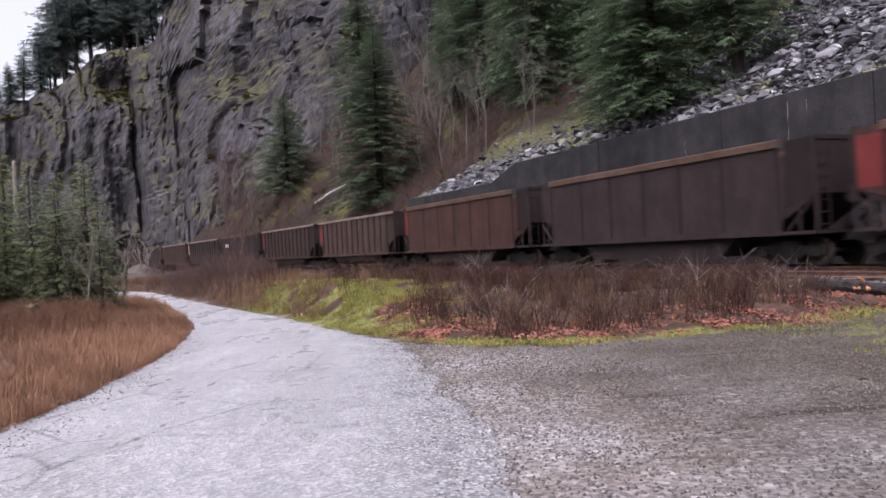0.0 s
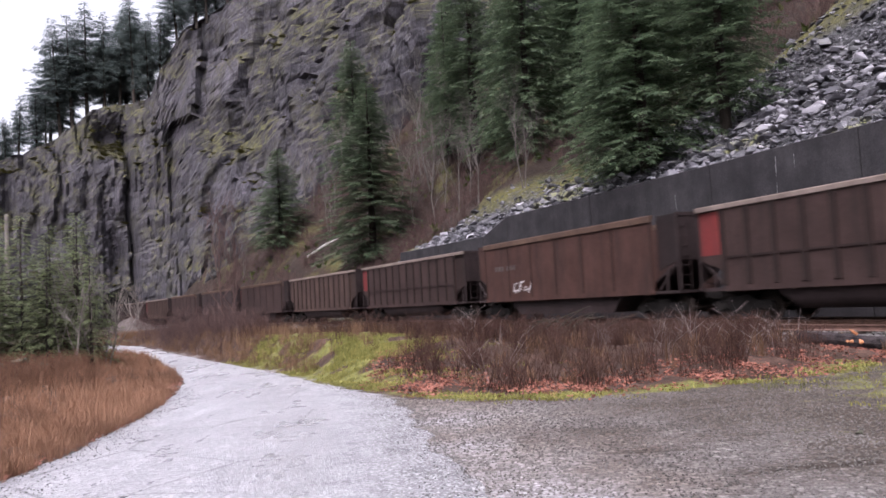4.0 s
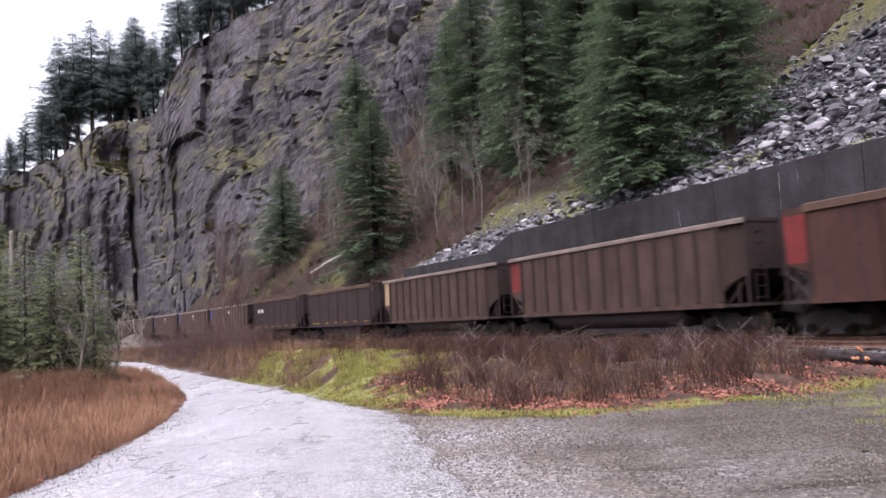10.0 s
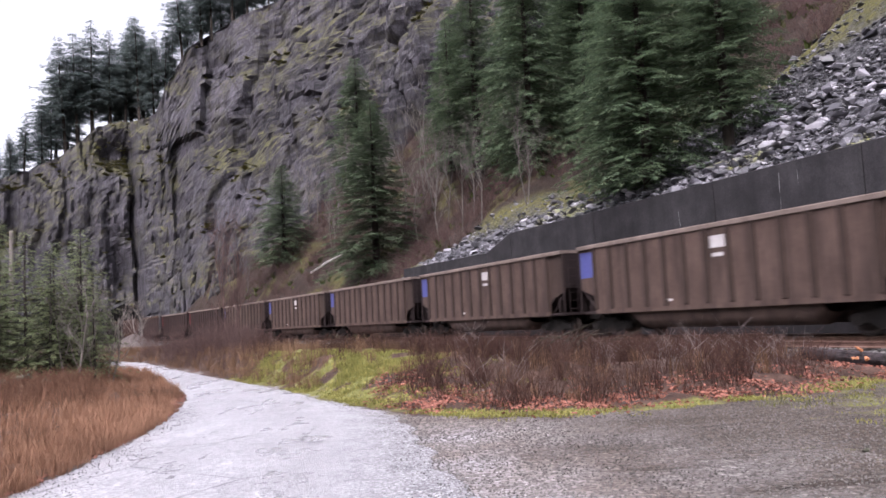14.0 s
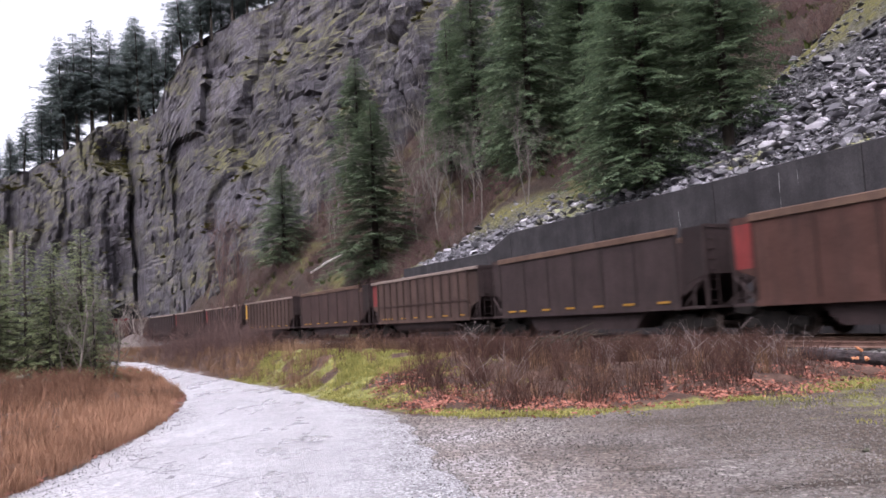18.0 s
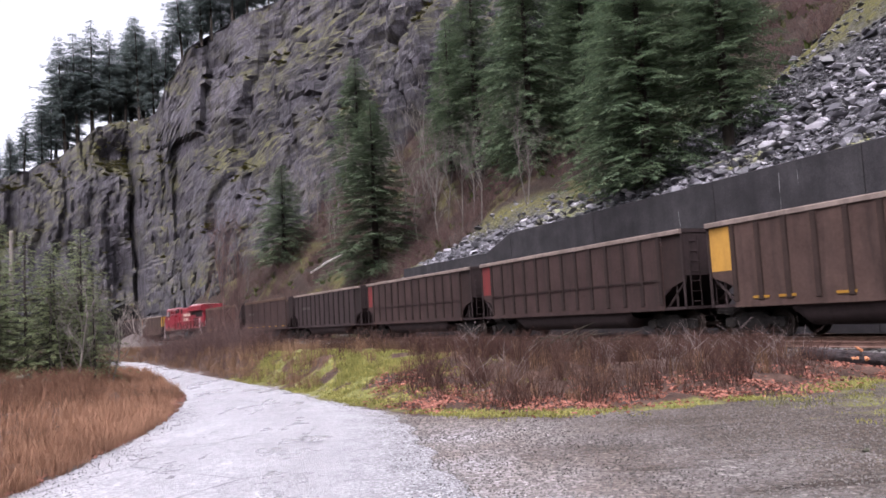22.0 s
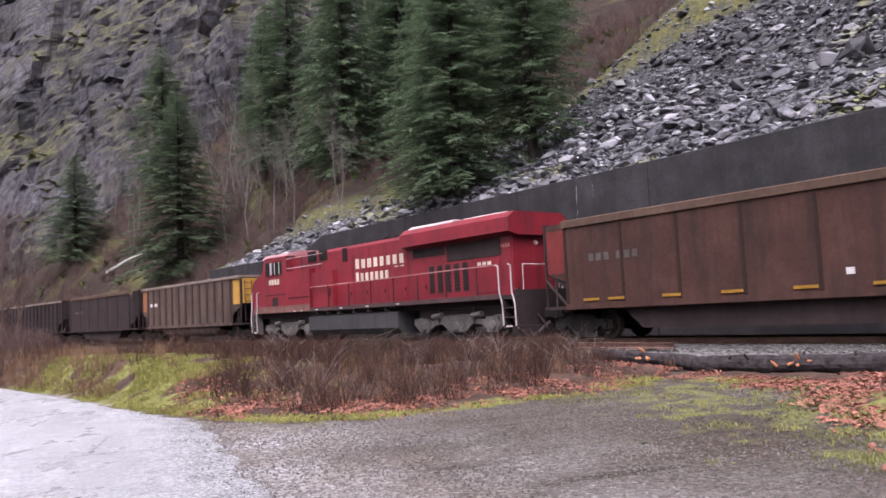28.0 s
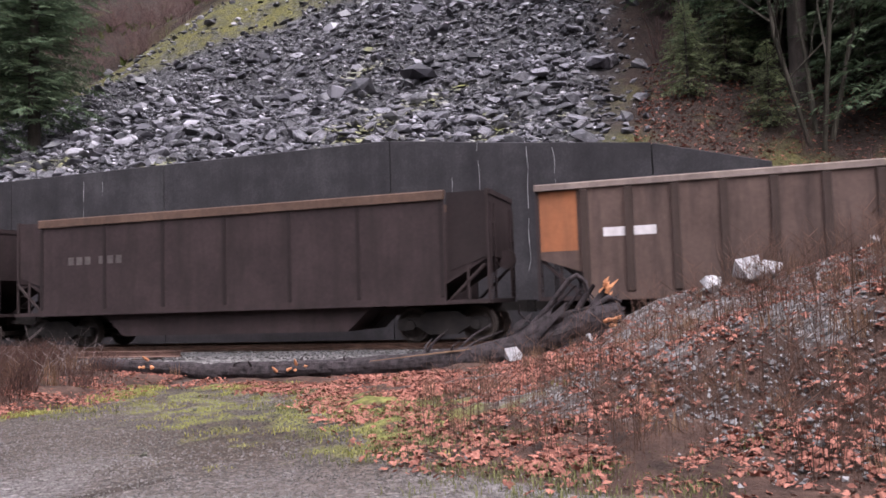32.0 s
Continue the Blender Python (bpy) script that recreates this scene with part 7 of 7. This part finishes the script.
    fern = [grass_clump(320 + i, 18, 0.8, 1.3, 0.05) for i in range(3)]
    rows = []
    while len(rows) < 420:
        s, d = r.uniform(-120, 30), r.uniform(5.2, 40)
        if on_talus(s, d) > 0.1 or moss_band(s, d) > 0.1 or s > 4:
            continue
        k = r.uniform(0.5, 1.2)
        rows.append((r.randrange(3), spin(r.uniform(0, 6.28), 0, 0, (k, k, k * 0.8)), hill_point(s, d)))
    joined("ferns", fern, rows, M["fern"], "clumps of green fern and salal on the slope", "fern")


# ---- loose things
def build_log():
    log = thing("fallen_log", "fallen conifer log with dark bark and broken orange ends", "log")
    r = random.Random(9)
    a, b = Vector((7.95, 17.7, 0)), Vector((12.5, 10.3, 0))
    pts, rad = [], []
    n = 16
    for i in range(n + 1):
        t = i / n
        p = a.lerp(b, t) + Vector((0.12 * math.sin(5 * t), 0, 0))
        R = 0.14 + 0.08 * t
        pts.append((p.x, p.y, ground_z(p.x, p.y) + R * 0.9))
        rad.append(R * (1 + 0.06 * fbm(i, 0, 0, 2)))
    pts += [(12.85, 9.3, 0.56), (13.2, 8.2, 0.98), (13.4, 7.5, 1.2)]
    rad += [0.28, 0.29, 0.22]
    along = np.linspace(0, len(pts) - 1, 110)
    fine_pts = [tuple(float(np.interp(q, range(len(pts)), [p[c] for p in pts])) for c in range(3)) for q in along]
    bark = Geo().tube(fine_pts, [float(np.interp(q, range(len(rad)), rad)) for q in along], 18)
    for k, v in enumerate(bark.v):
        c = fine_pts[min(k // 18, len(fine_pts) - 1)]
        w = 1 + 0.16 * fbm(v[0] * 3.5, v[1] * 3.5, v[2] * 9, 4) + 0.10 * fbm(k % 18 * 1.9, k // 18 * 0.12, 3, 2)
        bark.v[k] = tuple(c[a] + (v[a] - c[a]) * w for a in range(3))
    part("trunk", bark, M["bark_log"], log)
    for t, k in ((0.13, 1.0), (0.50, 1.15)):
        i = int(t * n)
        p, q = Vector(pts[i]), Vector(pts[i + 1])
        m = Geo()
        for _ in range(5):
            u = p.lerp(q, r.uniform(0, 0.9)) + Vector((r.uniform(-0.2, 0.0), r.uniform(-0.25, -0.12), r.uniform(-0.02, 0.2)))
            v = u + Vector((r.uniform(-0.15, 0.15), r.uniform(-0.15, 0.1), r.uniform(-0.05, 0.12))) * k
            m.tube([u, (u + v) / 2, v], [0.035, 0.03, 0.006], 5)
        part("split_wood", m, M["wood_orange"], log, "fresh orange split wood")
    for (x, y, z), (dx, dy, dz), L in (((13.2, 8.25, 0.95), (0.25, -0.6, 0.9), 1.15), ((13.35, 7.7, 0.92), (0.15, -0.9, 0.05), 0.5), ((13.4, 7.6, 0.95), (0.25, -0.9, 0.22), 1.0)):
        d = Vector((dx, dy, dz)).normalized()
        p = Vector((x, y, z))
        part("broken_limb", Geo().tube([p, p + d * L * 0.5, p + d * L * 0.75], [0.13, 0.11, 0.08], 8), M["bark_log"], log, smooth=True)
        m = Geo()
        for _ in range(12):
            u = p + d * L * r.uniform(0.55, 0.8) + Vector((r.uniform(-0.09, 0.09), r.uniform(-0.09, 0.09), r.uniform(-0.09, 0.09)))
            v = u + (d + Vector((r.uniform(-0.4, 0.4), r.uniform(-0.4, 0.4), r.uniform(-0.3, 0.4)))) * r.uniform(0.12, 0.36)
            m.tube([u, (u + v) / 2, v], [0.045, 0.035, 0.006], 5)
        part("splinters", m, M["wood_orange"], log, "fresh orange splintered wood")
    for i in range(15):
        t = r.uniform(0.35, 1.0)
        k = min(int(t * n), n - 1)
        p = Vector(pts[k])
        d = Vector((r.uniform(-0.7, 0.7), r.uniform(-0.8, 0.3), r.uniform(0.3, 1.0))).normalized()
        L = r.uniform(0.25, 0.8) * (1.7 if t > 0.85 else 0.7)
        part("branch_stub", Geo().tube([p, p + d * L * 0.6, p + d * L + Vector((0.1, 0, -0.08))], [0.035, 0.025, 0.01], 5), M["bark_log"], log)
    for p0, d, L in (((12.8, 9.4, 0.6), (0.3, -0.62, 0.72), 1.6), ((13.0, 8.8, 0.8), (0.2, -0.5, 0.8), 1.1), ((13.1, 8.5, 0.85), (0.3, -0.3, 0.8), 0.9)):
        p, d = Vector(p0), Vector(d).normalized()
        q = p + d * L
        part("bare_branch", Geo().tube([p, p + d * L * 0.5 + Vector((0.05, 0.1, 0)), q, q + Vector((0.25, -0.15, -0.35))], [0.045, 0.035, 0.025, 0.008], 6), M["bark_log"], log)
    # torn root end: bent limbs, an arching branch and slabs of loose bark
    for q, w in ((((12.75, 9.4, 0.75), (12.98, 8.85, 1.35), (13.12, 8.45, 1.86), (13.17, 8.3, 1.95), (13.22, 8.15, 1.82), (13.27, 8.05, 1.35)), (0.06, 0.055, 0.05, 0.05, 0.045, 0.02)),
                 (((13.1, 8.5, 0.95), (13.2, 8.2, 1.45), (13.3, 8.0, 1.75)), (0.07, 0.06, 0.03)),
                 (((12.6, 9.8, 0.5), (12.95, 8.9, 1.0), (13.3, 8.0, 1.25)), (0.16, 0.19, 0.12)),
                 (((12.9, 9.2, 0.35), (13.1, 8.3, 0.62), (13.25, 7.6, 0.85)), (0.14, 0.17, 0.12)),
                 (((13.2, 8.1, 1.2), (13.32, 7.7, 1.5), (13.35, 7.45, 1.42)), (0.08, 0.06, 0.02)),
                 (((12.9, 9.1, 0.9), (12.6, 9.3, 1.25), (12.5, 9.2, 1.4)), (0.03, 0.02, 0.008))):
        part("torn_limb", Geo().tube(q, w, 8), M["bark_log"], log, smooth=True)
    for _ in range(9):
        t = r.random()
        c = Vector((12.6, 9.9, 0.72)).lerp(Vector((13.35, 7.7, 1.35)), t) + Vector((r.uniform(-0.2, 0.1), r.uniform(-0.2, 0.2), r.uniform(-0.25, 0.1)))
        v = Vector((0.25, -0.75, 0.25)) * r.uniform(0.3, 0.7) + Vector((0, 0, r.uniform(-0.15, 0.3)))
        w = Vector((0.05, 0.03, 0.1)) * r.uniform(0.6, 1.4)
        n_ = Vector((-0.03, -0.02, 0.0))
        g = Geo().add([c - w, c + v - w * 0.4, c + v * 1.1 + w * 0.5, c + w, c - w + n_, c + v - w * 0.4 + n_, c + v * 1.1 + w * 0.5 + n_, c + w + n_], [(0, 1, 2, 3), (7, 6, 5, 4), (0, 4, 5, 1), (1, 5, 6, 2), (2, 6, 7, 3), (3, 7, 4, 0)])
        part("bark_slab", g, M["bark_log"], log)
    m = Geo()
    for _ in range(16):
        u = Vector((13.16, 7.72, 1.05)) + Vector((r.uniform(-0.05, 0.1), r.uniform(-0.25, 0.25), r.uniform(-0.08, 0.08)))
        v = u + Vector((r.uniform(-0.08, 0.02), r.uniform(-0.35, 0.1), r.uniform(-0.05, 0.1)))
        m.tube([u, (u + v) / 2, v], [0.05, 0.04, 0.008], 5)
    part("split_wood", m, M["wood_orange"], log, "fresh orange split wood")
    part("long_branch", Geo().tube([(12.7, 9.6, 0.6), (11.9, 10.7, 0.5), (11.0, 11.9, 0.36)], [0.02, 0.016, 0.008], 5), M["straw"], log)


def build_loose():
    r = random.Random(15)
    shapes = rock_shapes(8, 17)
    meshes = [mesh_of("boulder", s, M["white_rock"]) for s in shapes]
    for x, y, sz, lab in ((11.95, 8.95, 0.30, "white quartz boulder beside the fallen log"), (12.6, 7.75, 0.15, "white quartz stone beside the fallen log"), (13.75, 5.15, 0.46, "pale grey boulder on the stony bank"), (13.55, 4.75, 0.30, "pale grey boulder on the stony bank"), (13.5, 5.75, 0.26, "pale grey boulder on the stony bank"), (14.6, 3.4, 0.16, "pale stone on the bank")):
        ob = tagged(new("boulder", meshes[r.randrange(8)]), lab, "rock", "boulders on the bank")
        ob.matrix_basis = Matrix.Translation((x, y, ground_z(x, y) + sz * 0.5)) @ Matrix.Rotation(r.uniform(0, 6), 4, "Z") @ Matrix.Diagonal((sz, sz * 0.8, sz * 0.95, 1))
    wall = thing("mossy_rock_heap", "heap of mossy grey rocks in the roadside grass", "rock heap")
    dark = [mesh_of("rock", s, M["mossy_rock"]) for s in shapes]
    for _ in range(48):
        x, y = r.uniform(-13.9, -9.6), r.uniform(18.8, 20.4)
        k = r.uniform(0.12, 0.27)
        ob = part("rock", dark[r.randrange(8)], None, wall)
        ob.matrix_basis = Matrix.Translation((x, y, ground_z(x, y) + r.uniform(0.0, 0.5) * (1 - abs(y - 19.6) / 1.2))) @ Matrix.Rotation(r.uniform(0, 6), 4, "Z") @ Matrix.Diagonal((k * 1.4, k, k * 0.7, 1))
    for x, y in ((6.4, 10.8), (6.9, 9.9), (4.2, 8.1), (7.9, 12.1), (9.3, 11.9)):
        ob = tagged(new("stone", dark[r.randrange(8)]), "dark stone lying on the gravel turnout", "stone", "stones on the turnout")
        ob.matrix_basis = Matrix.Translation((x, y, ground_z(x, y) + 0.02)) @ Matrix.Rotation(r.uniform(0, 6), 4, "Z") @ Matrix.Scale(r.uniform(0.04, 0.07), 4)
    # spare rails on blocks
    rail = [(-0.07, -0.16), (0.07, -0.16), (0.07, -0.145), (0.012, -0.125), (0.012, -0.045), (0.036, -0.035), (0.036, 0), (-0.036, 0), (-0.036, -0.035), (-0.012, -0.045), (-0.012, -0.125), (-0.07, -0.145)]
    for side, s0, s1 in ((3.0, -10.5, 0.6), (3.2, -12.5, -4.6)):
        st = np.linspace(s0, s1, 9)
        g = Geo().grid(9, len(rail) + 1, lambda i, j: track(float(st[i]), side + rail[j % len(rail)][0], 0.47 + rail[j % len(rail)][1]))
        part_ob = part("spare_rail", g, M["rail_rusty"])
        tagged(part_ob, "rusty spare rail resting on timber blocks beside the track", "rail", "spare rails")
    for s in (-10.0, -6.4, -2.9, -0.3):
        p = track(s, 3.1)
        g = Geo().box(-0.12, 0.12, -0.5, 0.5, -0.16, 0.16)
        ob = tagged(new("timber_block", g.mesh("timber_block", M["tie"])), "dark timber block under the spare rails", "timber", "blocks under the spare rails")
        ob.matrix_basis = pose(p.x, p.y, 0.15, 0, 0, math.degrees(heading(s)))
    # gravel heap at the tunnel end of the road
    p = track(-103, 7.0)
    hp = part("gravel_mound", Geo().grid(22, 14, lambda i, j: (p.x + math.cos(i * math.tau / 21) * j * 0.27 * (1 + 0.1 * fbm(i, j * 0.3, 0, 2)), p.y + math.sin(i * math.tau / 21) * j * 0.27, 0.1 + 1.75 * max(0, 1 - j / 13) ** 0.9 + (0.08 * fbm(i * 0.9, j * 0.7, 2, 2) if j else 0))), M["heap"])
    tagged(hp, "grey gravel heap beside the track", "gravel heap")
    # old post in the clump
    post = thing("wooden_post", "weathered pale wooden pole behind the roadside firs", "pole")
    a = radians(-28.4)
    x, y = math.sin(a) * 60, math.cos(a) * 60
    part("pole", Geo().tube([(x, y, 0), (x + 0.05, y, 8.9)], [0.16, 0.13], 9), M["bark_grey"], post)
    part("cap", Geo().tube([(x + 0.05, y, 8.9), (x + 0.05, y, 9.0)], [0.14, 0.05], 9), M["bark_grey"], post)
    birch = thing("fallen_birch", "pale fallen trunk lying on the brushy slope", "log")
    p, q = hill_point(-84.6, 11.3), hill_point(-83.0, 15.2)
    part("trunk", Geo().tube([Vector(p) + Vector((0, 0, 0.5)), (Vector(p) + Vector(q)) / 2 + Vector((0, 0, 0.7)), Vector(q) + Vector((0, 0, 0.6))], [0.15, 0.13, 0.07], 8), M["bark_birch"], birch)
    # dead branches heaped on the bank
    for i in range(10):
        x, y = r.uniform(2.2, 4.2), r.uniform(23, 26.5)
        z = ground_z(x, y)
        a = r.uniform(-0.8, 0.8)
        L = r.uniform(1.0, 2.2)
        ob = thing("dead_branch", "grey dead branch in the brush heap", "branch", "brush heap")
        g = Geo().tube([(x, y, z + 0.15), (x + math.cos(a) * L * 0.5, y + math.sin(a) * L * 0.3, z + 0.5 + r.uniform(0, 0.4)), (x + math.cos(a) * L, y + math.sin(a) * L * 0.5, z + 0.35 + r.uniform(0, 0.9))], [0.035, 0.028, 0.008], 5)
        part("limb", g, M["bark_mossy"], ob)
        part("twig", Geo().tube([(x + math.cos(a) * L * 0.5, y + math.sin(a) * L * 0.3, z + 0.55), (x + math.cos(a) * L * 0.7, y + math.sin(a) * L * 0.2 + 0.3, z + 0.9)], [0.015, 0.006], 4), M["bark_mossy"], ob)
    # pale mineral runs on the wall
    for s, z0, z1 in ((-9.3, 4.2, 6.6), (6.6, 3.0, 6.7), (8.2, 2.4, 6.4), (9.1, 3.8, 6.3), (-15.0, 5.2, 5.9), (5.7, 4.6, 5.6), (-8.4, 6.0, 6.7)):
        pts = []
        n = 12
        for i in range(n + 1):
            z = z1 + (z0 - z1) * i / n
            pts.append(track(s + 0.09 * fbm(z * 1.5, s, 0, 2), WALL_D + 0.0, z))
        g = Geo()
        w = [0.005 + 0.014 * abs(fbm(i * 0.8, s, 4, 2)) for i in range(n + 1)]
        d = Vector((math.cos(heading(s)), math.sin(heading(s)), 0))
        nrm = track(s, 1) - track(s, 0)
        v = []
        for p, k in zip(pts, w):
            v += [p - d * k + nrm * 0.004, p + d * k + nrm * 0.004]
        g.add(v, [(2 * i, 2 * i + 1, 2 * i + 3, 2 * i + 2) for i in range(n) if fbm(i * 0.9, s * 3, 1, 2) > -0.22])
        part("lime_streak", g, M["lime"], bpy.data.objects["wall_retaining"], "pale lime streak")


def nature_materials():
    M["scree"] = simple("scree", (0.026, 0.025, 0.030), (0.155, 0.149, 0.165), 2.2, 0.45, 0, 0.5, 0.6, 0.04, rand=0.55)
    m, nt, b = node_material("scree_small", 0.42, 0, 0.5)
    g = nt.nodes.new("ShaderNodeNewGeometry")
    c = ramp(nt, g.outputs["Random Per Island"], [(0.0, (0.014, 0.0135, 0.0165)), (0.45, (0.054, 0.051, 0.060)), (0.8, (0.140, 0.134, 0.150)), (1.0, (0.36, 0.347, 0.375))])
    c = mix(nt, 0.5, c, ramp(nt, noise_tex(nt, 6, 5, 0.7), [(0.3, (0.35, 0.35, 0.36)), (0.7, (1, 1, 1))]), "MULTIPLY")
    moss = ramp(nt, noise_tex(nt, 3, 4, 0.6), [(0.3, (0.07, 0.075, 0.02)), (0.7, (0.20, 0.20, 0.055))])
    k = math_node(nt, "MULTIPLY", ramp(nt, math_node(nt, "ADD", noise_tex(nt, 0.17, 4, 0.6), math_node(nt, "MULTIPLY", noise_tex(nt, 2.5, 4, 0.7), 0.14)), [(0.66, (0, 0, 0)), (0.72, (1, 1, 1))]), up_facing(nt, 0.2, 0.7))
    nt.links.new(mix(nt, math_node(nt, "MULTIPLY", k, 0.85), c, moss), b.inputs["Base Color"])
    M["scree_small"] = m
    M["pebble"] = material_leaf("pebble", (0.05, 0.048, 0.047), (0.25, 0.243, 0.243), 5, 0.7, 0.2)
    M["pebble_brown"] = material_leaf("pebble_brown", (0.035, 0.031, 0.028), (0.20, 0.185, 0.175), 0.4, 0.7, 0.45)
    M["pebble_grey"] = material_leaf("pebble_grey", (0.026, 0.024, 0.023), (0.145, 0.138, 0.135), 5, 0.8, 0.2)
    M["white_rock"] = simple("white_rock", (0.16, 0.155, 0.158), (0.46, 0.447, 0.45), 3, 0.7, bumpy=0.5, rand=0.2)
    M["mossy_rock"] = simple("mossy_rock", (0.03, 0.034, 0.015), (0.13, 0.125, 0.10), 2.5, 0.8, bumpy=0.6)
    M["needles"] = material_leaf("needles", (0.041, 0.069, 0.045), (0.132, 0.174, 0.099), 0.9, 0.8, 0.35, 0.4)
    # lighter and bluer than the near needles: distance haze put into the base colour
    M["needles_hazed"] = material_leaf("needles_hazed", (0.060, 0.080, 0.078), (0.125, 0.150, 0.140), 0.8, 0.8, 0.25, 0.5)
    M["needles_light"] = material_leaf("needles_light", (0.088, 0.112, 0.062), (0.205, 0.232, 0.122), 1.5, 0.8, 0.25, 0.5)
    M["bark"] = material_bark("bark", (0.016, 0.013, 0.011), (0.050, 0.040, 0.034))
    M["bark_pale"] = material_bark("bark_pale", (0.055, 0.048, 0.044), (0.17, 0.152, 0.138))
    M["bark_grey"] = material_bark("bark_grey", (0.10, 0.088, 0.08), (0.26, 0.23, 0.21))
    M["bark_birch"] = material_bark("bark_birch", (0.30, 0.28, 0.26), (0.55, 0.53, 0.51))
    M["bark_mossy"] = material_bark("bark_mossy", (0.014, 0.013, 0.009), (0.062, 0.054, 0.041))
    M["bark_log"] = material_bark("bark_log", (0.008, 0.006, 0.0065), (0.056, 0.045, 0.047), 7, 0.8)
    M["wood_orange"] = simple("wood_orange", (0.30, 0.10, 0.04), (0.62, 0.29, 0.14), 9, 0.7, bumpy=0.5)
    M["twig_dark"] = material_leaf("twig_dark", (0.015, 0.008, 0.007), (0.098, 0.054, 0.043), 2, 0.8, 0.3)
    M["twig_weed"] = material_leaf("twig_weed", (0.022, 0.013, 0.010), (0.15, 0.09, 0.068), 2, 0.8, 0.3)
    M["twig_grey"] = material_leaf("twig_grey", (0.07, 0.056, 0.054), (0.24, 0.20, 0.19), 2, 0.8, 0.3)
    M["twig_brown"] = material_leaf("twig_brown", (0.05, 0.026, 0.018), (0.19, 0.105, 0.07), 2, 0.8, 0.3)
    M["twig_red"] = material_leaf("twig_red", (0.032, 0.020, 0.019), (0.125, 0.082, 0.074), 1, 0.8, 0.3)
    M["dry_grass"] = material_leaf("dry_grass", (0.060, 0.030, 0.021), (0.34, 0.19, 0.12), 0.5, 0.8, 0.5)
    M["straw"] = material_leaf("straw", (0.06, 0.034, 0.022), (0.19, 0.118, 0.072), 0.8, 0.8, 0.35)
    M["moss"] = material_leaf("moss", (0.075, 0.078, 0.020), (0.27, 0.255, 0.082), 1.2, 0.8, 0.35)
    M["grass_dull"] = material_leaf("grass_dull", (0.045, 0.050, 0.020), (0.145, 0.145, 0.062), 1.2, 0.8, 0.35)
    M["fern"] = material_leaf("fern", (0.025, 0.040, 0.012), (0.10, 0.12, 0.032), 1.5, 0.6, 0.3)
    M["scrub"] = material_leaf("scrub", (0.03, 0.026, 0.016), (0.09, 0.078, 0.045), 1, 0.8, 0.3)
    M["moss_dark"] = material_leaf("moss_dark", (0.055, 0.056, 0.020), (0.145, 0.138, 0.05), 0.5, 0.8, 0.35)
    M["leaf_red"] = material_leaf("leaf_red", (0.060, 0.021, 0.015), (0.34, 0.15, 0.112), 2, 0.55, 0.35)
    M["heap"] = simple("heap", (0.045, 0.036, 0.033), (0.13, 0.108, 0.10), 3, 0.95, 0, 0.1, bumpy=0.9, dist=0.06, fine=14)
    M["rail_rusty"] = simple("rail_rusty", (0.06, 0.032, 0.025), (0.16, 0.092, 0.072), 4, 0.7, 0.2)
    M["lime"] = simple("lime", (0.10, 0.10, 0.103), (0.30, 0.30, 0.305), 8, 0.9)


nature_materials()

# ---------------------------------------------------------------- build
build_ground()
build_road()
build_hillside()
build_cliff()
build_tunnel()
build_unseen_ridge()
build_wall()
build_conifers()
build_bare_trees()
BOGIE, WHEELSET = bogie_meshes()
build_cars()
LOCO, WHEELS = build_locomotive()
build_log()
build_loose()
build_ground_cover()
build_talus()
build_track()
motions()
